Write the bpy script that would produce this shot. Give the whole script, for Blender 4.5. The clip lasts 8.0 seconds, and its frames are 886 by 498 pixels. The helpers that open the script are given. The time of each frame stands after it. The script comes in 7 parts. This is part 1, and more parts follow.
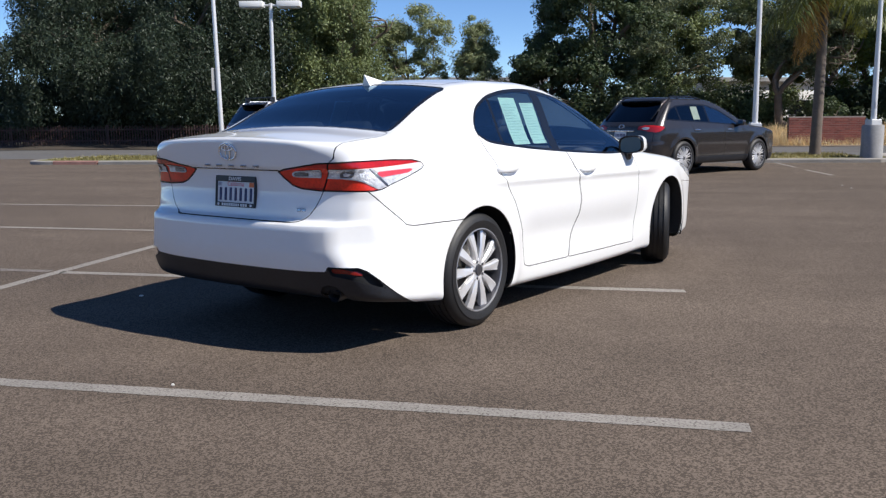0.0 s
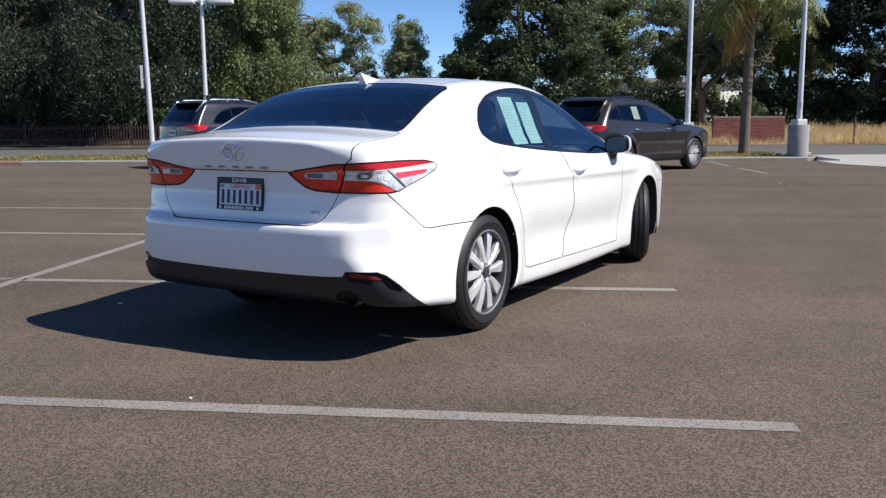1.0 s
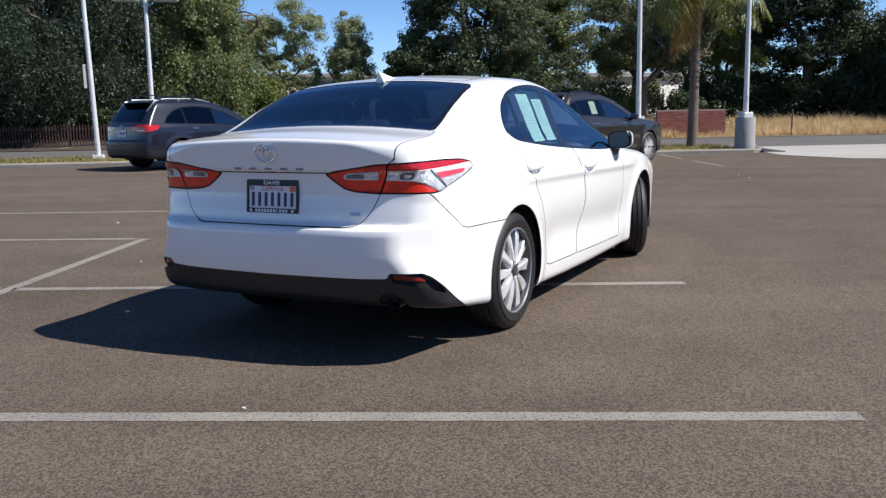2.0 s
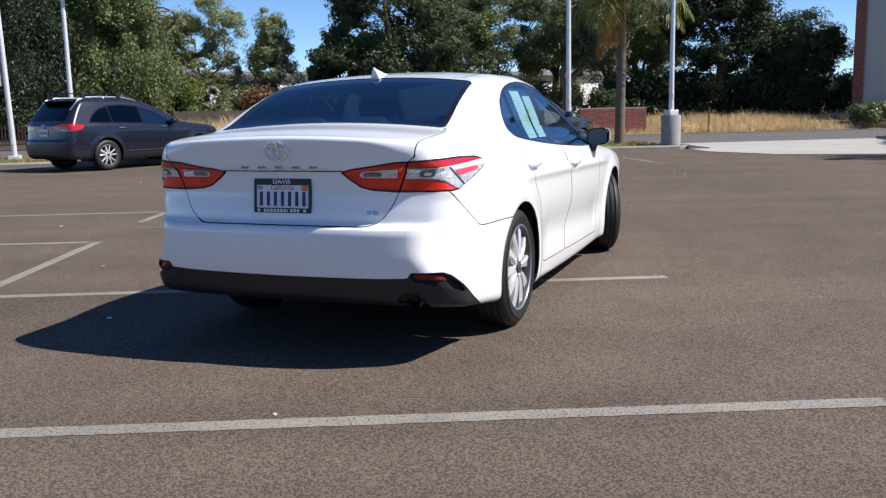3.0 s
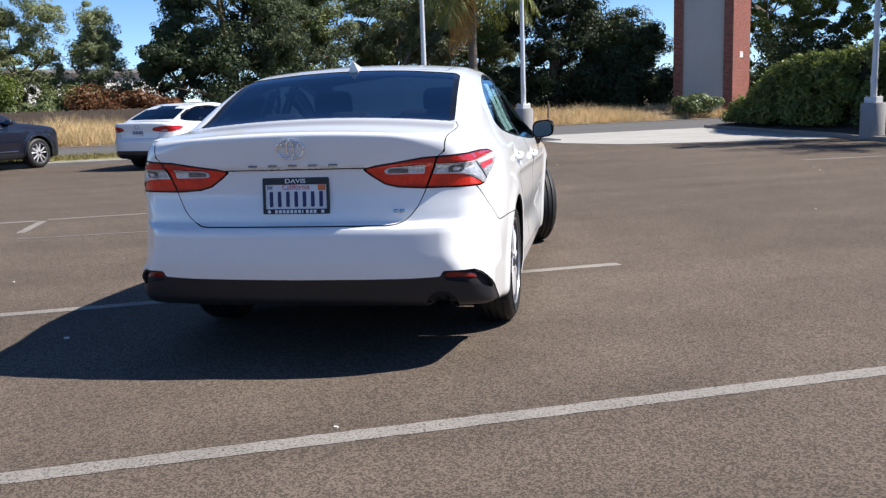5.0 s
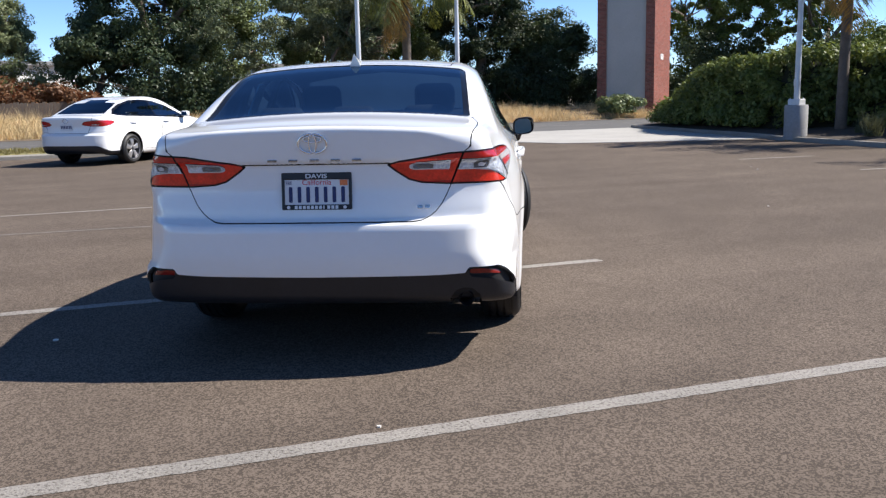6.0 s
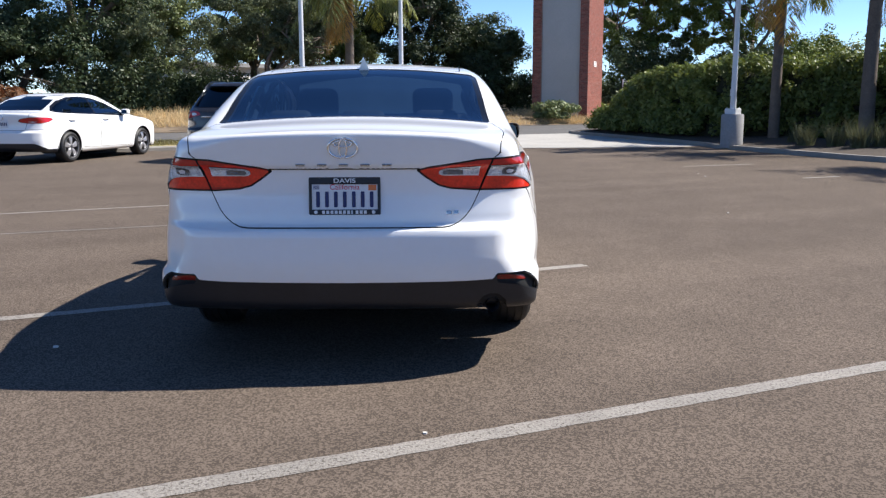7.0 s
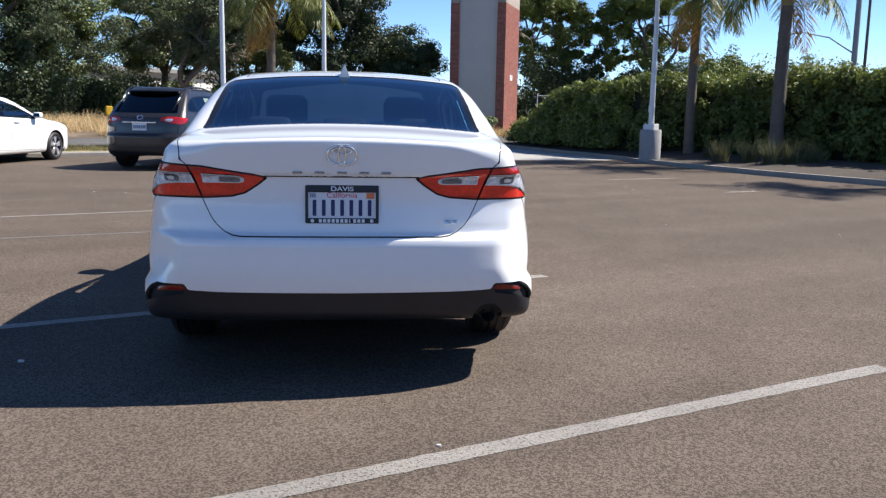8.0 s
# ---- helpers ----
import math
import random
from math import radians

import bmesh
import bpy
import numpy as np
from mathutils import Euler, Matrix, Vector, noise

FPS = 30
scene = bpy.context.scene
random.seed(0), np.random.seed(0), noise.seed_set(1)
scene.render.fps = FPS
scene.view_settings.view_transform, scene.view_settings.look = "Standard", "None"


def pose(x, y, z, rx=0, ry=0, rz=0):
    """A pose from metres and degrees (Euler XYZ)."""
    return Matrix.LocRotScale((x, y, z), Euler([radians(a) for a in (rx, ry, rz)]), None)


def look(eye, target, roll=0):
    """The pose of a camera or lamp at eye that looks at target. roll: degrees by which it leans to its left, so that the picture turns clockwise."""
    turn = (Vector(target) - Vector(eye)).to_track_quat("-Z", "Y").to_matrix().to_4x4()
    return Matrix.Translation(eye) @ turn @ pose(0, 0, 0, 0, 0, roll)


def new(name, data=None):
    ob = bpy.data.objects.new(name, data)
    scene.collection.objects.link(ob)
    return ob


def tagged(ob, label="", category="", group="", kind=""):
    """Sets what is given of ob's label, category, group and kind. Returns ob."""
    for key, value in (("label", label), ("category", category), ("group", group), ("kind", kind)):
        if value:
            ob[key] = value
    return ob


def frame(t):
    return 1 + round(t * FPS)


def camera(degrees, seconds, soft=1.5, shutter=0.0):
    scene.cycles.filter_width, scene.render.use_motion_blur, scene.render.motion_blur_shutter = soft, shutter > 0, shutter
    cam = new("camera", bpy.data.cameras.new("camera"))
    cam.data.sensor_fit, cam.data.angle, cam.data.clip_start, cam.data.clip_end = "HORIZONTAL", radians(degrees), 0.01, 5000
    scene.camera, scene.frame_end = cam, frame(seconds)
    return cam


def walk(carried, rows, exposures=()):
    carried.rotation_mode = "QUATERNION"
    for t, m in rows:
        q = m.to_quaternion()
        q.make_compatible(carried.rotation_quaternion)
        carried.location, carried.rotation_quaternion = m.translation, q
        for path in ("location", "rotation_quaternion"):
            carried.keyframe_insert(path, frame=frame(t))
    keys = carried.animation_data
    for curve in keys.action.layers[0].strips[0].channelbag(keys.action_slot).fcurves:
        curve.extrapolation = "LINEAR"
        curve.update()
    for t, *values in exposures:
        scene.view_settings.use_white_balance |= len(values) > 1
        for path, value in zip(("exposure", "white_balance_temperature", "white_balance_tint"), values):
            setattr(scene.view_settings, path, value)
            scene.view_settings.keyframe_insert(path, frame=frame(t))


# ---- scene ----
cam = camera(53.7, 8.0, 1.3)
PATH = [
    (0, (-0.306, 0.664, 1.188), (-0.702, 2.602, 0.897), -0.5),
    (0.5, (-0.557, 0.692, 1.184), (-0.923, 2.637, 0.895), -0.7),
    (1, (-0.791, 0.695, 1.193), (-1.014, 2.66, 0.899), -0.4),
    (2.5, (-1.542, 0.723, 1.211), (-1.56, 2.699, 0.904), -1.4),
    (3, (-1.776, 0.752, 1.21), (-1.673, 2.725, 0.899), -1.2),
    (3.5, (-2.016, 0.767, 1.222), (-1.822, 2.732, 0.906), -1.4),
    (4, (-2.216, 0.851, 1.204), (-1.924, 2.804, 0.885), -1.6),
    (4.5, (-2.424, 0.922, 1.218), (-2.045, 2.859, 0.895), -1.9),
    (6, (-3.101, 1.161, 1.215), (-2.445, 3.02, 0.877), -1.3),
    (6.5, (-3.288, 1.252, 1.22), (-2.581, 3.092, 0.883), -0.7),
    (7, (-3.521, 1.323, 1.236), (-2.711, 3.121, 0.902), -0.2),
    (7.5, (-3.679, 1.41, 1.218), (-2.778, 3.165, 0.888), 0.5),
    (8, (-3.855, 1.533, 1.223), (-2.86, 3.24, 0.915), 1.0),
]
walk(cam, [(t, look(eye, target, roll)) for t, eye, target, roll in PATH], [(0, 0.74, 6480, 11), (3, 0.9, 6500, 11), (5, 1.08, 6520, 11), (8, 1.23, 6540, 11)])

# ---- daylight: late-summer sun from the right, clear sky ----
SUN = Vector((0.908, -0.224, 1.0)).normalized()
world = bpy.data.worlds.new("sky")
scene.world = world
world.use_nodes = True
wn = world.node_tree.nodes
sky = wn.new("ShaderNodeTexSky")
sky.sky_type = "NISHITA"
sky.sun_disc = False
sky.sun_elevation = math.asin(SUN.z)
sky.sun_rotation = math.atan2(SUN.x, SUN.y)
sky.altitude = 4500
sky.air_density, sky.dust_density, sky.ozone_density = 1.0, 0.0, 3.0
wn["Background"].inputs[1].default_value = 0.09
deep = wn.new("ShaderNodeHueSaturation")
deep.inputs["Hue"].default_value, deep.inputs["Saturation"].default_value = 0.502, 1.12
world.node_tree.links.new(sky.outputs[0], deep.inputs["Color"])
world.node_tree.links.new(deep.outputs[0], wn["Background"].inputs[0])
sun_data = bpy.data.lights.new("sun", "SUN")
sun_data.energy, sun_data.angle, sun_data.color = 4.0, radians(0.53), (1.0, 0.955, 0.88)
sun_lamp = new("sun", sun_data)
sun_lamp.matrix_world = look(SUN * 50, (0, 0, 0))


# ---- materials ----
def mat(name, color, rough=0.6, metal=0.0, spec=0.5, coat=0.0, vary=None, bump=None, island=0.0, second=None):
    """vary: (scale, amount) or several; bump: (scale, strength); second: (colour, scale, low, high) blotches; island: value change piece by piece."""
    m = bpy.data.materials.new(name)
    m.use_nodes = True
    n, l = m.node_tree.nodes, m.node_tree.links
    b = n["Principled BSDF"]
    b.inputs["Roughness"].default_value, b.inputs["Metallic"].default_value = rough, metal
    b.inputs["Specular IOR Level"].default_value = spec
    b.inputs["Coat Weight"].default_value = coat
    b.inputs["Coat Roughness"].default_value = 0.03
    b.inputs["Base Color"].default_value = (*color, 1)
    out = None
    tc = n.new("ShaderNodeTexCoord")

    def noise_node(scale, detail=5.0):
        t = n.new("ShaderNodeTexNoise")
        t.inputs["Scale"].default_value, t.inputs["Detail"].default_value = scale, detail
        l.new(tc.outputs["Object"], t.inputs["Vector"])
        return t.outputs["Fac"]

    if second:
        colour2, scale, low, high = second
        ramp = n.new("ShaderNodeMapRange")
        ramp.inputs[1].default_value, ramp.inputs[2].default_value = low, high
        l.new(noise_node(scale), ramp.inputs[0])
        mx = n.new("ShaderNodeMix")
        mx.data_type = "RGBA"
        mx.inputs[6].default_value, mx.inputs[7].default_value = (*color, 1), (*colour2, 1)
        l.new(ramp.outputs[0], mx.inputs[0])
        out = mx.outputs[2]
    amounts = []
    if vary:
        for scale, amount in (vary if isinstance(vary[0], tuple) else (vary,)):
            amounts.append((noise_node(scale), amount))
    if island:
        g = n.new("ShaderNodeNewGeometry")
        amounts.append((g.outputs["Random Per Island"], island))
    for socket, amount in amounts:
        r = n.new("ShaderNodeMapRange")
        r.inputs[1].default_value, r.inputs[2].default_value = 0.25, 0.75
        if island and socket.name == "Random Per Island":
            r.inputs[1].default_value, r.inputs[2].default_value = 0.0, 1.0
        r.inputs[3].default_value, r.inputs[4].default_value = 1 - amount, 1 + amount
        l.new(socket, r.inputs[0])
        hs = n.new("ShaderNodeHueSaturation")
        hs.inputs["Color"].default_value = (*color, 1)
        if out:
            l.new(out, hs.inputs["Color"])
        l.new(r.outputs[0], hs.inputs["Value"])
        out = hs.outputs[0]
    if out:
        l.new(out, b.inputs["Base Color"])
    if bump:
        bp = n.new("ShaderNodeBump")
        bp.inputs["Strength"].default_value, bp.inputs["Distance"].default_value = bump[1], 0.01
        l.new(noise_node(bump[0]), bp.inputs["Height"])
        l.new(bp.outputs[0], b.inputs["Normal"])
    return m


def leaf_mat(name, color, dry=None, through_light=0.27):
    """Foliage: each leaf its own tone, part of the light passes through."""
    m = mat(name, color, 0.5, spec=0.3, vary=((0.55, 0.3), (2.2, 0.15)), island=0.25, second=dry)
    n, l = m.node_tree.nodes, m.node_tree.links
    b = n["Principled BSDF"]
    tr = n.new("ShaderNodeBsdfTranslucent")
    src = b.inputs["Base Color"].links[0].from_socket
    hs = n.new("ShaderNodeHueSaturation")
    hs.inputs["Hue"].default_value, hs.inputs["Saturation"].default_value, hs.inputs["Value"].default_value = 0.475, 1.15, 1.3
    l.new(src, hs.inputs["Color"])
    l.new(hs.outputs[0], tr.inputs["Color"])
    mx = n.new("ShaderNodeMixShader")
    mx.inputs[0].default_value = through_light
    l.new(b.outputs[0], mx.inputs[1])
    l.new(tr.outputs[0], mx.inputs[2])
    l.new(mx.outputs[0], n["Material Output"].inputs["Surface"])
    return m


def glass_mat(name, tint, index=2.1):
    """A thin tinted pane: clear through, mirror by angle."""
    m = bpy.data.materials.new(name)
    m.use_nodes = True
    n, l = m.node_tree.nodes, m.node_tree.links
    n.remove(n["Principled BSDF"])
    t, g, f, mx = (n.new("ShaderNode" + k) for k in ("BsdfTransparent", "BsdfGlossy", "Fresnel", "MixShader"))
    t.inputs[0].default_value, g.inputs["Roughness"].default_value = (*tint, 1), 0.015
    g.inputs[0].default_value = (0.58, 0.8, 1.0, 1)
    f.inputs[0].default_value = index
    l.new(f.outputs[0], mx.inputs[0])
    l.new(t.outputs[0], mx.inputs[1])
    l.new(g.outputs[0], mx.inputs[2])
    l.new(mx.outputs[0], n["Material Output"].inputs["Surface"])
    return m


def asphalt_mat():
    m = bpy.data.materials.new("asphalt")
    m.use_nodes = True
    n, l = m.node_tree.nodes, m.node_tree.links
    b = n["Principled BSDF"]
    tc = n.new("ShaderNodeTexCoord")

    def tex(kind, scale, detail=4.0):
        t = n.new(kind)
        t.inputs["Scale"].default_value = scale
        if "Detail" in t.inputs:
            t.inputs["Detail"].default_value = detail
        l.new(tc.outputs["Object"], t.inputs["Vector"])
        return t

    def ramp(src, a, b_, c, d):
        r = n.new("ShaderNodeMapRange")
        for i, v in enumerate((a, b_, c, d)):
            r.inputs[1 + i].default_value = v
        l.new(src, r.inputs[0])
        return r.outputs[0]

    def times(x, y):
        q = n.new("ShaderNodeMath")
        q.operation = "MULTIPLY"
        l.new(x, q.inputs[0])
        l.new(y, q.inputs[1])
        return q.outputs[0]

    stones = tex("ShaderNodeTexVoronoi", 130)
    pebbles = tex("ShaderNodeTexVoronoi", 62)
    wide = ramp(tex("ShaderNodeTexNoise", 0.22, 6).outputs["Fac"], 0.3, 0.7, 0.88, 1.12)
    mid = ramp(tex("ShaderNodeTexNoise", 1.7, 3).outputs["Fac"], 0.3, 0.7, 0.92, 1.08)
    fine = ramp(tex("ShaderNodeTexNoise", 45, 2).outputs["Fac"], 0.3, 0.7, 0.97, 1.03)
    sep = n.new("ShaderNodeSeparateColor")
    l.new(stones.outputs["Color"], sep.inputs[0])
    chips = ramp(sep.outputs[0], 0.0, 1.0, 0.98, 1.02)
    bright = ramp(sep.outputs[1], 0.98, 1.0, 1.0, 2.2)
    sep2 = n.new("ShaderNodeSeparateColor")
    l.new(pebbles.outputs["Color"], sep2.inputs[0])
    shown = ramp(sep2.outputs[0], 0.96, 0.964, 0.0, 1.0)
    heart = ramp(pebbles.outputs["Distance"], 0.25, 0.4, 1.0, 0.0)
    both = times(shown, heart)
    tone = ramp(sep2.outputs[1], 0.0, 1.0, 0.8, 4.5)
    lift = n.new("ShaderNodeMix")
    lift.inputs[2].default_value = 1.0
    l.new(both, lift.inputs[0])
    l.new(tone, lift.inputs[3])
    bright = times(bright, lift.outputs[0])
    drawn = n.new("ShaderNodeMapping")
    drawn.inputs["Scale"].default_value = (0.12, 1.1, 1)
    drawn.inputs["Rotation"].default_value = (0, 0, 0.12)
    l.new(tc.outputs["Object"], drawn.inputs["Vector"])
    lane = n.new("ShaderNodeTexNoise")
    lane.inputs["Scale"].default_value, lane.inputs["Detail"].default_value = 1.0, 5
    l.new(drawn.outputs[0], lane.inputs["Vector"])
    lanes = ramp(lane.outputs["Fac"], 0.32, 0.68, 0.88, 1.1)
    value = times(times(times(times(wide, mid), lanes), times(fine, chips)), bright)
    hs = n.new("ShaderNodeHueSaturation")
    hs.inputs["Color"].default_value = (0.068, 0.0535, 0.0425, 1)
    l.new(value, hs.inputs["Value"])
    l.new(hs.outputs[0], b.inputs["Base Color"])
    b.inputs["Roughness"].default_value = 0.93
    b.inputs["Specular IOR Level"].default_value = 0.15
    return m


def worn_paint_mat():
    """Road paint, worn through to the stones in many small spots."""
    m = mat("line_paint", (0.245, 0.225, 0.2), 0.8, vary=((3, 0.15), (90, 0.2)), second=((0.08, 0.067, 0.055), 85, 0.52, 0.66), bump=(120, 0.5))
    return m


ASPHALT = asphalt_mat()
PAINT_LINE = worn_paint_mat()
FAINT_LINE = mat("faded_line_paint", (0.19, 0.17, 0.15), 0.8, vary=((3, 0.15), (40, 0.2)), second=((0.085, 0.07, 0.06), 60, 0.42, 0.6), bump=(120, 0.5))
LITTER = mat("litter_paper", (0.6, 0.58, 0.54), 0.9)
# bark mulch whose dark tone also holds the hedge's shadow
MULCH = mat("bark_mulch", (0.055, 0.042, 0.033), 0.95, vary=((1.2, 0.25), (18, 0.3)), bump=(30, 0.8))
# sheet paper with the dimming of tinted glass put into its colour
DIM_PAPER = mat("paper_dimmed_by_glass", (0.17, 0.22, 0.19), 0.6, vary=((8, 0.1), (60, 0.1)))
# bank soil with tree shade put into its colour
SHADE_SOIL = mat("shade_soil", (0.05, 0.038, 0.026), 0.95, vary=((0.8, 0.25), (12, 0.3)), bump=(20, 0.6))
CONCRETE = mat("concrete", (0.36, 0.345, 0.32), 0.85, vary=((0.6, 0.12), (9, 0.1), (60, 0.1)), bump=(60, 0.3))
KERB = mat("kerb_concrete", (0.25, 0.235, 0.215), 0.85, vary=((1.2, 0.18), (20, 0.12)), bump=(50, 0.3))
PLINTH = mat("plinth_concrete", (0.27, 0.27, 0.275), 0.85, vary=((1.6, 0.15), (18, 0.1)), bump=(40, 0.3))
RED_KERB = mat("red_kerb_paint", (0.24, 0.13, 0.11), 0.8, vary=((4, 0.2), (30, 0.2)))
SOIL = mat("dry_soil", (0.16, 0.12, 0.08), 0.95, vary=((0.8, 0.25), (12, 0.25)), bump=(20, 0.6))
VERGE = mat("verge_turf", (0.13, 0.13, 0.05), 0.95, vary=((0.9, 0.3), (15, 0.3)), second=((0.26, 0.21, 0.1), 2.5, 0.45, 0.6), bump=(30, 0.8))
ROAD = mat("road_asphalt", (0.1, 0.096, 0.092), 0.85, vary=((0.4, 0.12), (30, 0.15)), bump=(90, 0.4))
DRY = leaf_mat("dry_grass", (0.58, 0.46, 0.25))
TUFT = leaf_mat("ornamental_grass", (0.13, 0.14, 0.075))
LAWN = leaf_mat("short_grass", (0.2, 0.18, 0.07))
BARK = mat("bark", (0.13, 0.1, 0.075), 0.9, vary=((3, 0.25), (25, 0.25)), bump=(18, 0.8))
PALM_BARK = mat("palm_bark", (0.125, 0.1, 0.082), 0.9, vary=((5, 0.2), (30, 0.2)), bump=(14, 0.8))
LEAF_DARK = leaf_mat("oak_leaves", (0.058, 0.083, 0.038))
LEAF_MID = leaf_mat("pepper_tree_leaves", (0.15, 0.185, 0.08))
# pepper leaves again, with the left trees' shade put into the colour
LEAF_PEPPER_SHADE = leaf_mat("shade_tone_pepper_leaves", (0.036, 0.052, 0.032))
# deep green, darkened further to hold the shade beneath crowns
LEAF_DEEP_SHADE = leaf_mat("deep_green_shade_leaves", (0.034, 0.05, 0.022))
LEAF_GREY = leaf_mat("eucalyptus_leaves", (0.21, 0.24, 0.115))
LEAF_OLIVE = leaf_mat("olive_leaves", (0.1, 0.12, 0.062))
LEAF_LIGHT = leaf_mat("bright_leaves", (0.1, 0.135, 0.03))
LEAF_HEDGE = leaf_mat("hedge_leaves", (0.125, 0.16, 0.045), None, 0.3)
LEAF_RED = leaf_mat("red_shrub_leaves", (0.17, 0.085, 0.04))
LEAF_PALM = leaf_mat("palm_leaflets", (0.13, 0.15, 0.04))
LEAF_PALM_DRY = leaf_mat("dry_palm_leaflets", (0.4, 0.25, 0.07))
# near-black, stands in for the shade deep inside the hedge
CORE = mat("hedge_depth_shade", (0.02, 0.022, 0.012), 1.0, vary=((2, 0.3), (10, 0.3)))
STEEL = mat("galvanised_pole", (0.62, 0.63, 0.64), 0.45, metal=0.25, vary=((2, 0.06), (30, 0.05)))
LAMP_BODY = mat("lamp_housing", (0.75, 0.75, 0.74), 0.4, vary=((4, 0.05), (40, 0.04)))
LAMP_LENS = mat("lamp_lens", (0.5, 0.5, 0.48), 0.2)
BRICK = mat("brick", (0.33, 0.12, 0.075), 0.9, vary=((3, 0.15), (40, 0.15)), bump=(60, 0.4))
MORTAR = mat("mortar", (0.32, 0.27, 0.23), 0.95, vary=((5, 0.15), (60, 0.1)))
STUCCO = mat("grey_stucco", (0.46, 0.44, 0.415), 0.95, vary=((0.7, 0.06), (14, 0.05)), bump=(80, 0.4))
WHITE_WALL = mat("white_wall", (0.82, 0.81, 0.79), 0.8, vary=((0.4, 0.06), (8, 0.05)))
WOOD_GREY = mat("weathered_wood", (0.12, 0.092, 0.072), 0.9, vary=((2, 0.25), (25, 0.2)), bump=(30, 0.5))
FENCE_BROWN = mat("brown_fence_paint", (0.06, 0.03, 0.025), 0.7, vary=((2, 0.2), (30, 0.15)))
YELLOW = mat("yellow_paint", (0.75, 0.42, 0.02), 0.6, vary=((6, 0.1), (40, 0.1)))

WHITE_PAINT = mat("white_car_paint", (0.8, 0.805, 0.805), 0.3, coat=0.9, vary=((1.5, 0.012), (30, 0.01)))
BLACK_PLASTIC = mat("black_plastic", (0.012, 0.014, 0.019), 0.42, spec=0.5, vary=((5, 0.2), (60, 0.15)), bump=(400, 0.1))
GLOSS_BLACK = mat("gloss_black", (0.008, 0.008, 0.01), 0.12)
LINER = mat("dark_liner", (0.012, 0.012, 0.013), 0.9, vary=((6, 0.3), (40, 0.2)))
RUBBER = mat("tyre_rubber", (0.011, 0.011, 0.012), 0.55, vary=((6, 0.2), (60, 0.2)), bump=(150, 0.2))
ALLOY = mat("silver_alloy", (0.72, 0.72, 0.73), 0.3, metal=0.45, vary=((8, 0.05), (60, 0.04)))
ALLOY_DARK = mat("dark_alloy", (0.09, 0.09, 0.1), 0.4, metal=0.6)
CHROME = mat("chrome", (0.85, 0.86, 0.88), 0.1, metal=1.0)
SILVER = mat("satin_silver", (0.62, 0.63, 0.66), 0.3, metal=0.85)
RED_LENS = mat("red_lens", (0.72, 0.03, 0.012), 0.2, spec=0.4, coat=0.5, vary=((14, 0.25), (90, 0.2)))
CRIMSON_LENS = mat("crimson_lens", (0.42, 0.01, 0.01), 0.14, spec=0.5, coat=0.6, vary=((14, 0.2), (90, 0.2)))
PALE_LENS = mat("pale_lens", (0.6, 0.57, 0.57), 0.15, spec=0.5, coat=0.6, vary=((50, 0.12), (200, 0.15)))
PINK_LENS = mat("pink_lens", (0.62, 0.05, 0.07), 0.15, spec=0.5, coat=0.5, vary=((40, 0.2), (160, 0.2)))
RED_DARK = mat("dark_red_lens", (0.12, 0.006, 0.006), 0.15, coat=0.5, vary=((30, 0.2), (120, 0.2)))
CLEAR_LENS = mat("clear_lens", (0.6, 0.61, 0.63), 0.14, metal=0.35, coat=0.6, vary=((45, 0.45), (190, 0.4)), bump=(110, 0.7))
GLASS = glass_mat("tinted_glass", (0.05, 0.08, 0.12), 2.4)
GLASS_REAR = glass_mat("rear_glass", (0.13, 0.21, 0.3), 2.7)
GLASS_SIDE = glass_mat("side_glass", (0.45, 0.58, 0.66), 2.1)
GLASS_CLEAR = glass_mat("clear_glass", (0.5, 0.62, 0.7), 2.1)
GLASS_PRIVACY = glass_mat("privacy_glass", (0.02, 0.022, 0.026), 1.5)
MIRROR = mat("mirror_glass", (0.4, 0.52, 0.54), 0.02, metal=1.0)
SEAT = mat("seat_fabric", (0.045, 0.045, 0.05), 0.85, vary=((8, 0.15), (80, 0.15)))
CABIN = mat("cabin_trim", (0.07, 0.07, 0.075), 0.8, vary=((5, 0.15), (50, 0.1)))
PAPER = mat("window_sticker_paper", (0.45, 0.58, 0.49), 0.7, vary=((8, 0.04), (60, 0.03)))
PAPER_INK = mat("sticker_print", (0.3, 0.38, 0.34), 0.8)
PLATE_WHITE = mat("plate_white", (0.72, 0.73, 0.74), 0.4, vary=((20, 0.04), (90, 0.04)))
PLATE_BLUE = mat("plate_blue", (0.02, 0.03, 0.12), 0.5)
PLATE_RED = mat("plate_red", (0.6, 0.03, 0.06), 0.5)
PLATE_ORANGE = mat("plate_sticker", (0.75, 0.2, 0.06), 0.5)
DISC_STEEL = mat("brake_disc", (0.25, 0.24, 0.23), 0.4, metal=0.9, vary=((10, 0.1), (60, 0.1)))
GREY_PAINT = mat("grey_brown_car_paint", (0.03, 0.027, 0.028), 0.25, metal=0.3, spec=0.4, coat=0.7, vary=((3, 0.04), (90, 0.06)))
BLUE_PAINT = mat("slate_blue_car_paint", (0.012, 0.014, 0.027), 0.25, metal=0.2, spec=0.4, coat=0.6, vary=((3, 0.04), (90, 0.06)))


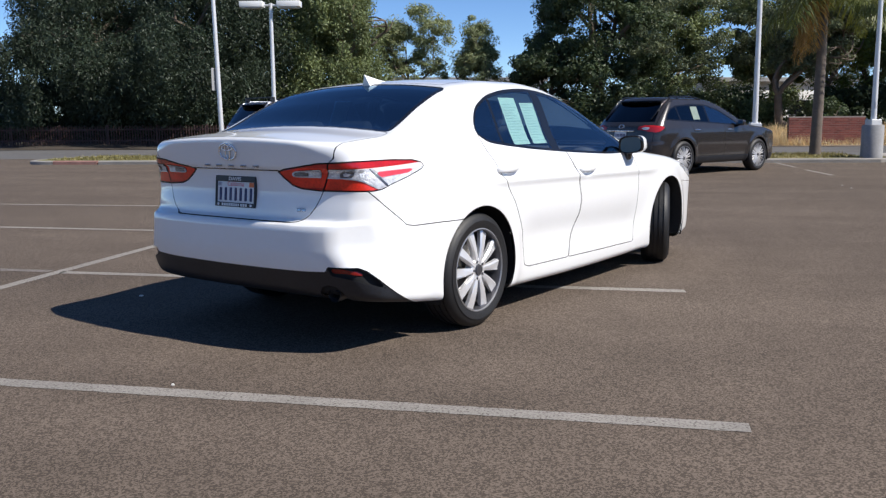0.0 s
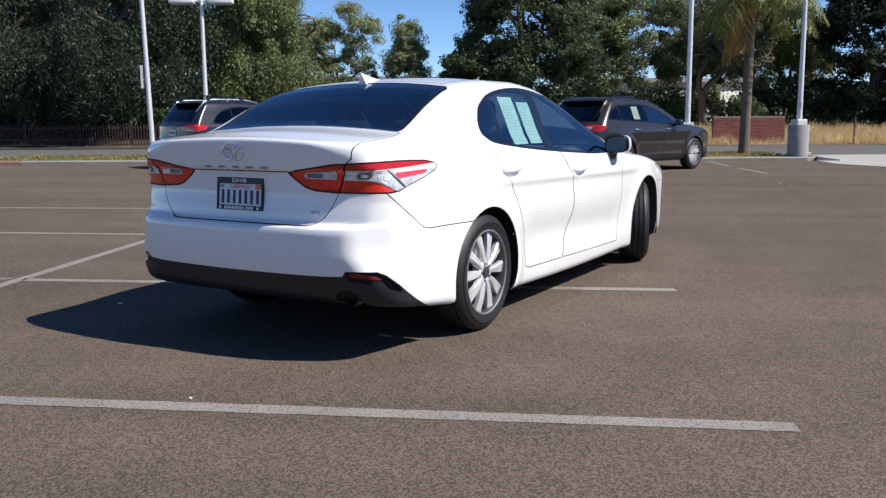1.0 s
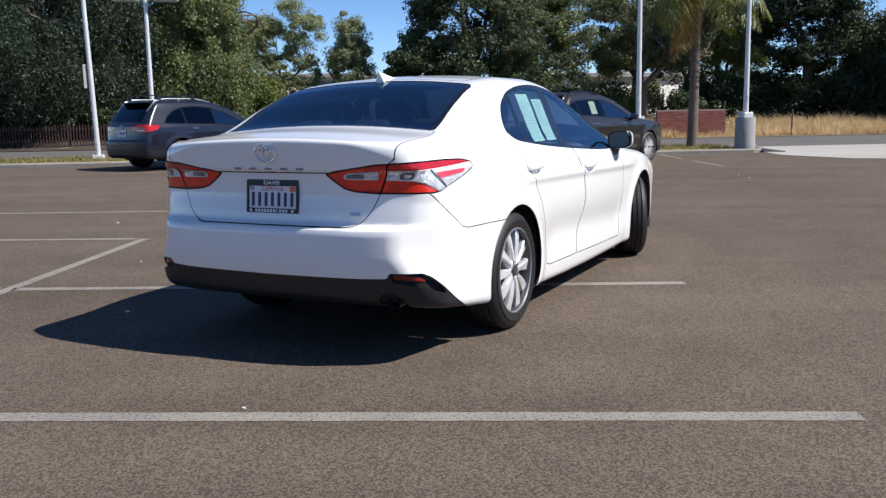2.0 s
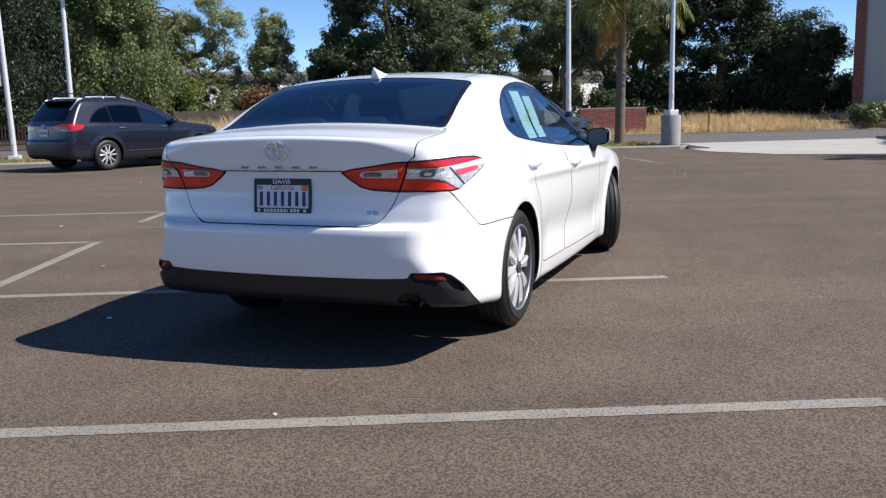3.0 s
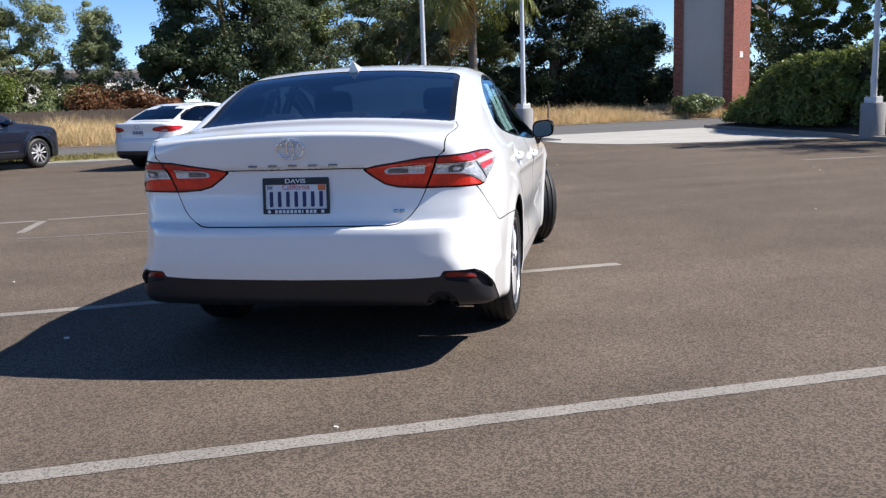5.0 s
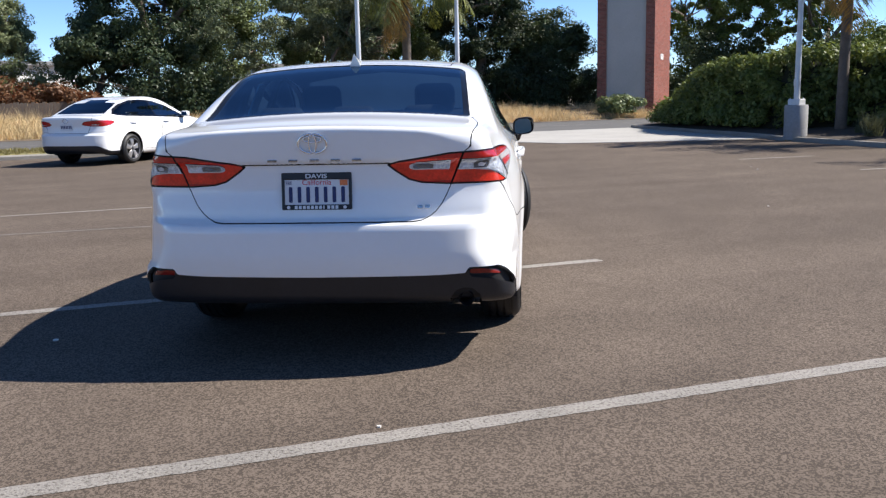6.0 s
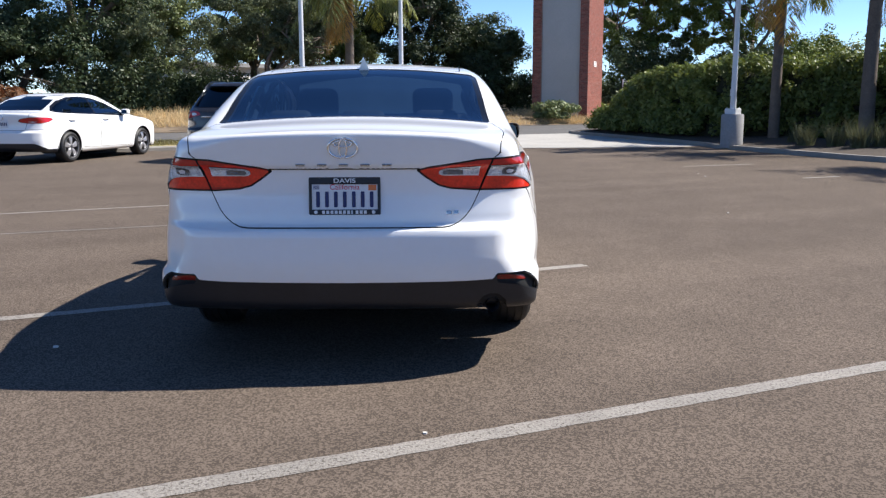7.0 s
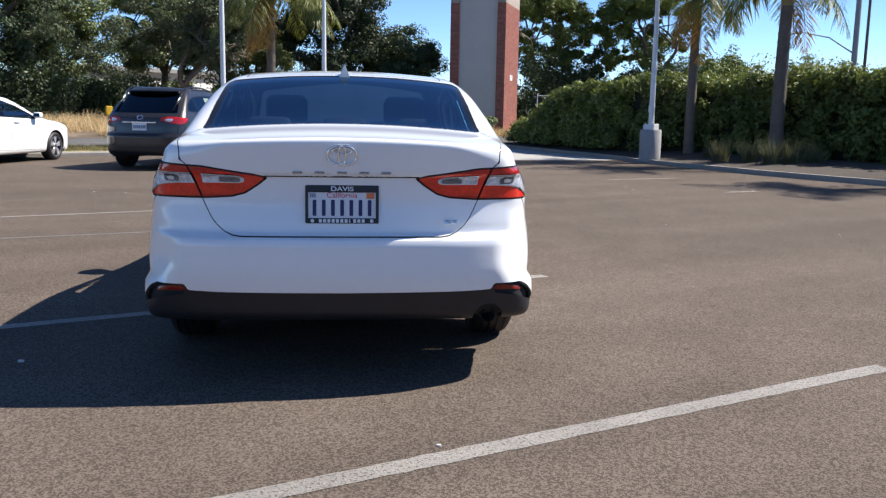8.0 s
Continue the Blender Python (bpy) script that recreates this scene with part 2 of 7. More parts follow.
# ---- mesh helpers ----
def mesh_ob(name, pieces, material, parent=None, label="", smooth=False, normals=None, m=None):
    """One mesh object out of (vertices, faces) pieces."""
    verts, faces, at = [], [], 0
    for v, f in pieces:
        v = np.asarray(v, float)
        verts.append(v)
        faces += [tuple(i + at for i in q) for q in f]
        at += len(v)
    me = bpy.data.meshes.new(name)
    me.from_pydata(np.concatenate(verts).tolist(), [], faces)
    me.materials.append(material)
    if smooth:
        me.shade_smooth()
        if smooth != True:
            me.set_sharp_from_angle(angle=radians(smooth))
    if normals is not None:
        me.normals_split_custom_set_from_vertices(normals.tolist())
    ob = new(name, me)
    if parent:
        ob.parent = parent
    if m:
        ob.matrix_local = m
    if label:
        ob["label"] = label
    return ob


def quads_ob(name, verts, material, parent=None, label="", size=4):
    """Many loose quads (or triangles), given as one array of corners."""
    verts = np.asarray(verts, np.float32).reshape(-1, 3)
    n = len(verts) // size
    me = bpy.data.meshes.new(name)
    me.vertices.add(len(verts))
    me.vertices.foreach_set("co", verts.ravel())
    me.loops.add(len(verts))
    me.loops.foreach_set("vertex_index", np.arange(len(verts), dtype=np.int32))
    me.polygons.add(n)
    me.polygons.foreach_set("loop_start", np.arange(0, n * size, size, dtype=np.int32))
    me.update(calc_edges=True)
    me.materials.append(material)
    ob = new(name, me)
    if parent:
        ob.parent = parent
    if label:
        ob["label"] = label
    return ob


def thing(name, m, label, category, group="", kind=""):
    ob = new(name)
    ob.matrix_world = m
    ob.empty_display_size = 0.1
    return tagged(ob, label, category, group, kind)


def moved(vf, m):
    v = np.asarray(vf[0], float)
    a = np.array(m)
    return v @ a[:3, :3].T + a[:3, 3], vf[1]


def box(x0, y0, z0, x1, y1, z1, b=0.0, seg=1):
    """A box, its edges rounded by b."""
    bm = bmesh.new()
    bmesh.ops.create_cube(bm, size=1.0)
    for v in bm.verts:
        v.co = Vector(((x0, x1)[v.co.x > 0], (y0, y1)[v.co.y > 0], (z0, z1)[v.co.z > 0]))
    if b:
        bmesh.ops.bevel(bm, geom=bm.edges[:], offset=b, segments=seg, profile=0.5, affect="EDGES")
    bm.verts.index_update()
    out = [tuple(v.co) for v in bm.verts], [tuple(v.index for v in f.verts) for f in bm.faces]
    bm.free()
    return out


def tube(points, radii, n=8, cap=True):
    """A tapered tube along points."""
    p = np.asarray(points, float)
    r = np.broadcast_to(np.asarray(radii, float), len(p))
    d = np.gradient(p, axis=0)
    d /= np.linalg.norm(d, axis=1)[:, None] + 1e-9
    ref = np.array([0, 0, 1.0]) if abs(d[0][2]) < 0.9 else np.array([1.0, 0, 0])
    v, f = [], []
    for c, t, q in zip(p, d, r):
        a = np.cross(t, ref)
        a /= np.linalg.norm(a) + 1e-9
        b = np.cross(t, a)
        for k in range(n):
            w = 2 * math.pi * k / n
            v.append(c + q * (math.cos(w) * a + math.sin(w) * b))
    for i in range(len(p) - 1):
        for k in range(n):
            f.append((i * n + k, i * n + (k + 1) % n, (i + 1) * n + (k + 1) % n, (i + 1) * n + k))
    if cap:
        f += [tuple(range(n - 1, -1, -1)), tuple(range(len(v) - n, len(v)))]
    return v, f


def lathe(profile, n=48, closed=False):
    """A profile of (x, radius) turned round the x axis."""
    v, f, k = [], [], len(profile)
    for j in range(n):
        w = 2 * math.pi * j / n
        v += [(x, r * math.cos(w), r * math.sin(w)) for x, r in profile]
    for j in range(n):
        a, b = j * k, (j + 1) % n * k
        for i in range(k if closed else k - 1):
            i2 = (i + 1) % k
            f.append((a + i, b + i, b + i2, a + i2))
    return v, f


def prism(poly, y0, y1, plane="xz"):
    """A flat polygon given thickness; plane xz stands along y, plane xy lies along z."""
    n = len(poly)
    put = (lambda a, b, c: (a, c, b)) if plane == "xz" else (lambda a, b, c: (a, b, c))
    v = [put(a, b, y0) for a, b in poly] + [put(a, b, y1) for a, b in poly]
    f = [tuple(range(n)), tuple(range(2 * n - 1, n - 1, -1))]
    f += [(i, i + n, (i + 1) % n + n, (i + 1) % n) for i in range(n)]
    return v, f


def curve(*pts):
    """A smooth function through (x, y) points, level beyond its ends."""
    x, y = np.array(pts, float).T
    d = np.diff(y) / np.diff(x)
    t = np.concatenate([[d[0]], [0 if a * b <= 0 else 2 * a * b / (a + b) for a, b in zip(d, d[1:])], [d[-1]]])

    def at(q):
        q = np.clip(q, x[0], x[-1])
        i = np.clip(np.searchsorted(x, q) - 1, 0, len(x) - 2)
        h = x[i + 1] - x[i]
        s = (q - x[i]) / h
        return (1 + 2 * s) * (1 - s) ** 2 * y[i] + s * (1 - s) ** 2 * h * t[i] + s * s * (3 - 2 * s) * y[i + 1] + s * s * (s - 1) * h * t[i + 1]

    return at


def poly_d(x, y, pts):
    """Signed distance of points to a polygon, negative inside."""
    p = np.array(pts, float)
    best = np.full(len(x), 1e9)
    inside = np.zeros(len(x), bool)
    for (ax, ay), (bx, by) in zip(p, np.roll(p, -1, axis=0)):
        ex, ey = bx - ax, by - ay
        s = np.clip(((x - ax) * ex + (y - ay) * ey) / (ex * ex + ey * ey + 1e-12), 0, 1)
        best = np.minimum(best, np.hypot(x - ax - s * ex, y - ay - s * ey))
        cross = (ay > y) != (by > y)
        inside ^= cross & (x < ex * (y - ay) / (ey if abs(ey) > 1e-12 else 1e-12) + ax)
    return np.where(inside, -best, best)


def smax(a, b, k):
    h = np.maximum(k - np.abs(a - b), 0) / k
    return np.maximum(a, b) + h * h * k * 0.25


def step(a, b, x):
    s = np.clip((x - a) / (b - a), 0, 1)
    return s * s * (3 - 2 * s)


# ---- car bodies: a smooth skin that is cut into its panels ----
class Skin:
    def __init__(self, v, n, quads, polys=()):
        self.v, self.n, self.quads, self.polys = v, n, quads, list(polys)


def skin_of(body, y0, y1, zc, around, rear, mid, front):
    """The surface body(x, y, z) = 0, reached by rays from an axis between y0 and y1 at height zc. Its normals are the function's slope."""
    th = np.linspace(0, 2 * math.pi, around, endpoint=False)
    stations = [(y0, -math.pi / 2 * (1 - i / rear)) for i in range(1, rear)]
    stations += [(y0 + (y1 - y0) * i / mid, 0.0) for i in range(mid + 1)]
    stations += [(y1, math.pi / 2 * i / front) for i in range(1, front)]
    st = np.array(stations)
    m = len(st)
    oy = np.repeat(st[:, 0], around)
    phi = np.repeat(st[:, 1], around)
    a = np.tile(th, m)
    d = np.stack([np.cos(phi) * np.sin(a), np.sin(phi), -np.cos(phi) * np.cos(a)], 1)
    o = np.stack([np.zeros_like(oy), oy, np.full_like(oy, zc)], 1)
    o = np.concatenate([o, [[0, y0, zc], [0, y1, zc]]])
    d = np.concatenate([d, [[0, -1, 0], [0, 1, 0]]])
    lo, hi = np.zeros(len(d)), np.full(len(d), 4.0)
    for _ in range(34):
        t = (lo + hi) / 2
        q = o + d * t[:, None]
        out = body(*q.T) > 0
        hi, lo = np.where(out, t, hi), np.where(out, lo, t)
    v = o + d * lo[:, None]
    e = 2e-3
    g = np.stack([body(*(v + np.eye(3)[i] * e).T) - body(*(v - np.eye(3)[i] * e).T) for i in range(3)], 1)
    g /= np.linalg.norm(g, axis=1)[:, None] + 1e-12
    i, j = np.meshgrid(np.arange(m - 1), np.arange(around), indexing="ij")
    j2 = (j + 1) % around
    quads = np.stack([i * around + j, (i + 1) * around + j, (i + 1) * around + j2, i * around + j2], -1).reshape(-1, 4)
    p0, p1, last = m * around, m * around + 1, (m - 1) * around
    caps = [(p0, k, (k + 1) % around) for k in range(around)] + [(p1, last + (k + 1) % around, last + k) for k in range(around)]
    return Skin(v, g, quads, caps)


def split(sk, d):
    """Cut a skin where d = 0: the part with d < 0, and the rest."""
    s = d < 0
    c = s[sk.quads].sum(1)
    ins, outs = sk.quads[c == 4], sk.quads[c == 0]
    mixed = [tuple(q) for q in sk.quads[(c > 0) & (c < 4)]]
    pin, pout, new_v, new_n, made = [], [], [], [], {}
    base = len(sk.v)
    for q in list(sk.polys) + mixed:
        k = [s[i] for i in q]
        if all(k):
            pin.append(q)
            continue
        if not any(k):
            pout.append(q)
            continue
        a, b = [], []
        for i, j in zip(q, q[1:] + q[:1]):
            (a if s[i] else b).append(i)
            if s[i] != s[j]:
                key = (min(i, j), max(i, j))
                if key not in made:
                    w = d[key[0]] / (d[key[0]] - d[key[1]])
                    made[key] = base + len(new_v)
                    new_v.append(sk.v[key[0]] * (1 - w) + sk.v[key[1]] * w)
                    nn = sk.n[key[0]] * (1 - w) + sk.n[key[1]] * w
                    new_n.append(nn / (np.linalg.norm(nn) + 1e-12))
                a.append(made[key])
                b.append(made[key])
        if len(a) > 2:
            pin.append(tuple(a))
        if len(b) > 2:
            pout.append(tuple(b))
    v = np.concatenate([sk.v, new_v]) if new_v else sk.v
    n = np.concatenate([sk.n, new_n]) if new_n else sk.n
    return Skin(v, n, ins, pin), Skin(v, n, outs, pout)


def panel(sk, dist, gap=0.002):
    """Cut a panel out of a skin, with an open joint round it."""
    a, rest = split(sk, dist(*sk.v.T) - gap)
    inner, _ = split(a, dist(*a.v.T) + gap)
    return inner, rest


def skin_ob(name, sk, material, parent, label="", sink=0.0, flange=0.012):
    """A panel as a mesh with turned-in edges, set back by sink."""
    faces = [tuple(q) for q in sk.quads.tolist()] + [tuple(int(i) for i in p) for p in sk.polys]
    if not faces:
        return None
    used = np.unique(np.concatenate([np.array(f) for f in faces]))
    index = np.full(len(sk.v), -1)
    index[used] = np.arange(len(used))
    v, n = sk.v[used] - sk.n[used] * sink, sk.n[used]
    faces = [tuple(int(index[i]) for i in f) for f in faces]
    plain = len(faces)
    if flange:
        once = {}
        for f in faces:
            for i, j in zip(f, f[1:] + f[:1]):
                if (j, i) in once:
                    del once[(j, i)]
                else:
                    once[(i, j)] = 1
        low = {}
        extra_v, extra_n = [], []
        for i, j in once:
            for k in (i, j):
                if k not in low:
                    low[k] = len(v) + len(extra_v)
                    extra_v.append(v[k] - n[k] * flange)
                    extra_n.append(n[k])
            faces.append((j, i, low[i], low[j]))
        if extra_v:
            v, n = np.concatenate([v, extra_v]), np.concatenate([n, extra_n])
    ob = mesh_ob(name, [(v, faces)], material, parent, label, smooth=True, normals=n)
    if len(faces) > plain:
        ob.data.materials.append(LINER)
        ob.data.polygons.foreach_set("material_index", [0] * plain + [1] * (len(faces) - plain))
    return ob


def on_skin(body, x, z, y_from=-1.0):
    """The place and the normal where a line along y from behind meets a body."""
    lo, hi = y_from, 0.6
    for _ in range(40):
        y = (lo + hi) / 2
        if body(np.array([x]), np.array([y]), np.array([z]))[0] > 0:
            lo = y
        else:
            hi = y
    p = Vector((x, hi, z))
    e = 3e-3
    g = [body(*(np.array([[*p]]) + np.eye(3)[i] * e).T)[0] - body(*(np.array([[*p]]) - np.eye(3)[i] * e).T)[0] for i in range(3)]
    return p, Vector(g).normalized()


def on_side(body, y, z, sign=1):
    lo, hi = 0.2, 1.4
    for _ in range(40):
        x = (lo + hi) / 2
        if body(np.array([x * sign]), np.array([y]), np.array([z]))[0] > 0:
            hi = x
        else:
            lo = x
    return lo * sign


def facing(p, n, up=(0, 0, 1)):
    """A pose at p whose y axis points into the surface, z as near up as it can."""
    y = -n
    x = y.cross(Vector(up)).normalized()
    z = x.cross(y)
    return Matrix.Translation(p) @ Matrix((x, y, z)).transposed().to_4x4()


# ---- wheels ----
RIM_EDGE = mat("rim_edge", (0.3, 0.3, 0.31), 0.35, metal=0.5)


def wheel(car, m, radius, rim, width, style, alloy, steer=0.0):
    """A wheel whose axle is x and whose outer face is +x: rim, tyre, spokes, hub cap and brake disc."""
    h = width / 2
    barrel = [(-h + 0.01, rim), (-h + 0.015, rim - 0.015), (h - 0.03, rim - 0.014), (h - 0.008, rim - 0.006), (h - 0.001, rim - 0.002), (h - 0.003, rim + 0.004), (h - 0.012, rim + 0.002)]
    w = mesh_ob("wheel", [lathe(barrel[:4], 64)], ALLOY_DARK, car, smooth=40, m=m @ pose(0, 0, 0, 0, 0, steer))
    mesh_ob("rim_lip", [lathe(barrel[3:], 64)], RIM_EDGE, w, smooth=40)
    r, g = radius, 0.007
    tread = [(-h * 0.82, r - 0.012)]
    for c in (-0.55, -0.18, 0.18, 0.55):
        tread += [(h * (c - 0.06), r - 0.002), (h * (c - 0.055), r - g - 0.002), (h * (c + 0.055), r - g - 0.002), (h * (c + 0.06), r - 0.002)]
    tread += [(h * 0.82, r - 0.012)]
    side = [(h * 0.95, r - 0.03), (h * 1.03, r - 0.055), (h * 1.04, (r + rim) / 2), (h * 0.99, rim + 0.02), (h * 0.95, rim + 0.006), (h * 0.9, rim - 0.004)]
    profile = [(-x, q) for x, q in reversed(side)] + tread + side
    mesh_ob("tyre", [lathe(profile, 72)], RUBBER, w, smooth=45)
    out = h - 0.012
    if style == "ten":
        spots = [k * 72 + s * 17.5 for k in range(5) for s in (-1, 1)]
        wide = (0.013, 0.034)
    elif style == "slim":
        spots = [k * 72 + s * 15 for k in range(5) for s in (-1, 1)]
        wide = (0.011, 0.017)
    elif style == "twenty":
        spots = [k * 36 + s * 7.5 for k in range(10) for s in (-1, 1)]
        wide = (0.008, 0.011)
    else:
        spots = [k * 72 for k in range(5)]
        wide = (0.03, 0.06)
    for a in spots:
        r0, r1, (w0, w1) = 0.045, rim - 0.002, wide
        v, f = [], []
        for i in range(5):
            s = i / 4
            q, b = r0 + (r1 - r0) * s, w0 + (w1 - w0) * s
            x = out - 0.012 + 0.016 * math.sin(math.pi * min(1, 0.25 + s * 0.75)) + 0.004 * s
            v += [(x - 0.03, -b, q), (x - 0.008, -b, q), (x, -b * 0.6, q), (x - 0.012 * s, b * 0.8, q), (x - 0.008, b, q), (x - 0.03, b, q)]
        for i in range(4):
            for k in range(6):
                f.append((i * 6 + k, i * 6 + (k + 1) % 6, i * 6 + 6 + (k + 1) % 6, i * 6 + 6 + k))
        f += [(5, 4, 3, 2, 1, 0), (24, 25, 26, 27, 28, 29)]
        mesh_ob("spoke", [moved((v, f), pose(0, 0, 0, a))], alloy, w, smooth=35)
    mesh_ob("hub", [lathe([(out - 0.05, 0.0), (out - 0.05, 0.07), (out - 0.01, 0.068), (out - 0.002, 0.06), (out - 0.004, 0.038), (out - 0.004, 0.0)], 40)], alloy, w, smooth=40)
    mesh_ob("centre_cap", [lathe([(out - 0.003, 0.034), (out + 0.006, 0.03), (out + 0.008, 0.0)], 24)], ALLOY_DARK, w, smooth=40)
    for k in range(5):
        c, s = math.cos(k * 1.2566 + 0.628), math.sin(k * 1.2566 + 0.628)
        mesh_ob("lug_nut", [moved(lathe([(out - 0.02, 0.009), (out + 0.001, 0.009), (out + 0.003, 0.0)], 8), pose(0, 0.05 * c, 0.05 * s))], ALLOY_DARK, w)
    mesh_ob("brake_disc", [lathe([(out - 0.1, 0.0), (out - 0.1, 0.15), (out - 0.075, 0.15), (out - 0.075, 0.0)], 40)], DISC_STEEL, w, smooth=40)
    mesh_ob("back_plate", [lathe([(-h + 0.03, 0.0), (-h + 0.03, rim - 0.02)], 32)], LINER, w)
    return w


# ---- ground, painted lines, kerbs, road ----
def far_line(c, x):
    """Street lines run nearly along x: their y at x, for the line that passes y = c at x = 0."""
    return c + 0.08 * x


def sheet(name, poly, z, material, label, category, parent=None, thick=0.0):
    v, f = prism(poly, z - thick, z, "xy") if thick else ([(x, y, z) for x, y in poly], [tuple(range(len(poly)))])
    ob = mesh_ob(name, [(v, f)], material, parent)
    return tagged(ob, label, category, kind="structure")


def strip(name, x0, y0, x1, y1, width, material, label, seed):
    """A painted line with a slightly ragged outline, 2 mm proud."""
    rnd = random.Random(seed)
    n = max(2, int(math.hypot(x1 - x0, y1 - y0) / 0.06))
    d = Vector((x1 - x0, y1 - y0)).normalized()
    v = []
    for i in range(n + 1):
        s = i / n
        for side in (-1, 1):
            w = side * (width / 2 + rnd.uniform(-0.004, 0.004))
            e = rnd.uniform(-0.012, 0.012) if i in (0, n) else 0
            v.append((x0 + (x1 - x0) * s - d.y * w + d.x * e, y0 + (y1 - y0) * s + d.x * w + d.y * e, 0.0022))
    f = [(2 * i, 2 * i + 2, 2 * i + 3, 2 * i + 1) for i in range(n)]
    return tagged(mesh_ob(name, [(v, f)], material), label, "parking line", "painted parking lines", "structure")


S = 900.0
tagged(mesh_ob("ground", [([(-S, -S, 0), (S, -S, 0), (S, S, 0), (-S, S, 0)], [(0, 1, 2, 3)])], ASPHALT), "dark brownish-grey asphalt of a car park, speckled with pale stones", "car park", kind="structure")
WORN = "worn white painted parking line on the asphalt"
strip("parking_line", -4.7, 4.125, 0.2, 4.08, 0.104, PAINT_LINE, WORN, 1)
strip("parking_line", -4.72, 6.87, 0.145, 6.84, 0.1, PAINT_LINE, WORN, 2)
strip("parking_line", -4.78, -2.0, -4.74, 9.5, 0.1, PAINT_LINE, WORN, 3)
strip("parking_line", -4.77, 11.1, -4.73, 12.12, 0.1, PAINT_LINE, WORN, 4)
FADED = "faded parking line, nearly worn away"
strip("parking_line", -9.6, 6.95, -4.84, 6.9, 0.1, FAINT_LINE, FADED, 5)
strip("parking_line", -9.6, 9.62, -4.84, 9.5, 0.1, PAINT_LINE, WORN, 6)
strip("parking_line", -9.6, 12.17, -4.8, 12.17, 0.09, PAINT_LINE, WORN, 7)
strip("parking_line", -4.7, 12.25, 0.2, 12.3, 0.07, PAINT_LINE, WORN, 8)
strip("parking_line", -4.7, 10.6, -1.4, 10.4, 0.06, FAINT_LINE, FADED, 11)
strip("parking_line", 7.4, 14.52, 9.0, 14.4, 0.1, PAINT_LINE, WORN, 9)
strip("parking_line", 7.45, 11.68, 8.2, 11.64, 0.1, PAINT_LINE, WORN, 10)

strip("parking_line", 3.68, 25.2, 3.78, 22.9, 0.09, PAINT_LINE, WORN, 12)
strip("parking_line", 3.8, 21.9, 3.95, 19.9, 0.1, PAINT_LINE, WORN, 13)
strip("parking_line", 0.25, 25.6, -0.05, 20.9, 0.09, PAINT_LINE, WORN, 14)
rnd = np.random.default_rng(31)
for k in range(26):
    x, y, q = rnd.uniform(-8, 9), rnd.uniform(2.6, 18), rnd.uniform(0.008, 0.022)
    bits = [(x + q * math.cos(a) * rnd.uniform(0.5, 1.2), y + q * math.sin(a) * rnd.uniform(0.5, 1.2), 0.006) for a in np.linspace(0, 6.28, 7)[:-1]]
    tagged(mesh_ob("litter_scrap", [(bits + [(px, py, 0.0) for px, py, _ in bits], [tuple(range(6))] + [(i, i + 6, (i + 1) % 6 + 6, (i + 1) % 6) for i in range(6)])], LITTER), "tiny pale scrap lying on the asphalt", "litter", "scraps on the asphalt")

tagged(mesh_ob("road", [([(-150, far_line(28.6, -150), 0.006), (150, far_line(28.6, 150), 0.006), (150, far_line(37.9, 150), 0.006), (-150, far_line(37.9, -150), 0.006)], [(0, 1, 2, 3)])], ROAD), "grey asphalt street behind the car park", "road", kind="structure")


def kerb(points, material, label, width=0.16, height=0.11, name="kerb"):
    """A kerb along points: a low bar with a rounded upper edge."""
    p = [Vector((*q, 0)) for q in points]
    ring = [(-width / 2, -0.02), (-width / 2, height - 0.03), (-width / 2 + 0.03, height), (width / 2, height), (width / 2, -0.02)]
    v, f, k = [], [], len(ring)
    for i, c in enumerate(p):
        d = (p[min(i + 1, len(p) - 1)] - p[max(i - 1, 0)]).normalized()
        for a, z in ring:
            v.append((c.x - d.y * a, c.y + d.x * a, z))
    for i in range(len(p) - 1):
        f += [(i * k + j, i * k + k + j, i * k + k + (j + 1) % k, i * k + (j + 1) % k) for j in range(k)]
    f += [tuple(range(k)), tuple(range(len(v) - 1, len(v) - k - 1, -1))]
    return tagged(mesh_ob(name, [(v, f)], material, smooth=30), label, "kerb", kind="structure")


def lot_edge(x):
    return far_line(24.95, x)


kerb([(x, lot_edge(x)) for x in (-15.2, -8, -2, 3, 5.6)] + [(6.3, 25.46), (6.72, 25.75), (6.82, 26.6), (6.9, 28.2), (7.4, 29.0)], KERB, "low concrete kerb along the grass verge")
kerb([(x, lot_edge(x)) for x in (-16.6, -15.25)], RED_KERB, "concrete kerb with faded red paint")
kerb([(-17.2, far_line(28.4, -17.2)), (-17.75, 25.6), (-17.7, 24.4), (-17.4, 23.75), (-17.0, lot_edge(-17.0)), (-16.62, lot_edge(-16.62))], KERB, "low concrete kerb round the end of the grass verge")
tagged(mesh_ob("verge", [([(-17.65, 25.6, 0.11), (-17.6, 24.4, 0.11), (-17.35, 23.85, 0.11), (-17.0, lot_edge(-17.0) + 0.08, 0.11), (5.7, lot_edge(5.7) + 0.08, 0.11), (6.66, 26.0, 0.11), (6.76, 27.6, 0.1), (7.2, 29.0, 0.02), (-17.15, far_line(28.5, -17.15), 0.05)], [tuple(range(9))])], VERGE), "dry grass verge between car park and street", "verge", kind="structure")
sheet("driveway", [(6.62, 25.6), (6.55, 23.7), (7.5, 21.7), (9.4, 20.9), (12.0, 20.1), (12.6, 20.3), (12.95, 22.2), (13.45, 24.6), (13.9, 27.0), (14.4, 29.7), (7.6, 29.15), (6.8, 28.0)], 0.012, CONCRETE, "pale concrete driveway apron leading to the street", "driveway", thick=0.03)
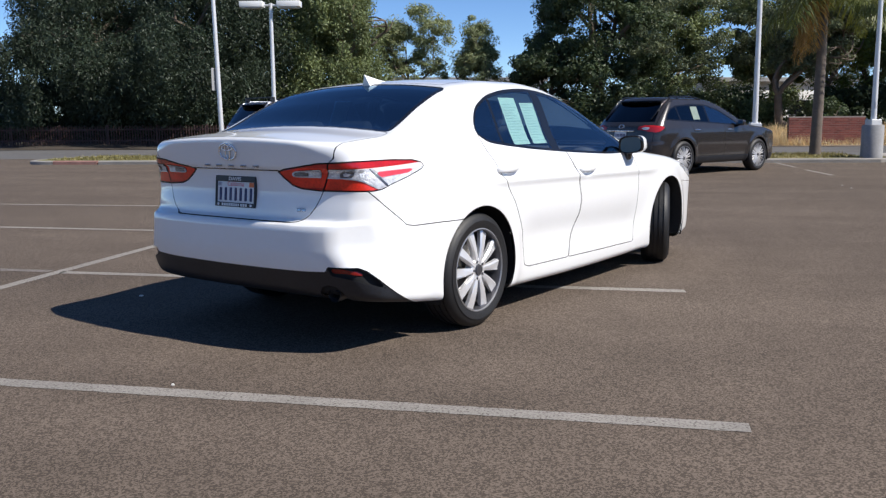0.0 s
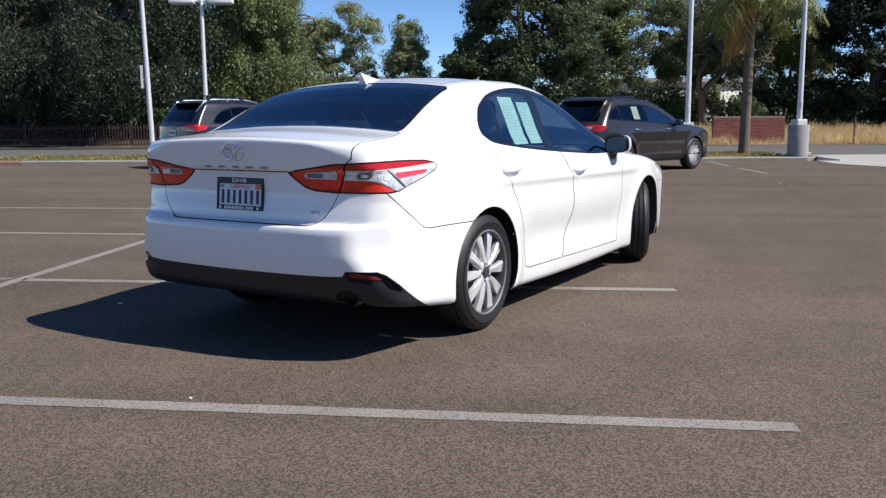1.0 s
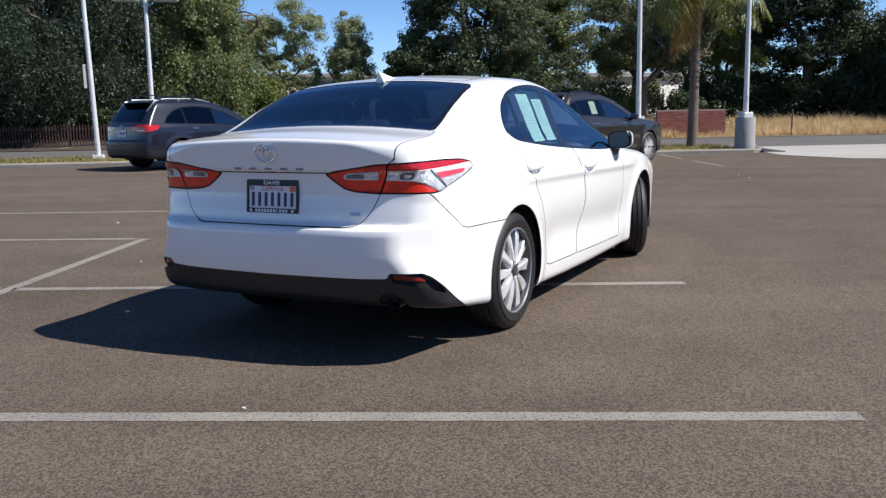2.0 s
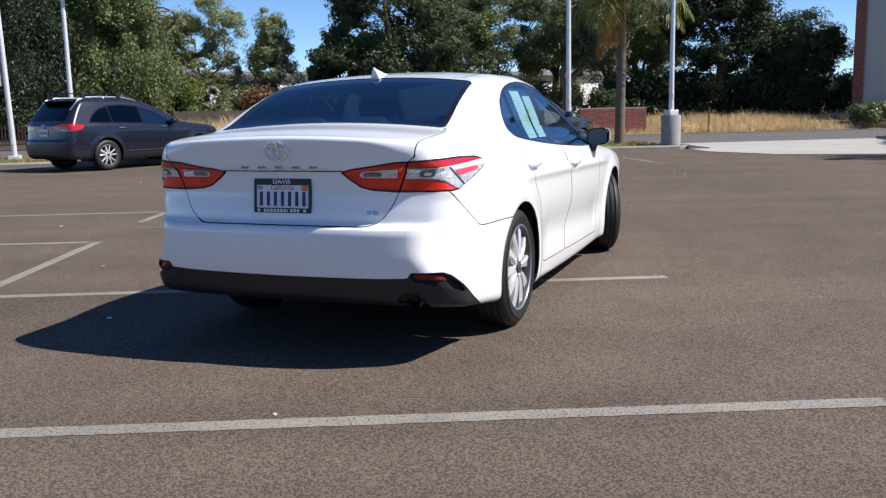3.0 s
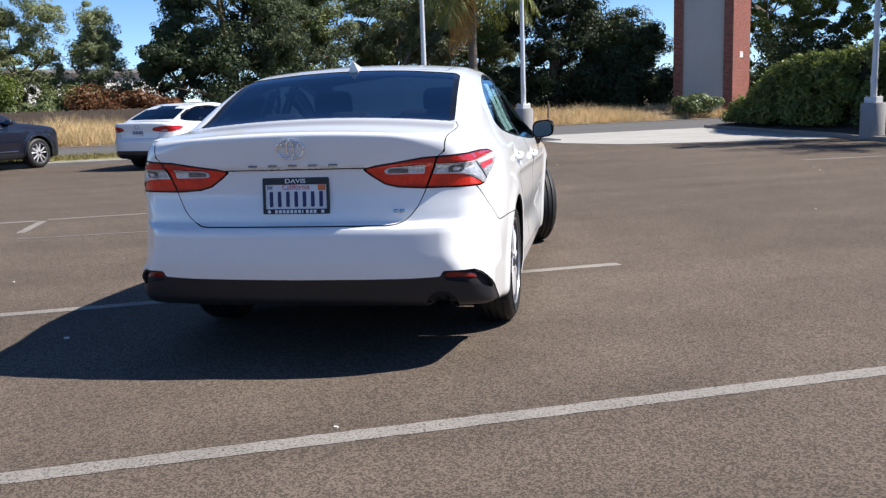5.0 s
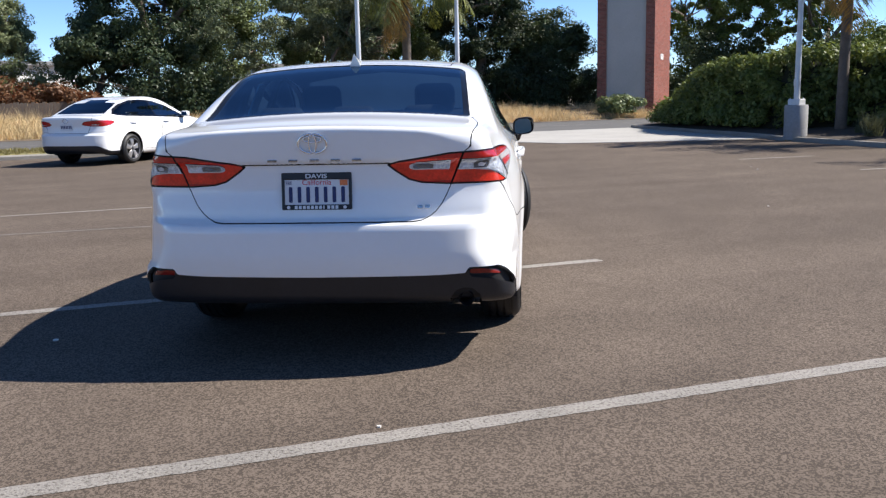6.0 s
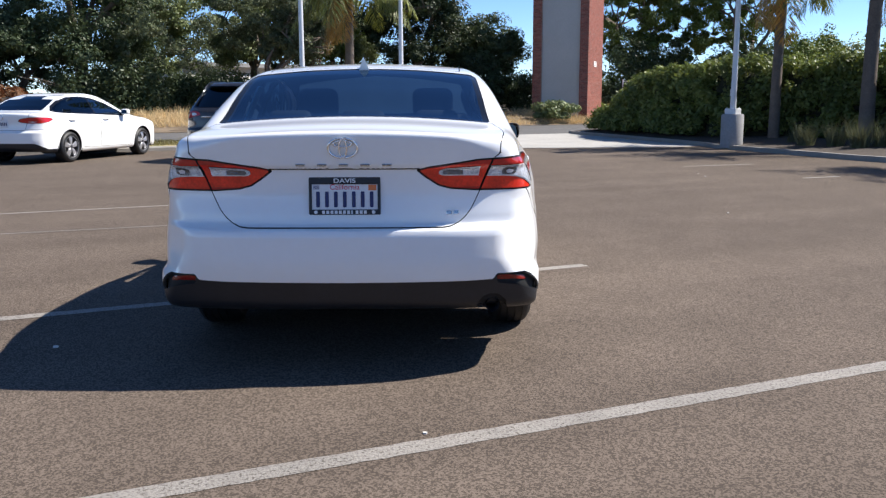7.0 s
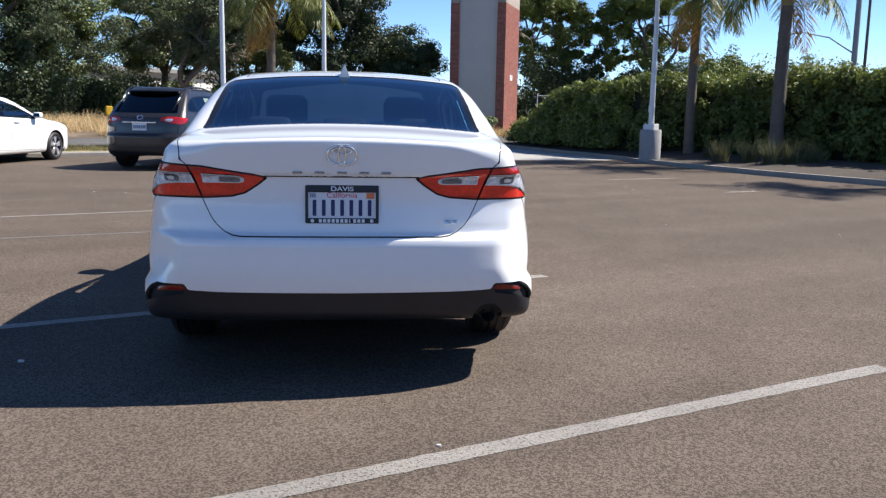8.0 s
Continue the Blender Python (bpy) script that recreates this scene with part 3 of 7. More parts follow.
BED = [(11.8, -20), (11.72, 10), (11.62, 12.5), (11.66, 14.3), (11.9, 16.2), (12.15, 18.0), (12.3, 19.2), (12.75, 20.1), (13.1, 21.8), (13.5, 24.0), (14.05, 27.0), (14.5, 29.6)]
kerb(BED, KERB, "concrete kerb round the planting bed")
v = [(x + 0.06, y, 0.1) for x, y in BED] + [(x + 1.9, y, 0.26) for x, y in BED] + [(40, y, 0.26) for x, y in BED]
n = len(BED)
tagged(mesh_ob("planting_bed", [(v, [(i + q, i + n + q, i + n + 1 + q, i + 1 + q) for q in (0, n) for i in range(n - 1)])], MULCH), "dark bark mulch of a planting bed", "planting bed", kind="structure")

# rising bank behind the street
gx, gy = np.meshgrid(np.linspace(-160, 160, 161), np.array([0, 0.8, 1.6, 2.6, 4, 6, 9, 14, 25, 60, 160]), indexing="ij")
bz = 0.02 + 0.5 * step(0, 5, gy) + 0.06 * np.sin(gx * 0.7) * step(0, 2, gy)
bv = np.stack([gx, far_line(38.0, gx) + gy, bz], -1).reshape(-1, 3)
bf = [(i * 11 + j, i * 11 + 11 + j, i * 11 + 12 + j, i * 11 + j + 1) for i in range(160) for j in range(10)]
tagged(mesh_ob("bank", [(bv, bf)], SOIL, smooth=True), "dry earth bank on the far side of the street", "bank", kind="structure")


def blades(rnd, spots, height, width, lean):
    """Grass blades: thin bent triangles, three corners each."""
    n = len(spots)
    a = rnd.uniform(0, 2 * math.pi, n)
    h = height * rnd.uniform(0.5, 1.2, n)
    w = width * rnd.uniform(0.6, 1.4, n)
    side = np.stack([np.cos(a), np.sin(a), np.zeros(n)], 1) * w[:, None] / 2
    b = rnd.uniform(0, 2 * math.pi, n)
    tip = np.stack([np.cos(b) * lean * h, np.sin(b) * lean * h, h], 1) * rnd.uniform(0.6, 1, n)[:, None]
    return np.stack([spots - side, spots + side, spots + tip], 1)


rnd = np.random.default_rng(5)
n = 90000
x = rnd.uniform(-34, 30, n)
off = rnd.uniform(0, 1, n) ** 1.3 * 5.0
patch = 0.55 + 0.45 * np.sin(x * 0.9) * np.sin(x * 0.37 + 1)
keep = (rnd.uniform(0, 1, n) < 0.35 + 0.65 * patch) & ((x > 2) | ((x < -3) & (x > -13)) | ((off > 1.2) & (x > -13)))
x, off = x[keep], off[keep]
spots = np.stack([x, far_line(38.4, x) + off, 0.02 + 0.5 * step(0, 5, off + 0.4)], 1)
tagged(quads_ob("dry_grass", blades(rnd, spots, np.where(x < -3, 0.85, 0.55) * (0.55 + 0.5 * patch[keep] + 0.25 * np.sin(x * 2.3) * np.sin(x * 5.1)), 0.02, 0.6), DRY, size=3), "tall straw-coloured dry grass on the bank", "dry grass", kind="stuff")
n = 16000
x = rnd.uniform(-17.2, 6.0, n)
y = far_line(25.3, x) + rnd.uniform(0, 1, n) * 3.0
tagged(quads_ob("verge_grass", blades(rnd, np.stack([x, y, np.full(n, 0.1)], 1), 0.1, 0.03, 0.8), LAWN, size=3), "short patchy green and yellow grass on the verge", "grass", kind="stuff")

# dark sheet over the bank: the pepper trees' shade painted as soil colour
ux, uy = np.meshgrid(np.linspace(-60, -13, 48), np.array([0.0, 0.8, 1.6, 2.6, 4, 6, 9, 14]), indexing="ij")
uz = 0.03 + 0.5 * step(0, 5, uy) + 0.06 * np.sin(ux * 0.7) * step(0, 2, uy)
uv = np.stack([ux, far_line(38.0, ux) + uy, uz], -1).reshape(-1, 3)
tagged(mesh_ob("shade_soil_ground", [(uv, [(i * 8 + j, i * 8 + 8 + j, i * 8 + 9 + j, i * 8 + j + 1) for i in range(47) for j in range(7)])], SHADE_SOIL, smooth=True), "dark soil and fallen leaves under the trees", "bank", kind="structure")

# sloped kerb end beside the lamp plinth, and the street's pale edge line
v, f = prism([(6.68, 25.9), (7.2, 25.6), (7.15, 25.3), (6.6, 25.45)], 0.0, 0.12, "xy")
v = [(x, y, z * (1.0 if x < 6.9 else 0.35)) for x, y, z in v]
tagged(mesh_ob("kerb_end", [(v, f)], CONCRETE), "sloped concrete kerb end beside a lamp plinth", "kerb", kind="structure")
ev = [(x, far_line(q, x), 0.012) for x in (-60, 60) for q in (33.3, 33.42)]
tagged(mesh_ob("street_line", [(ev, [(0, 2, 3, 1)])], PAINT_LINE), "worn white line along the street", "road line", kind="structure")


# ---- the white sedan: x to its right, y ahead, y = 0 at the number plate ----
AXLE_R, AXLE_F, TYRE = 1.0, 3.835, 0.334
top_line = curve((-0.3, 1.085), (-0.06, 1.108), (0.0, 1.112), (0.2, 1.136), (0.4, 1.15), (0.48, 1.164), (0.8, 1.307), (1.02, 1.392), (1.25, 1.436), (1.6, 1.458), (1.9, 1.458), (2.15, 1.438), (2.5, 1.345), (3.0, 1.13), (3.25, 1.015), (3.5, 0.975), (4.0, 0.92), (4.4, 0.84), (4.65, 0.74), (4.9, 0.6))
flank = curve((0.1, 0.86), (0.2, 0.893), (0.3, 0.905), (0.5, 0.912), (0.68, 0.92), (0.8, 0.916), (0.9, 0.897), (0.97, 0.868), (1.03, 0.83), (1.1, 0.79), (1.2, 0.748), (1.32, 0.696), (1.42, 0.65), (1.6, 0.56))
plan = curve((-0.2, 0.955), (0.2, 0.975), (0.6, 0.993), (1.0, 1.0), (2.4, 1.0), (3.8, 0.992), (4.3, 0.955), (4.7, 0.86), (4.9, 0.75))
tail = curve((0.15, 0.16), (0.25, 0.03), (0.31, -0.02), (0.42, -0.062), (0.46, -0.076), (0.55, -0.088), (0.64, -0.087), (0.674, -0.078), (0.684, -0.04), (0.7, -0.014), (0.74, -0.008), (0.84, 0.006), (0.935, 0.0), (0.955, -0.022), (0.985, -0.03), (1.04, -0.042), (1.1, -0.052), (1.2, -0.05))
corner = curve((0.2, 0.66), (0.42, 0.63), (0.5, 0.6), (0.6, 0.58), (0.7, 0.578), (0.84, 0.602), (0.95, 0.65), (1.1, 0.75))
belly = curve((-0.2, 0.32), (0.1, 0.285), (0.5, 0.228), (0.9, 0.185), (2.5, 0.145), (4.0, 0.16), (4.8, 0.22))


HANDLES = ((1.31, 0.9), (2.33, 0.852))


def sedan_body(x, y, z):
    r = np.abs(x)
    crown = 0.075 + 0.015 * step(0.6, 1.2, y) * (1 - step(2.6, 3.4, y))
    top = z - (top_line(y) - crown * r * r)
    w = flank(z) * plan(y)
    low = step(1.35, 1.7, y) * (1 - step(3.05, 3.4, y))
    w = w - 0.024 * low * np.exp(-((z - 0.43 + 0.03 * (y - 2.2)) / 0.12) ** 2)
    w = w + 0.013 * np.exp(-((z - 0.815 + 0.02 * (y - 2.2)) / 0.028) ** 2) * step(0.9, 1.3, y) * (1 - step(3.3, 3.7, y))
    for axle in (AXLE_R, AXLE_F):
        w = w + 0.014 * np.exp(-((np.hypot(y - axle, z - TYRE) - 0.4) / 0.06) ** 2)
    # the quarter narrows towards the tail above a flared bumper corner
    w = w - 0.045 * (1 - step(0.1, 0.75, y)) * step(0.52, 0.8, z) * (1 - step(0.98, 1.1, z))
    w = w - 0.13 * np.clip(0.25 + (0.82 - z) * 0.4 - y, 0, 0.3) * step(0.455, 0.5, z) * (1 - step(0.79, 0.85, z))
    # hollows behind the door handles
    for hy, hz in HANDLES:
        w = w - 0.02 * np.exp(-((y - hy) / 0.062) ** 2 - ((z - hz + 0.004) / 0.034) ** 2)
    side = r - w
    back = tail(z) + 0.025 * r * r + 0.2 * r ** 4 - y
    nose = y - (4.79 - 0.1 * r * r - 0.3 * r ** 4 - 0.35 * np.maximum(z - 0.62, 0) ** 1.5)
    f = smax(top, side, 0.085 + 0.02 * step(0.3, 0.9, y) * step(1.0, 1.2, z))
    lip = 0.03 + 0.06 * step(0.45, 0.75, r)
    f = smax(f, back, lip)
    # the bumper corner is cut off at a slant, with a crease on either side
    f = smax(f, 0.8 * r - 0.6 * y - corner(z), 0.03)
    f = smax(f, nose, 0.12)
    return smax(f, belly(y) - z, 0.05)


def wrap(x, y):
    return np.abs(x) + 0.9 * np.maximum(y, -0.05)


def rounded(pts, times):
    """A closed outline with its corners cut smooth."""
    for _ in range(times):
        pts = [(p[0] + (q[0] - p[0]) * s, p[1] + (q[1] - p[1]) * s) for p, q in zip(pts, pts[1:] + pts[:1]) for s in (0.2, 0.8)]
    return pts


OPENING = [(1.14, 1.11), (1.15, 1.18), (1.22, 1.265), (1.38, 1.335), (1.6, 1.373), (1.86, 1.39), (2.06, 1.38), (2.35, 1.335), (2.62, 1.255), (2.88, 1.13), (3.02, 1.02), (3.03, 0.965), (2.95, 0.935), (2.67, 0.94), (2.14, 0.97), (1.73, 1.0), (1.43, 1.03), (1.23, 1.055)]
OPENING = rounded(OPENING, 2)
LIGHT = [(0.325, 0.934), (0.37, 0.949), (0.6, 0.981), (0.85, 0.991), (1.1, 0.992), (1.25, 0.987), (1.315, 0.975), (1.342, 0.957), (1.32, 0.938), (1.22, 0.905), (1.1, 0.872), (1.03, 0.85), (0.97, 0.843), (0.62, 0.843), (0.49, 0.851), (0.43, 0.866), (0.365, 0.905)]
REAR_DOOR = [(1.15, 1.12), (1.17, 1.0), (1.24, 0.86), (1.37, 0.69), (1.47, 0.51), (1.5, 0.295), (1.56, 0.278), (2.085, 0.268), (2.13, 0.39), (2.225, 0.55), (2.235, 0.64), (2.19, 0.82), (2.1, 0.97), (2.03, 1.2), (1.3, 1.2)]
FRONT_DOOR = [(2.095, 0.268), (2.6, 0.258), (3.16, 0.25), (3.2, 0.5), (3.2, 0.75), (3.12, 0.93), (2.98, 1.0), (2.5, 1.15), (2.04, 1.2), (2.11, 0.97), (2.2, 0.82), (2.245, 0.64), (2.235, 0.55), (2.14, 0.39)]
TRUNK = [(0.43, 0.683), (0.47, 0.687), (0.505, 0.701), (0.535, 0.726), (0.56, 0.758), (0.582, 0.8), (0.605, 0.85), (0.662, 0.985), (0.676, 0.997), (0.702, 1.012), (0.73, 1.03), (0.75, 1.06), (0.75, 1.4)]
TRUNK = [(-x, z) for x, z in reversed(TRUNK)] + TRUNK
lid_edge = curve((-0.3, 0.665), (-0.02, 0.672), (0.02, 0.69), (0.06, 0.702), (0.12, 0.711), (0.2, 0.714), (0.3, 0.71), (0.38, 0.7), (0.43, 0.687), (0.5, 0.672))

sedan = thing("sedan", pose(-2.3275, 5.032, 0, 0, 0, -24.3), "white four-door sedan with red tail lights, standing askew across parking lines", "car")
skin = skin_of(sedan_body, 0.62, 4.2, 0.66, 420, 130, 190, 60)


# wheel arches are open
for axle, r in ((AXLE_R, 0.372), (AXLE_F, 0.385)):
    _, skin = split(skin, np.maximum(np.hypot(skin.v[:, 1] - axle, skin.v[:, 2] - TYRE) - r, 0.5 - np.abs(skin.v[:, 0])))
# underside is left to the liner
_, skin = split(skin, np.maximum(skin.v[:, 2] - 0.24, np.abs(skin.v[:, 0]) - 0.72))

# tail lights
CHAMBER = mat("lamp_chamber", (0.13, 0.14, 0.16), 0.15, metal=0.7, coat=0.6, vary=((60, 0.5), (200, 0.4)), bump=(90, 0.6))
LAMP_CLEAR = [(0.6, 0.952), (0.8, 0.953), (1.0, 0.956), (1.15, 0.962), (1.31, 0.972), (1.342, 0.957), (1.32, 0.938), (1.22, 0.905), (1.1, 0.872), (1.045, 0.853), (1.0, 0.852), (0.96, 0.868), (0.91, 0.887), (0.85, 0.898), (0.77, 0.904), (0.6, 0.906)]
REVERSING = [(0.425, 0.922), (0.435, 0.935), (0.455, 0.942), (0.63, 0.951), (0.63, 0.908), (0.455, 0.909), (0.435, 0.912)]


def lens(name, sk, outline, material, parent, label="", sink=-0.003, shift=0.0):
    """The part of a lamp's skin that lies within an outline of (distance round the corner, height)."""
    piece, _ = split(sk, poly_d(wrap(sk.v[:, 0], sk.v[:, 1]), sk.v[:, 2], outline) + shift)
    return skin_ob(name, piece, material, parent, label, sink, 0.004)


for sign in (1, -1):
    lamp, skin = panel(skin, lambda x, y, z: np.maximum(poly_d(wrap(x, y), z, LIGHT), 0.2 - x * sign), 0.003)
    seam = lambda x, y, z: np.abs(x) - (0.603 + (z - 0.85) * 0.42)
    inner, outer = split(lamp, seam(*lamp.v.T) + 0.004)
    _, outer = split(outer, seam(*outer.v.T) - 0.005)
    # outer half: crimson top band, red foot, clear wing with a pink strip
    housing = skin_ob("tail_light", outer, RED_LENS, sedan, "red and clear tail light cluster", 0.001)
    lens("upper_band", outer, [(0.55, 0.956), (1.0, 0.96), (1.31, 0.975), (1.36, 0.975), (1.36, 1.02), (0.55, 1.02)], CRIMSON_LENS, housing, "dark red band", -0.002)
    lens("lens_border", outer, LAMP_CLEAR, PALE_LENS, housing, "pale border of the clear lens", -0.003)
    lens("clear_lens", outer, LAMP_CLEAR, CLEAR_LENS, housing, "clear faceted lens", -0.005, 0.004)
    lens("bulb_chamber", outer, [(0.755, 0.944), (0.845, 0.946), (0.845, 0.912), (0.755, 0.91)], CHAMBER, housing, "", -0.007)
    lens("chamber_centre", outer, [(0.775, 0.937), (0.825, 0.938), (0.825, 0.918), (0.775, 0.918)], PALE_LENS, housing, "", -0.009)
    lens("lens_divider", outer, [(0.93, 0.955), (0.945, 0.955), (1.075, 0.868), (1.06, 0.862)], CHAMBER, housing, "", -0.007)
    lens("wing_lens", outer, [(0.96, 0.952), (1.15, 0.958), (1.31, 0.967), (1.335, 0.955), (1.3, 0.944), (0.985, 0.936)], PALE_LENS, housing, "", -0.006)
    lens("indicator_strip", outer, [(0.99, 0.933), (1.26, 0.943), (1.22, 0.922), (1.02, 0.908)], PINK_LENS, housing, "pink reflector strip", -0.007)
    # inner half on the boot lid: red frame round the reversing lamp
    lid = skin_ob("trunk_tail_light", inner, RED_LENS, sedan, "red tail light with a clear reversing lamp", 0.001)
    lens("upper_band", inner, [(0.3, 0.955), (0.5, 0.958), (0.8, 0.958), (0.8, 1.02), (0.3, 1.02)], CRIMSON_LENS, lid, "dark red band", -0.002)
    lens("lower_band", inner, [(0.3, 0.86), (0.47, 0.857), (0.8, 0.857), (0.8, 0.8), (0.3, 0.8)], CRIMSON_LENS, lid, "dark red band", -0.002)
    lens("lens_border", inner, REVERSING, PALE_LENS, lid, "pale border of the reversing lamp", -0.003)
    lens("reversing_lens", inner, REVERSING, CLEAR_LENS, lid, "clear reversing lamp", -0.005, 0.005)
    lens("bulb_chamber", inner, [(0.44, 0.922), (0.452, 0.934), (0.545, 0.938), (0.545, 0.915), (0.455, 0.914)], CHAMBER, lid, "", -0.007)
    edge = lambda x, y, z: poly_d(wrap(x, y), z, LIGHT)
    for half, holder in ((inner, lid), (outer, housing)):
        rim_ring, _ = split(half, -(edge(*half.v.T) + 0.0055))
        skin_ob("lens_edge", rim_ring, RED_DARK, holder, "", -0.0025, 0.003)

# side windows: black surround, panes set into it
for sign in (1, -1):
    band, skin = panel(skin, lambda x, y, z: np.maximum(poly_d(y, z, OPENING), 0.25 - x * sign), 0.0015)
    inside = lambda x, y, z: poly_d(y, z, OPENING) + 0.017
    b_post = lambda y, z: np.abs(y - 1.995) - 0.05
    bar = lambda y, z: np.abs(y - 1.395) - 0.014
    glass, frame_rest = split(band, inside(*band.v.T))
    glass, _ = split(glass, -b_post(glass.v[:, 1], glass.v[:, 2]))
    glass, _ = split(glass, -bar(glass.v[:, 1], glass.v[:, 2]))
    front, rest = split(glass, -(glass.v[:, 1] - 1.995))
    back_pane, quarter = split(rest, -(rest.v[:, 1] - 1.395))
    for nm, pane, gl in (("front_window", front, GLASS_CLEAR), ("rear_window", back_pane, GLASS_SIDE), ("quarter_window", quarter, GLASS_SIDE)):
        o = skin_ob(nm, pane, gl, sedan, "tinted side window glass", 0.003, 0)
        o.visible_shadow = False
    _, trim = split(band, inside(*band.v.T))
    skin_ob("window_surround", trim, GLOSS_BLACK, sedan, "black window surround", 0.003)
    for nm, post in (("door_pillar", b_post), ("window_bar", bar)):
        piece, _ = split(band, np.maximum(inside(*band.v.T), post(band.v[:, 1], band.v[:, 2])))
        skin_ob(nm, piece, GLOSS_BLACK, sedan, "black window pillar", 0.003)

# rear window and windscreen
rear_glass = [(-0.655, 0.47), (0.655, 0.47), (0.665, 0.49), (0.637, 0.8), (0.615, 1.05), (0.59, 1.09), (0.3, 1.105), (-0.3, 1.105), (-0.59, 1.09), (-0.615, 1.05), (-0.637, 0.8), (-0.665, 0.49)]
pane, skin = panel(skin, lambda x, y, z: np.maximum(poly_d(x, y, rear_glass), 1.04 - z), 0.002)
edge_ring, inner = split(pane, -(poly_d(pane.v[:, 0], pane.v[:, 1], rear_glass) + 0.028))
skin_ob("rear_windscreen", inner, GLASS_REAR, sedan, "blue-tinted rear windscreen", 0.003, 0).visible_shadow = False
skin_ob("windscreen_band", edge_ring, GLOSS_BLACK, sedan, "black ceramic band", 0.003)
front_glass = [(-0.7, 3.18), (0, 3.3), (0.7, 3.18), (0.66, 2.8), (0.58, 2.32), (0.0, 2.2), (-0.58, 2.32), (-0.66, 2.8)]
pane, skin = panel(skin, lambda x, y, z: np.maximum(poly_d(x, y, front_glass), 0.9 - z), 0.002)
skin_ob("windscreen", pane, GLASS_CLEAR, sedan, "clear front windscreen", 0.003, 0).visible_shadow = False

# boot lid with its garnish
lid, skin = panel(skin, lambda x, y, z: np.maximum(np.maximum(poly_d(x, z, TRUNK), y - 0.462), np.abs(x) - lid_edge(y)), 0.0022)
strip_d = lambda x, y, z: np.maximum(poly_d(x, z, [(-0.345, 0.947), (0.345, 0.947), (0.36, 0.973), (-0.36, 0.973)]), y - 0.2)
garnish, lid = panel(lid, strip_d, 0.0)

boot = skin_ob("boot_lid", lid, WHITE_PAINT, sedan)
skin_ob("garnish", garnish, WHITE_PAINT, boot, "plain white strip", 0.0, 0.0)
line = [on_skin(sedan_body, x, 0.9415)[0] + Vector((0, 0.001, 0)) for x in np.linspace(-0.335, 0.335, 30)]
mesh_ob("garnish_slit", [tube([tuple(q) for q in line], 0.0045, 6)], GLOSS_BLACK, boot, "dark slit")

REFLECTOR = mat("reflector_red", (0.2, 0.012, 0.008), 0.2, spec=0.35, coat=0.2, vary=((60, 0.2), (200, 0.2)))
# bumper with black lower part and reflectors
BUMPER = [(-0.5, 0.843), (0.13, 0.843), (0.18, 0.8), (0.3, 0.7), (0.345, 0.662), (0.4, 0.652), (0.85, 0.648), (0.85, 0.0), (-0.5, 0.0)]
bump_d = lambda x, y, z: poly_d(y, z, BUMPER)
bumper, skin = panel(skin, bump_d, 0.0025)
VALANCE = [(-0.2, 0.0), (1.5, 0.0), (1.5, 0.215), (1.26, 0.235), (1.12, 0.32), (1.0, 0.405), (0.92, 0.452), (0.86, 0.47), (0.652, 0.474), (0.64, 0.447), (0.5, 0.443), (-0.2, 0.438)]
val, bumper = panel(bumper, lambda x, y, z: poly_d(wrap(x, y), z, VALANCE), 0.001)
rear_bumper = skin_ob("rear_bumper", bumper, WHITE_PAINT, sedan)
for sign in (1, -1):
    spot = [(0.67, 0.43), (0.665, 0.459), (0.86, 0.459), (0.91, 0.436), (0.89, 0.428)]
    refl, val = panel(val, lambda x, y, z: np.maximum(poly_d(wrap(x, y), z, spot), -x * sign), 0.002)
    skin_ob("reflector", refl, REFLECTOR, sedan, "small red reflector in the bumper", 0.02)
    pod, val = panel(val, lambda x, y, z: np.maximum(poly_d(wrap(x, y), z, [(0.645, 0.47), (0.86, 0.468), (0.915, 0.45), (0.99, 0.405), (1.06, 0.35), (0.96, 0.378), (0.8, 0.41), (0.68, 0.425)]), -x * sign), 0.0)
    skin_ob("reflector_pod", pod, BLACK_PLASTIC, sedan, "recessed black reflector pod", 0.034)
_, val = split(val, np.maximum(poly_d(val.v[:, 0], val.v[:, 2], [(0.585, 0.2), (0.59, 0.325), (0.615, 0.362), (0.65, 0.375), (0.69, 0.37), (0.725, 0.335), (0.74, 0.2)]), val.v[:, 1] - 0.3))
skin_ob("valance", val, BLACK_PLASTIC, sedan, "matt black lower bumper", 0.004)

# doors
for sign in (1, -1):
    for nm, outline in (("rear_door", REAR_DOOR), ("front_door", FRONT_DOOR)):
        leaf, skin = panel(skin, lambda x, y, z: np.maximum(poly_d(y, z, outline), 0.25 - x * sign), 0.0026)
        door = skin_ob(nm, leaf, WHITE_PAINT, sedan)
        hy, hz = HANDLES[0] if nm == "rear_door" else HANDLES[1]
        xa, xb = on_side(sedan_body, hy - 0.125, hz), on_side(sedan_body, hy + 0.125, hz)
        rows, f = [], []
        for t in np.linspace(-1, 1, 13):
            mx = xa + (xb - xa) * (t + 1) / 2 + 0.03 * (1 - t ** 4) + 0.002
            hh, dd = 0.013 + 0.008 * (1 - t ** 2), 0.006 + 0.006 * (1 - t ** 2)
            rows += [(sign * (mx + dd * math.cos(a)), hy + t * 0.115, hz + 0.006 * t + hh * math.sin(a)) for a in np.linspace(0, 2 * math.pi, 12, endpoint=False)]
        for i in range(12):
            f += [(i * 12 + k, i * 12 + (k + 1) % 12, i * 12 + 12 + (k + 1) % 12, i * 12 + 12 + k) for k in range(12)]
        f += [tuple(range(11, -1, -1)), tuple(range(144, 156))]
        mesh_ob("door_handle", [(rows, f)], WHITE_PAINT, door, smooth=50)

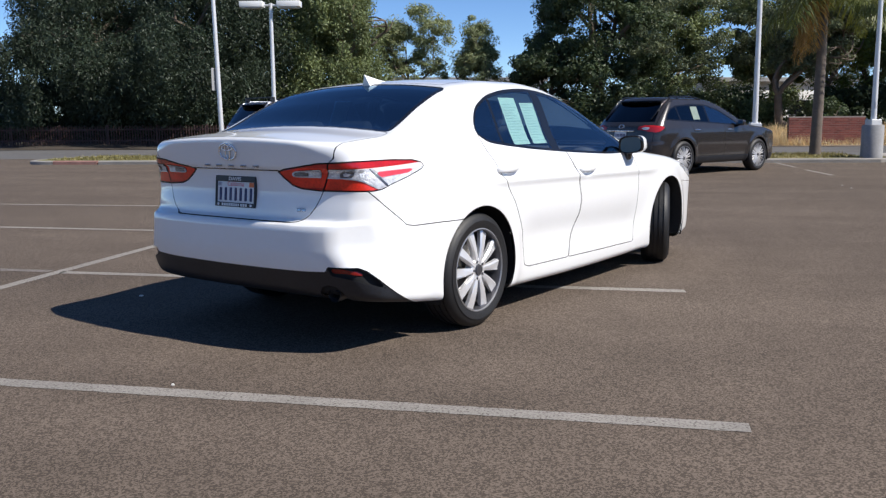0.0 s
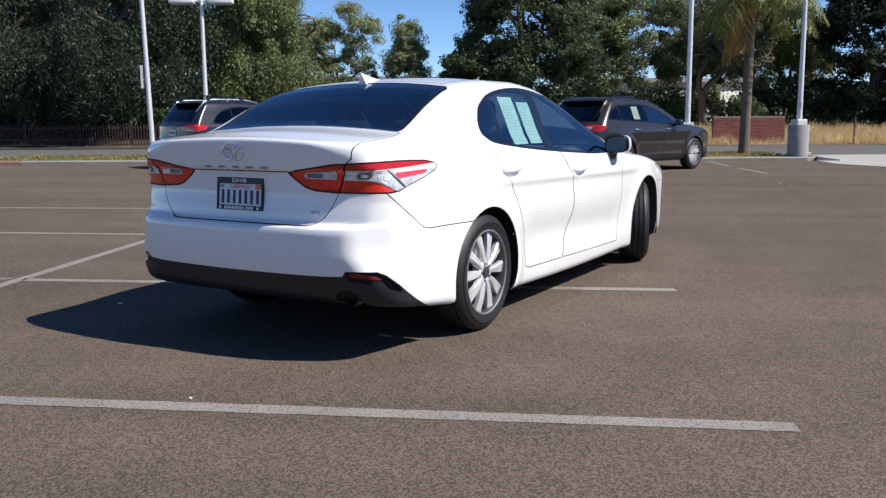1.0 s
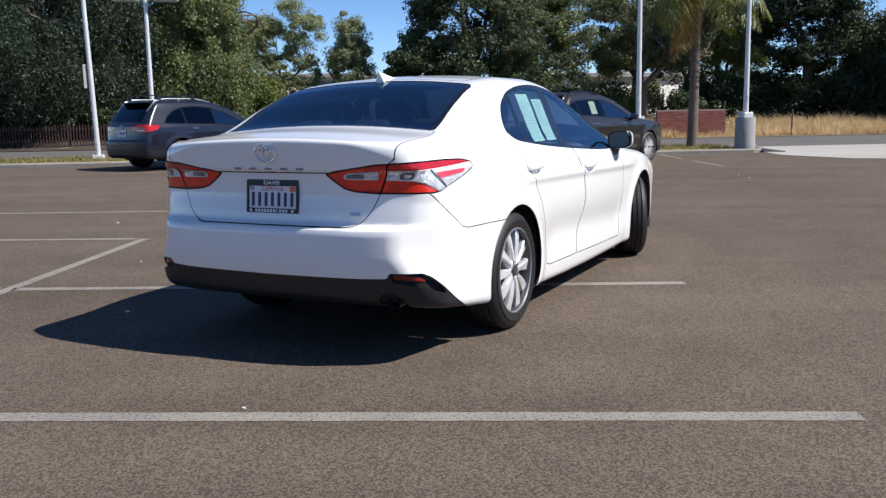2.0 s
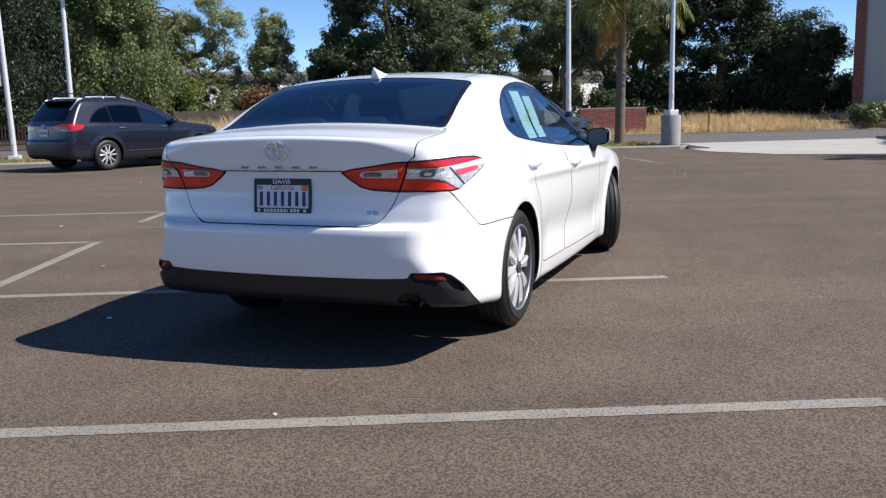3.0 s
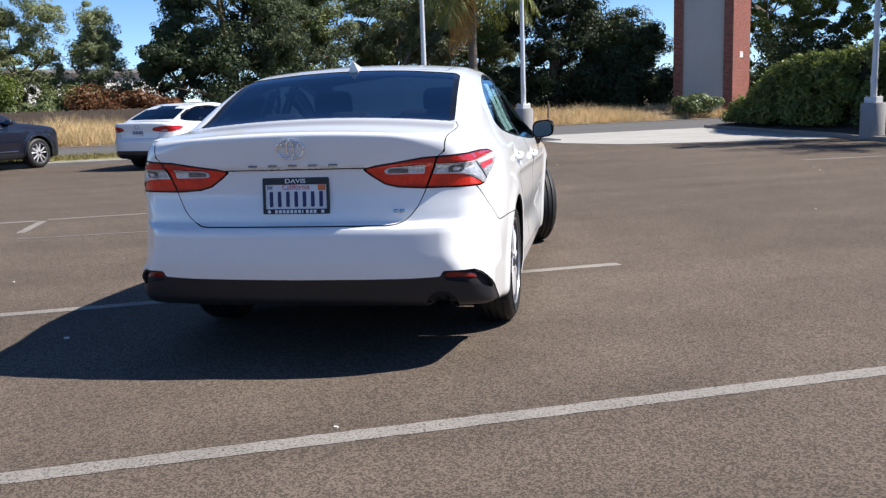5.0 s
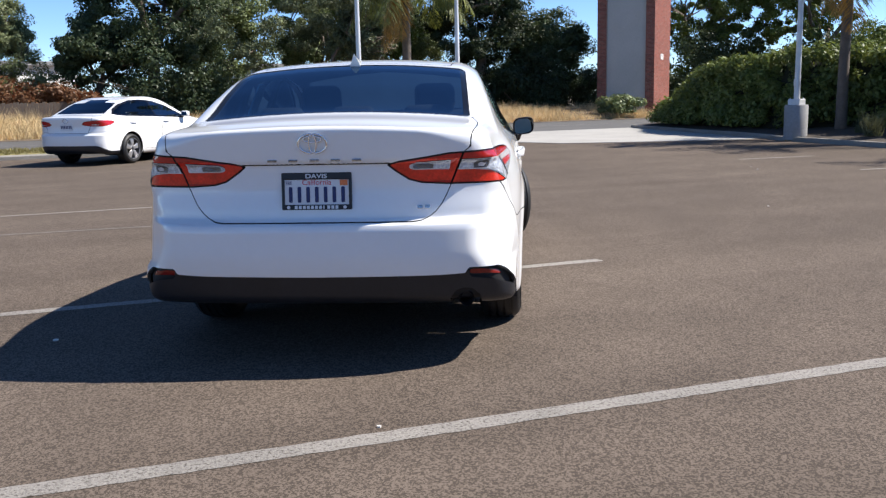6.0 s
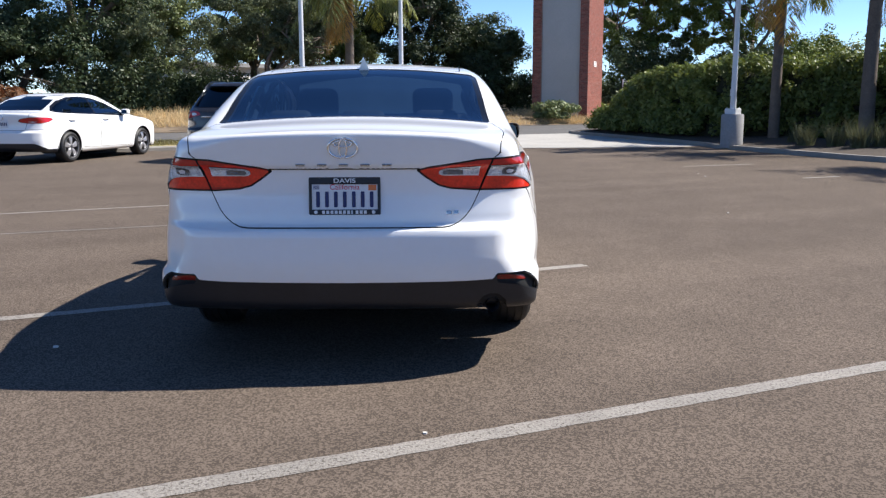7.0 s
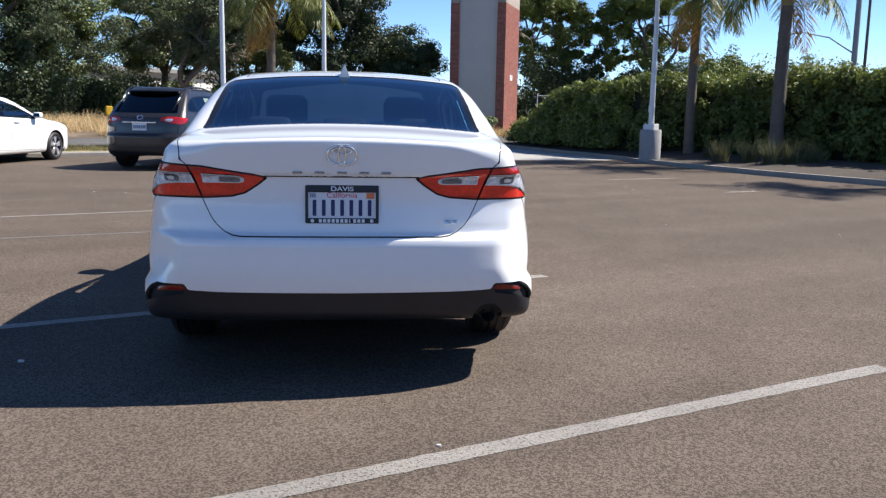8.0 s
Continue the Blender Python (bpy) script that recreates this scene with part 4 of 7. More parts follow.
# front end
hood, skin = panel(skin, lambda x, y, z: np.maximum(poly_d(x, y, [(-0.74, 3.32), (0, 3.4), (0.74, 3.32), (0.68, 4.0), (0.55, 4.5), (0, 4.62), (-0.55, 4.5), (-0.68, 4.0)]), 0.6 - z), 0.002)
skin_ob("bonnet", hood, WHITE_PAINT, sedan)
for sign in (1, -1):
    lamp, skin = panel(skin, lambda x, y, z: np.maximum(poly_d(y, z, [(4.12, 0.80), (4.3, 0.80), (4.9, 0.66), (4.9, 0.6), (4.45, 0.66)]), 0.45 - x * sign), 0.002)
    skin_ob("headlight", lamp, CLEAR_LENS, sedan, "clear headlight", 0.001)
fb, skin = panel(skin, lambda x, y, z: poly_d(y, z, [(4.16, 0.66), (5.0, 0.6), (5.0, 0.0), (4.16, 0.0)]), 0.0018)
skin_ob("front_bumper", fb, WHITE_PAINT, sedan)
roof, skin = panel(skin, lambda x, y, z: np.maximum(poly_d(x, y, [(-0.53, 1.15), (0.53, 1.15), (0.535, 1.6), (0.545, 2.3), (0.0, 2.2), (-0.545, 2.3), (-0.535, 1.6)]), 1.2 - z), 0.0035)
skin_ob("roof_panel", roof, WHITE_PAINT, sedan)
skin_ob("body", skin, WHITE_PAINT, sedan)

# dark inner shell behind every joint; open at the windows and wheels
liner = skin_of(lambda x, y, z: sedan_body(x, y, z) + 0.022, 0.62, 4.2, 0.66, 160, 40, 80, 24)
for axle, r in ((AXLE_R, 0.385), (AXLE_F, 0.4)):
    _, liner = split(liner, np.maximum(np.hypot(liner.v[:, 1] - axle, liner.v[:, 2] - TYRE) - r, 0.5 - np.abs(liner.v[:, 0])))
_, liner = split(liner, np.maximum(poly_d(liner.v[:, 1], liner.v[:, 2], OPENING) + 0.01, 0.25 - np.abs(liner.v[:, 0])))
_, liner = split(liner, np.maximum(poly_d(liner.v[:, 0], liner.v[:, 1], rear_glass) + 0.02, 1.0 - liner.v[:, 2]))
_, liner = split(liner, np.maximum(poly_d(liner.v[:, 0], liner.v[:, 1], front_glass) + 0.02, 0.9 - liner.v[:, 2]))
skin_ob("inner_shell", liner, LINER, sedan, "dark inner body shell", 0, 0)
for axle in (AXLE_R, AXLE_F):
    for sign in (1, -1):
        v, f = [], []
        for i, x in enumerate((0.5, 0.89)):
            for k in range(25):
                a = math.pi * (k / 24 * 1.24 - 0.12)
                v.append((sign * x, axle + 0.392 * math.cos(a), TYRE + 0.392 * math.sin(a)))
        f = [(k, k + 1, k + 26, k + 25) for k in range(24)] + [tuple(range(25))]
        mesh_ob("wheel_arch_liner", [(v, f)], LINER, sedan, "black wheel arch liner", smooth=40)

# wheels, the front pair turned to the left
for axle, steer in ((AXLE_R, 0.0), (AXLE_F, 23.0)):
    wheel(sedan, pose(0.8, axle, TYRE), TYRE, 0.238, 0.215, "ten", ALLOY, steer)
    wheel(sedan, pose(-0.8, axle, TYRE, 0, 0, 180), TYRE, 0.238, 0.215, "ten", ALLOY, steer)
mesh_ob("rear_axle", [tube([(-0.7, AXLE_R, 0.3), (0.7, AXLE_R, 0.3)], 0.045), box(-0.5, 0.72, 0.24, 0.5, 0.95, 0.36, 0.03, 2)], LINER, sedan, "dark axle beam and silencer")
mesh_ob("exhaust_pipe", [tube([(0.5, 0.6, 0.3), (0.63, 0.25, 0.32), (0.662, 0.035, 0.318)], 0.034, 16, False), tube([(0.662, 0.036, 0.318), (0.63, 0.25, 0.32)], 0.03, 16, False)], ALLOY_DARK, sedan, "dull steel exhaust pipe", smooth=60)

# roof fin
v, f = [], []
for s in np.linspace(0, 1, 9):
    y, h, w = 1.27 - 0.19 * s, 0.065 * s ** 1.35, 0.03 * (0.5 + 0.5 * s)
    if s == 1:
        y = 1.085
    zb = float(top_line(np.array([y]))[0]) - 0.006
    v += [(-w, y, zb), (-w * 0.35, y - 0.012 * s, zb + h * 0.7 + 0.004), (0, y - 0.02 * s, zb + h + 0.008), (w * 0.35, y - 0.012 * s, zb + h * 0.7 + 0.004), (w, y, zb)]
for i in range(8):
    f += [(i * 5 + k, i * 5 + k + 1, i * 5 + k + 6, i * 5 + k + 5) for k in range(4)]
f += [(40, 41, 42, 43, 44), (4, 3, 2, 1, 0)]
mesh_ob("roof_fin", [(v, f)], WHITE_PAINT, sedan, "small white fin aerial", smooth=50)

# door mirrors: white cap, black rim and foot
for sign in (1, -1):
    def ring_at(y, a, b):
        pts = []
        for k in range(24):
            w = 2 * math.pi * k / 24
            c, s = math.copysign(abs(math.cos(w)) ** 0.6, math.cos(w)), math.copysign(abs(math.sin(w)) ** 0.6, math.sin(w))
            pts.append((sign * (0.95 + 0.08 * a * c), 3.0 + y + 0.03 * c - 0.012 * s, 0.998 + 0.066 * b * s + 0.006 * c))
        return pts

    def hoops(rows, cap=False):
        v = [p for r in rows for p in r]
        f = [(i * 24 + k, i * 24 + (k + 1) % 24, i * 24 + 24 + (k + 1) % 24, i * 24 + 24 + k) for i in range(len(rows) - 1) for k in range(24)]
        return v, f + ([tuple(range(len(v) - 24, len(v)))] if cap else [])

    shell = hoops([ring_at(*q) for q in ((-0.012, 1.0, 1.0), (0.03, 0.99, 0.99), (0.06, 0.9, 0.9), (0.09, 0.75, 0.75), (0.115, 0.4, 0.45))], True)
    house = mesh_ob("door_mirror", [shell], WHITE_PAINT, sedan, "white door mirror with a black foot", smooth=50)
    rim_rows = [ring_at(*q) for q in ((-0.012, 0.995, 0.995), (-0.045, 0.99, 0.99), (-0.05, 0.95, 0.94), (-0.046, 0.86, 0.83), (-0.03, 0.85, 0.82))]
    mesh_ob("mirror_rim", [hoops(rim_rows)], GLOSS_BLACK, house, smooth=35)
    glass_ring = [(px, py + (pz - 0.998) * 0.23, pz) for px, py, pz in ring_at(-0.034, 0.86, 0.83)]
    mesh_ob("mirror_glass", [(glass_ring, [tuple(range(24))])], MIRROR, house, "dark mirror glass")
    foot = tube([(sign * 0.775, 3.06, 0.925), (sign * 0.85, 3.05, 0.905), (sign * 0.895, 3.03, 0.915), (sign * 0.915, 3.01, 0.955)], [0.05, 0.045, 0.038, 0.032], 12)
    mesh_ob("mirror_foot", [foot], GLOSS_BLACK, house, smooth=50)

# badges as plain shapes
LETTER = mat("letter_chrome", (0.4, 0.41, 0.43), 0.2, metal=1.0)
p, nrm = on_skin(sedan_body, 0.0, 1.036)
badge_pose = facing(p, nrm)
ring = []
for rx, rz, w, up in ((0.064, 0.044, 0.0045, 0.0), (0.04, 0.014, 0.0038, 0.019), (0.0165, 0.041, 0.0038, 0.0)):
    pts = [(rx * math.cos(a), -0.006, rz * math.sin(a) + up) for a in np.linspace(0, 2 * math.pi, 41)]
    ring.append(tube(pts, w, 8, False))
mesh_ob("badge", ring, CHROME, boot, "oval chrome badge", smooth=60, m=badge_pose)
for k in range(5):
    p, nrm = on_skin(sedan_body, -0.19 + 0.095 * k, 0.96)
    mesh_ob("letter_bar", [box(-0.021, -0.008, -0.005, 0.021, 0.002, 0.005, 0.002)], LETTER, boot, "chrome bar", m=facing(p, nrm))
for x in (0.462, 0.494):
    p, nrm = on_skin(sedan_body, x, 0.744)
    mesh_ob("letter_bar", [box(-0.012, -0.006, -0.008, 0.012, 0.002, 0.008, 0.002)], LETTER, boot, "chrome bar", m=facing(p, nrm))

# number plate
p, nrm = on_skin(sedan_body, 0.0, 0.82)
plate_pose = facing(p, nrm)
frame_bars = [box(-0.159, -0.014, 0.052, 0.159, 0.002, 0.083, 0.004), box(-0.159, -0.014, -0.083, 0.159, 0.002, -0.06, 0.004), box(-0.159, -0.0135, -0.08, -0.146, 0.002, 0.08, 0.003), box(0.146, -0.0135, -0.08, 0.159, 0.002, 0.08, 0.003)]
plate = mesh_ob("number_plate", [box(-0.152, -0.006, -0.076, 0.152, 0.002, 0.076, 0.001)], PLATE_WHITE, boot, "white plate in a black frame", m=plate_pose)
mesh_ob("plate_frame", frame_bars, BLACK_PLASTIC, plate)
for k in range(11):
    x = -0.1 + 0.0185 * k
    mesh_ob("frame_bar", [box(x, -0.0155, -0.079, x + (0.006 if k == 7 else 0.0125), -0.013, -0.064)], PLATE_WHITE, plate, "pale bar on the frame")
for x in (-0.128, 0.128):
    mesh_ob("frame_dot", [moved(tube([(0, -0.0155, 0), (0, -0.013, 0)], 0.008, 12), pose(x, 0, -0.0715))], PLATE_WHITE, plate)
for k in range(7):
    x = -0.119 + 0.0397 * k
    mesh_ob("plate_bar", [box(x - 0.008, -0.008, -0.05, x + 0.008, -0.0055, 0.02, 0.003)], PLATE_BLUE, plate, "dark blue bar")
mesh_ob("plate_sticker", [box(0.105, -0.008, 0.025, 0.14, -0.0055, 0.05)], PLATE_ORANGE, plate, "orange sticker")
mesh_ob("plate_sticker", [box(-0.14, -0.008, 0.028, -0.112, -0.0055, 0.048)], mat("pale_sticker", (0.5, 0.5, 0.55), 0.5), plate)


def lettering(name, body, size, material, parent, m, label="", bold=0.0):
    """Flat words in the built-in font, centred on their base line."""
    text = bpy.data.curves.new(name, "FONT")
    text.body, text.size, text.align_x, text.offset = body, size, "CENTER", bold
    holder = bpy.data.objects.new(name, text)
    scene.collection.objects.link(holder)
    word_mesh = bpy.data.meshes.new_from_object(holder.evaluated_get(bpy.context.evaluated_depsgraph_get()))
    bpy.data.objects.remove(holder)
    word_mesh.materials.clear()
    word_mesh.materials.append(material)
    word = new(name, word_mesh)
    word.parent = parent
    word.matrix_local = m
    if label:
        tagged(word, label)


lettering("sticker_word", "FEB", 0.016, PLATE_BLUE, plate, pose(-0.126, -0.0085, 0.032, 90, 0, 0))
lettering("plate_word", "California", 0.034, PLATE_RED, plate, pose(0, -0.0075, 0.0285, 90, 0, 0))
lettering("frame_word", "DAVIS", 0.027, PLATE_WHITE, plate, pose(0, -0.0155, 0.0585, 90, 0, 0) @ Matrix.Diagonal((1.35, 1, 1, 1)), "", 0.0006)

# cabin: seats, shelf, dash
def seat(x, y, w, h):
    s = mesh_ob("front_seat", [moved(box(-w / 2, -0.08, 0, w / 2, 0.08, h, 0.06, 3), pose(x, y, 0.55, 14)), box(x - w / 2, y, 0.42, x + w / 2, y + 0.52, 0.58, 0.06, 3)], SEAT, sedan, "dark cloth front seat", smooth=50)
    mesh_ob("headrest", [moved(box(-0.13, -0.05, 0, 0.13, 0.05, 0.19, 0.05, 3), pose(x, y - 0.19, 1.13, 10))], SEAT, s, smooth=50)


seat(-0.37, 2.08, 0.5, 0.62)
seat(0.37, 2.08, 0.5, 0.62)
bench = mesh_ob("rear_bench", [moved(box(-0.62, -0.08, 0, 0.62, 0.08, 0.62, 0.06, 3), pose(0, 1.2, 0.5, 20)), box(-0.62, 1.2, 0.38, 0.62, 1.7, 0.52, 0.06, 3)], SEAT, sedan, "dark cloth rear bench", smooth=50)
for x in (-0.4, 0.0, 0.4):
    mesh_ob("headrest", [moved(box(-0.12, -0.045, 0, 0.12, 0.045, 0.13, 0.04, 3), pose(x, 1.0, 1.06, 16))], SEAT, bench, smooth=50)
mesh_ob("parcel_shelf", [box(-0.62, 0.6, 1.03, 0.62, 1.0, 1.07, 0.01)], CABIN, sedan, "dark parcel shelf")
mesh_ob("paper_tag", [([(-0.14, 0.62, 1.07), (-0.06, 0.6, 1.07), (-0.1, 0.64, 1.15), (-0.1, 0.66, 1.07)], [(0, 1, 2), (0, 2, 3), (1, 3, 2), (0, 3, 1)])], PLATE_WHITE, sedan, "small folded white paper tag")
mesh_ob("brake_lamp", [box(-0.12, 0.66, 1.07, 0.12, 0.74, 1.1, 0.01)], RED_DARK, sedan, "high brake lamp")
mesh_ob("dashboard", [box(-0.7, 2.75, 0.75, 0.7, 3.15, 0.98, 0.06, 3)], CABIN, sedan, "dark dashboard", smooth=50)
mesh_ob("cabin_floor", [box(-0.68, 0.7, 0.28, 0.68, 3.3, 0.32)], CABIN, sedan)
wheel_pts = [(-0.37 + 0.18 * math.cos(a), 2.62 - 0.06 * math.sin(a), 0.95 + 0.17 * math.sin(a)) for a in np.linspace(0, 2 * math.pi, 33)]
mesh_ob("steering_wheel", [tube(wheel_pts, 0.015, 8, False), tube([(-0.54, 2.62, 0.95), (-0.2, 2.62, 0.95)], 0.015)], CABIN, sedan, smooth=60)
for sign in (1, -1):
    sheets = ((1.53, 1.72, 0.0), (1.765, 1.935, 0.0)) if sign > 0 else ((1.55, 1.7, 0.0),)
    for y0, y1, _ in sheets:
        v, lines = [], []
        for z in np.linspace(1.035, 1.325 if y0 < 1.6 else 1.295, 8):
            for y in (y0, y1):
                q = y + (z - 1.18) * 0.03
                v.append((sign * (on_side(sedan_body, q, z) - 0.009), q, z))
        f = [(2 * i, 2 * i + 1, 2 * i + 3, 2 * i + 2) for i in range(7)]
        sticker = mesh_ob("window_sticker", [(v, f)], PAPER, sedan, "pale green printed price sheet behind the glass")
        for z in np.linspace(1.055, 1.28, 14):
            for a, b in ((y0 + 0.012, y1 - 0.012 - 0.03 * (int(z * 100) % 3)),):
                qa, qb = a + (z - 1.18) * 0.03, b + (z - 1.18) * 0.03
                vv = [(sign * (on_side(sedan_body, q, zz) - 0.0075), q, zz) for q, zz in ((qa, z), (qb, z), (qb, z + 0.0035), (qa, z + 0.0035))]
                mesh_ob("print_line", [(vv, [(0, 1, 2, 3)])], PAPER_INK, sticker)


# ---- cars parked behind: x to the right, y ahead, y = 0 at the rear axle ----
def parked_car(name, m, label, paint, spec):
    car = thing(name, m, label, "car", "cars parked along the street edge")
    top, side_w, plan_w, rear = (curve(*spec[k]) for k in ("top", "flank", "plan", "tail"))
    base, tyre, wb, yr, yf = spec["belly"], spec["tyre"], spec["wheelbase"], spec["rear"], spec["nose"]

    def body(x, y, z):
        r = np.abs(x)
        w = side_w(z) * plan_w(y)
        for a in (0, wb):
            w = w + 0.02 * np.exp(-((np.hypot(y - a, z - tyre) - tyre - 0.07) / 0.06) ** 2)
        w = w - 0.02 * np.exp(-((z - 0.5) / 0.12) ** 2) * step(0.3, 0.6, y) * (1 - step(wb - 0.6, wb - 0.3, y))
        f = smax(z - (top(y) - 0.06 * r * r), r - w, 0.1)
        f = smax(f, yr + rear(z) + 0.03 * r * r + spec.get("round", 0.16) * r ** 4 - y, spec["soft"])
        f = smax(f, y - (yf - 0.1 * r * r - 0.25 * r ** 4 - 0.4 * np.maximum(z - 0.7, 0) ** 1.5), 0.14)
        return smax(f, base + 0.05 * step(0.4, -1.0, y) - z, 0.06)

    sk = skin_of(body, yr + 0.6, yf - 0.6, spec["mid"], 220, 70, 90, 30)
    for a in (0, wb):
        _, sk = split(sk, np.maximum(np.hypot(sk.v[:, 1] - a, sk.v[:, 2] - tyre) - tyre - 0.045, 0.5 - np.abs(sk.v[:, 0])))
    _, sk = split(sk, np.maximum(sk.v[:, 2] - base - 0.06, np.abs(sk.v[:, 0]) - 0.7))
    wrapped = lambda x, y: np.abs(x) + 0.9 * np.maximum(y - yr, -0.05)
    glass = spec.get("glass", GLASS_PRIVACY)
    for sign in (1, -1):
        lamp, sk = panel(sk, lambda x, y, z: np.maximum(poly_d(wrapped(x, y), z, spec["light"]), 0.2 - x * sign), 0.003)
        house = skin_ob("tail_light", lamp, CRIMSON_LENS, car, "red tail light", 0)
        lens, _ = split(lamp, poly_d(wrapped(lamp.v[:, 0], lamp.v[:, 1]), lamp.v[:, 2], spec["lens"]))
        skin_ob("clear_lens", lens, CLEAR_LENS, house, "", -0.003, 0.003)
        band, sk = panel(sk, lambda x, y, z: np.maximum(poly_d(y, z, spec["window"]), 0.25 - x * sign), 0.002)
        ins = lambda s: poly_d(s.v[:, 1], s.v[:, 2], spec["window"]) + 0.022
        panes, trim = split(band, ins(band))
        skin_ob("window_surround", trim, spec.get("trim", GLOSS_BLACK), car, "window surround", 0.0)
        z0 = 1.1
        for i, (y, lean) in enumerate(spec["posts"] + [(9, 0)]):
            at = lambda s: s.v[:, 1] - (y - (s.v[:, 2] - z0) * lean)
            pane, panes = split(panes, at(panes) + 0.02)
            if i < len(spec["posts"]):
                post, panes = split(panes, at(panes) - 0.02)
                skin_ob("door_pillar", post, GLOSS_BLACK, car, "", 0.002)
            skin_ob("window", pane, GLASS if i >= spec["clear_from"] else glass, car, "dark tinted side window", 0.004, 0)
        for nm, outline in spec["doors"].items():
            leaf, sk = panel(sk, lambda x, y, z: np.maximum(poly_d(y, z, outline), 0.25 - x * sign), 0.003)
            door = skin_ob(nm, leaf, paint, car)
            hy, hz = outline[0][0] + 0.16, spec["handle"]
            pts = [(sign * (on_side(body, hy + t * 0.11, hz) + 0.03 * (1 - t ** 4)), hy + t * 0.11, hz) for t in np.linspace(-1, 1, 7)]
            mesh_ob("door_handle", [tube(pts, 0.014, 8)], spec.get("handle_mat", CHROME), door, smooth=True)
        my = spec["mirror"]
        mx, mz = on_side(body, my[0], my[1]), my[1]
        mir = mesh_ob("door_mirror", [box(*sorted((sign * (mx + 0.02), sign * (mx + 0.2)))[:1], my[0] - 0.06, mz + 0.0, sorted((sign * (mx + 0.02), sign * (mx + 0.2)))[1], my[0] + 0.08, mz + 0.13, 0.045, 3)], paint, car, "door mirror", smooth=50)
        xa, xb = sorted((sign * (mx + 0.05), sign * (mx + 0.185)))
        mesh_ob("mirror_glass", [box(xa, my[0] - 0.066, mz + 0.025, xb, my[0] - 0.058, mz + 0.11, 0.003)], MIRROR, mir)
        mesh_ob("mirror_foot", [tube([(sign * (mx - 0.03), my[0] + 0.03, mz), (sign * (mx + 0.08), my[0] + 0.02, mz + 0.03)], 0.03, 8)], GLOSS_BLACK, mir)
        for a in (0, wb):
            wheel(car, pose(sign * spec["track"], a, tyre, 0, 0, 0 if sign > 0 else 180), tyre, spec["rim"], 0.235, spec["spokes"], spec["alloy"])
            v = []
            for x in (0.45, spec["track"] + 0.09):
                v += [(sign * x, a + (tyre + 0.07) * math.cos(math.pi * (k / 20 * 1.2 - 0.1)), tyre + (tyre + 0.07) * math.sin(math.pi * (k / 20 * 1.2 - 0.1))) for k in range(21)]
            mesh_ob("wheel_arch_liner", [(v, [(k, k + 1, k + 22, k + 21) for k in range(20)] + [tuple(range(21))])], LINER, car, "black wheel arch liner")
    for nm, plane, outline, zmin, gl in (("rear_windscreen", 0, spec["rear_glass"], 0.9, glass), ("windscreen", 1, spec["front_glass"], 0.85, GLASS)):
        if plane == 0:
            d = lambda x, y, z: np.maximum(poly_d(x, z, outline), y - yr - 1.3)
        else:
            d = lambda x, y, z: np.maximum(poly_d(x, y, outline), zmin - z)
        pane, sk = panel(sk, d, 0.003)
        skin_ob(nm, pane, gl, car, "dark tinted windscreen", 0.003, 0)
    gate, sk = panel(sk, lambda x, y, z: np.maximum(poly_d(x, z, spec["gate"]), y - yr - spec["gate_deep"]), 0.003)
    tailgate = skin_ob("tailgate", gate, paint, car)
    bump, sk = panel(sk, lambda x, y, z: poly_d(y, z, [(-9, spec["bumper"]), (yr + 0.3, spec["bumper"]), (-tyre - 0.02, spec["bumper"] - 0.1), (-tyre - 0.02, 0), (-9, 0)]), 0.002)
    low, bump = split(bump, bump.v[:, 2] - spec["valance"] + 0.12 * step(0.7, 1.2, wrapped(bump.v[:, 0], bump.v[:, 1])))
    skin_ob("rear_bumper", bump, paint, car)
    skin_ob("valance", low, BLACK_PLASTIC, car, "black lower bumper")
    sill, sk = split(sk, np.maximum(sk.v[:, 2] - spec["sill"], -(sk.v[:, 1] - yr - 0.3)))
    skin_ob("sill", sill, spec.get("sill_mat", BLACK_PLASTIC), car, "sill and lower trim")
    skin_ob("body", sk, paint, car)
    ln = skin_of(lambda x, y, z: body(x, y, z) + 0.03, yr + 0.6, yf - 0.6, spec["mid"], 80, 20, 40, 12)
    for a in (0, wb):
        _, ln = split(ln, np.maximum(np.hypot(ln.v[:, 1] - a, ln.v[:, 2] - tyre) - tyre - 0.06, 0.5 - np.abs(ln.v[:, 0])))
    _, ln = split(ln, np.maximum(poly_d(ln.v[:, 1], ln.v[:, 2], spec["window"]) + 0.01, 0.25 - np.abs(ln.v[:, 0])))
    _, ln = split(ln, np.maximum(poly_d(ln.v[:, 0], ln.v[:, 1], spec["front_glass"]), 0.9 - ln.v[:, 2]))
    skin_ob("inner_shell", ln, LINER, car, "dark inner shell", 0, 0)
    for x in (-0.38, 0.38):
        s = mesh_ob("front_seat", [moved(box(-0.25, -0.08, 0, 0.25, 0.08, 0.7, 0.06, 2), pose(x, spec["seat"], 0.65, 14))], SEAT, car, "dark seat back", smooth=50)
        mesh_ob("headrest", [box(x - 0.13, spec["seat"] - 0.25, 1.36 - spec["drop"], x + 0.13, spec["seat"] - 0.15, 1.54 - spec["drop"], 0.04, 2)], SEAT, s, smooth=50)
    p, nrm = on_skin(body, 0.0, spec["plate"], yr - 0.6)
    plate = mesh_ob("number_plate", [box(-0.152, -0.02, -0.076, 0.152, 0.004, 0.076, 0.004)], PLATE_WHITE, tailgate, "pale plate with dark bars", m=facing(p, nrm))
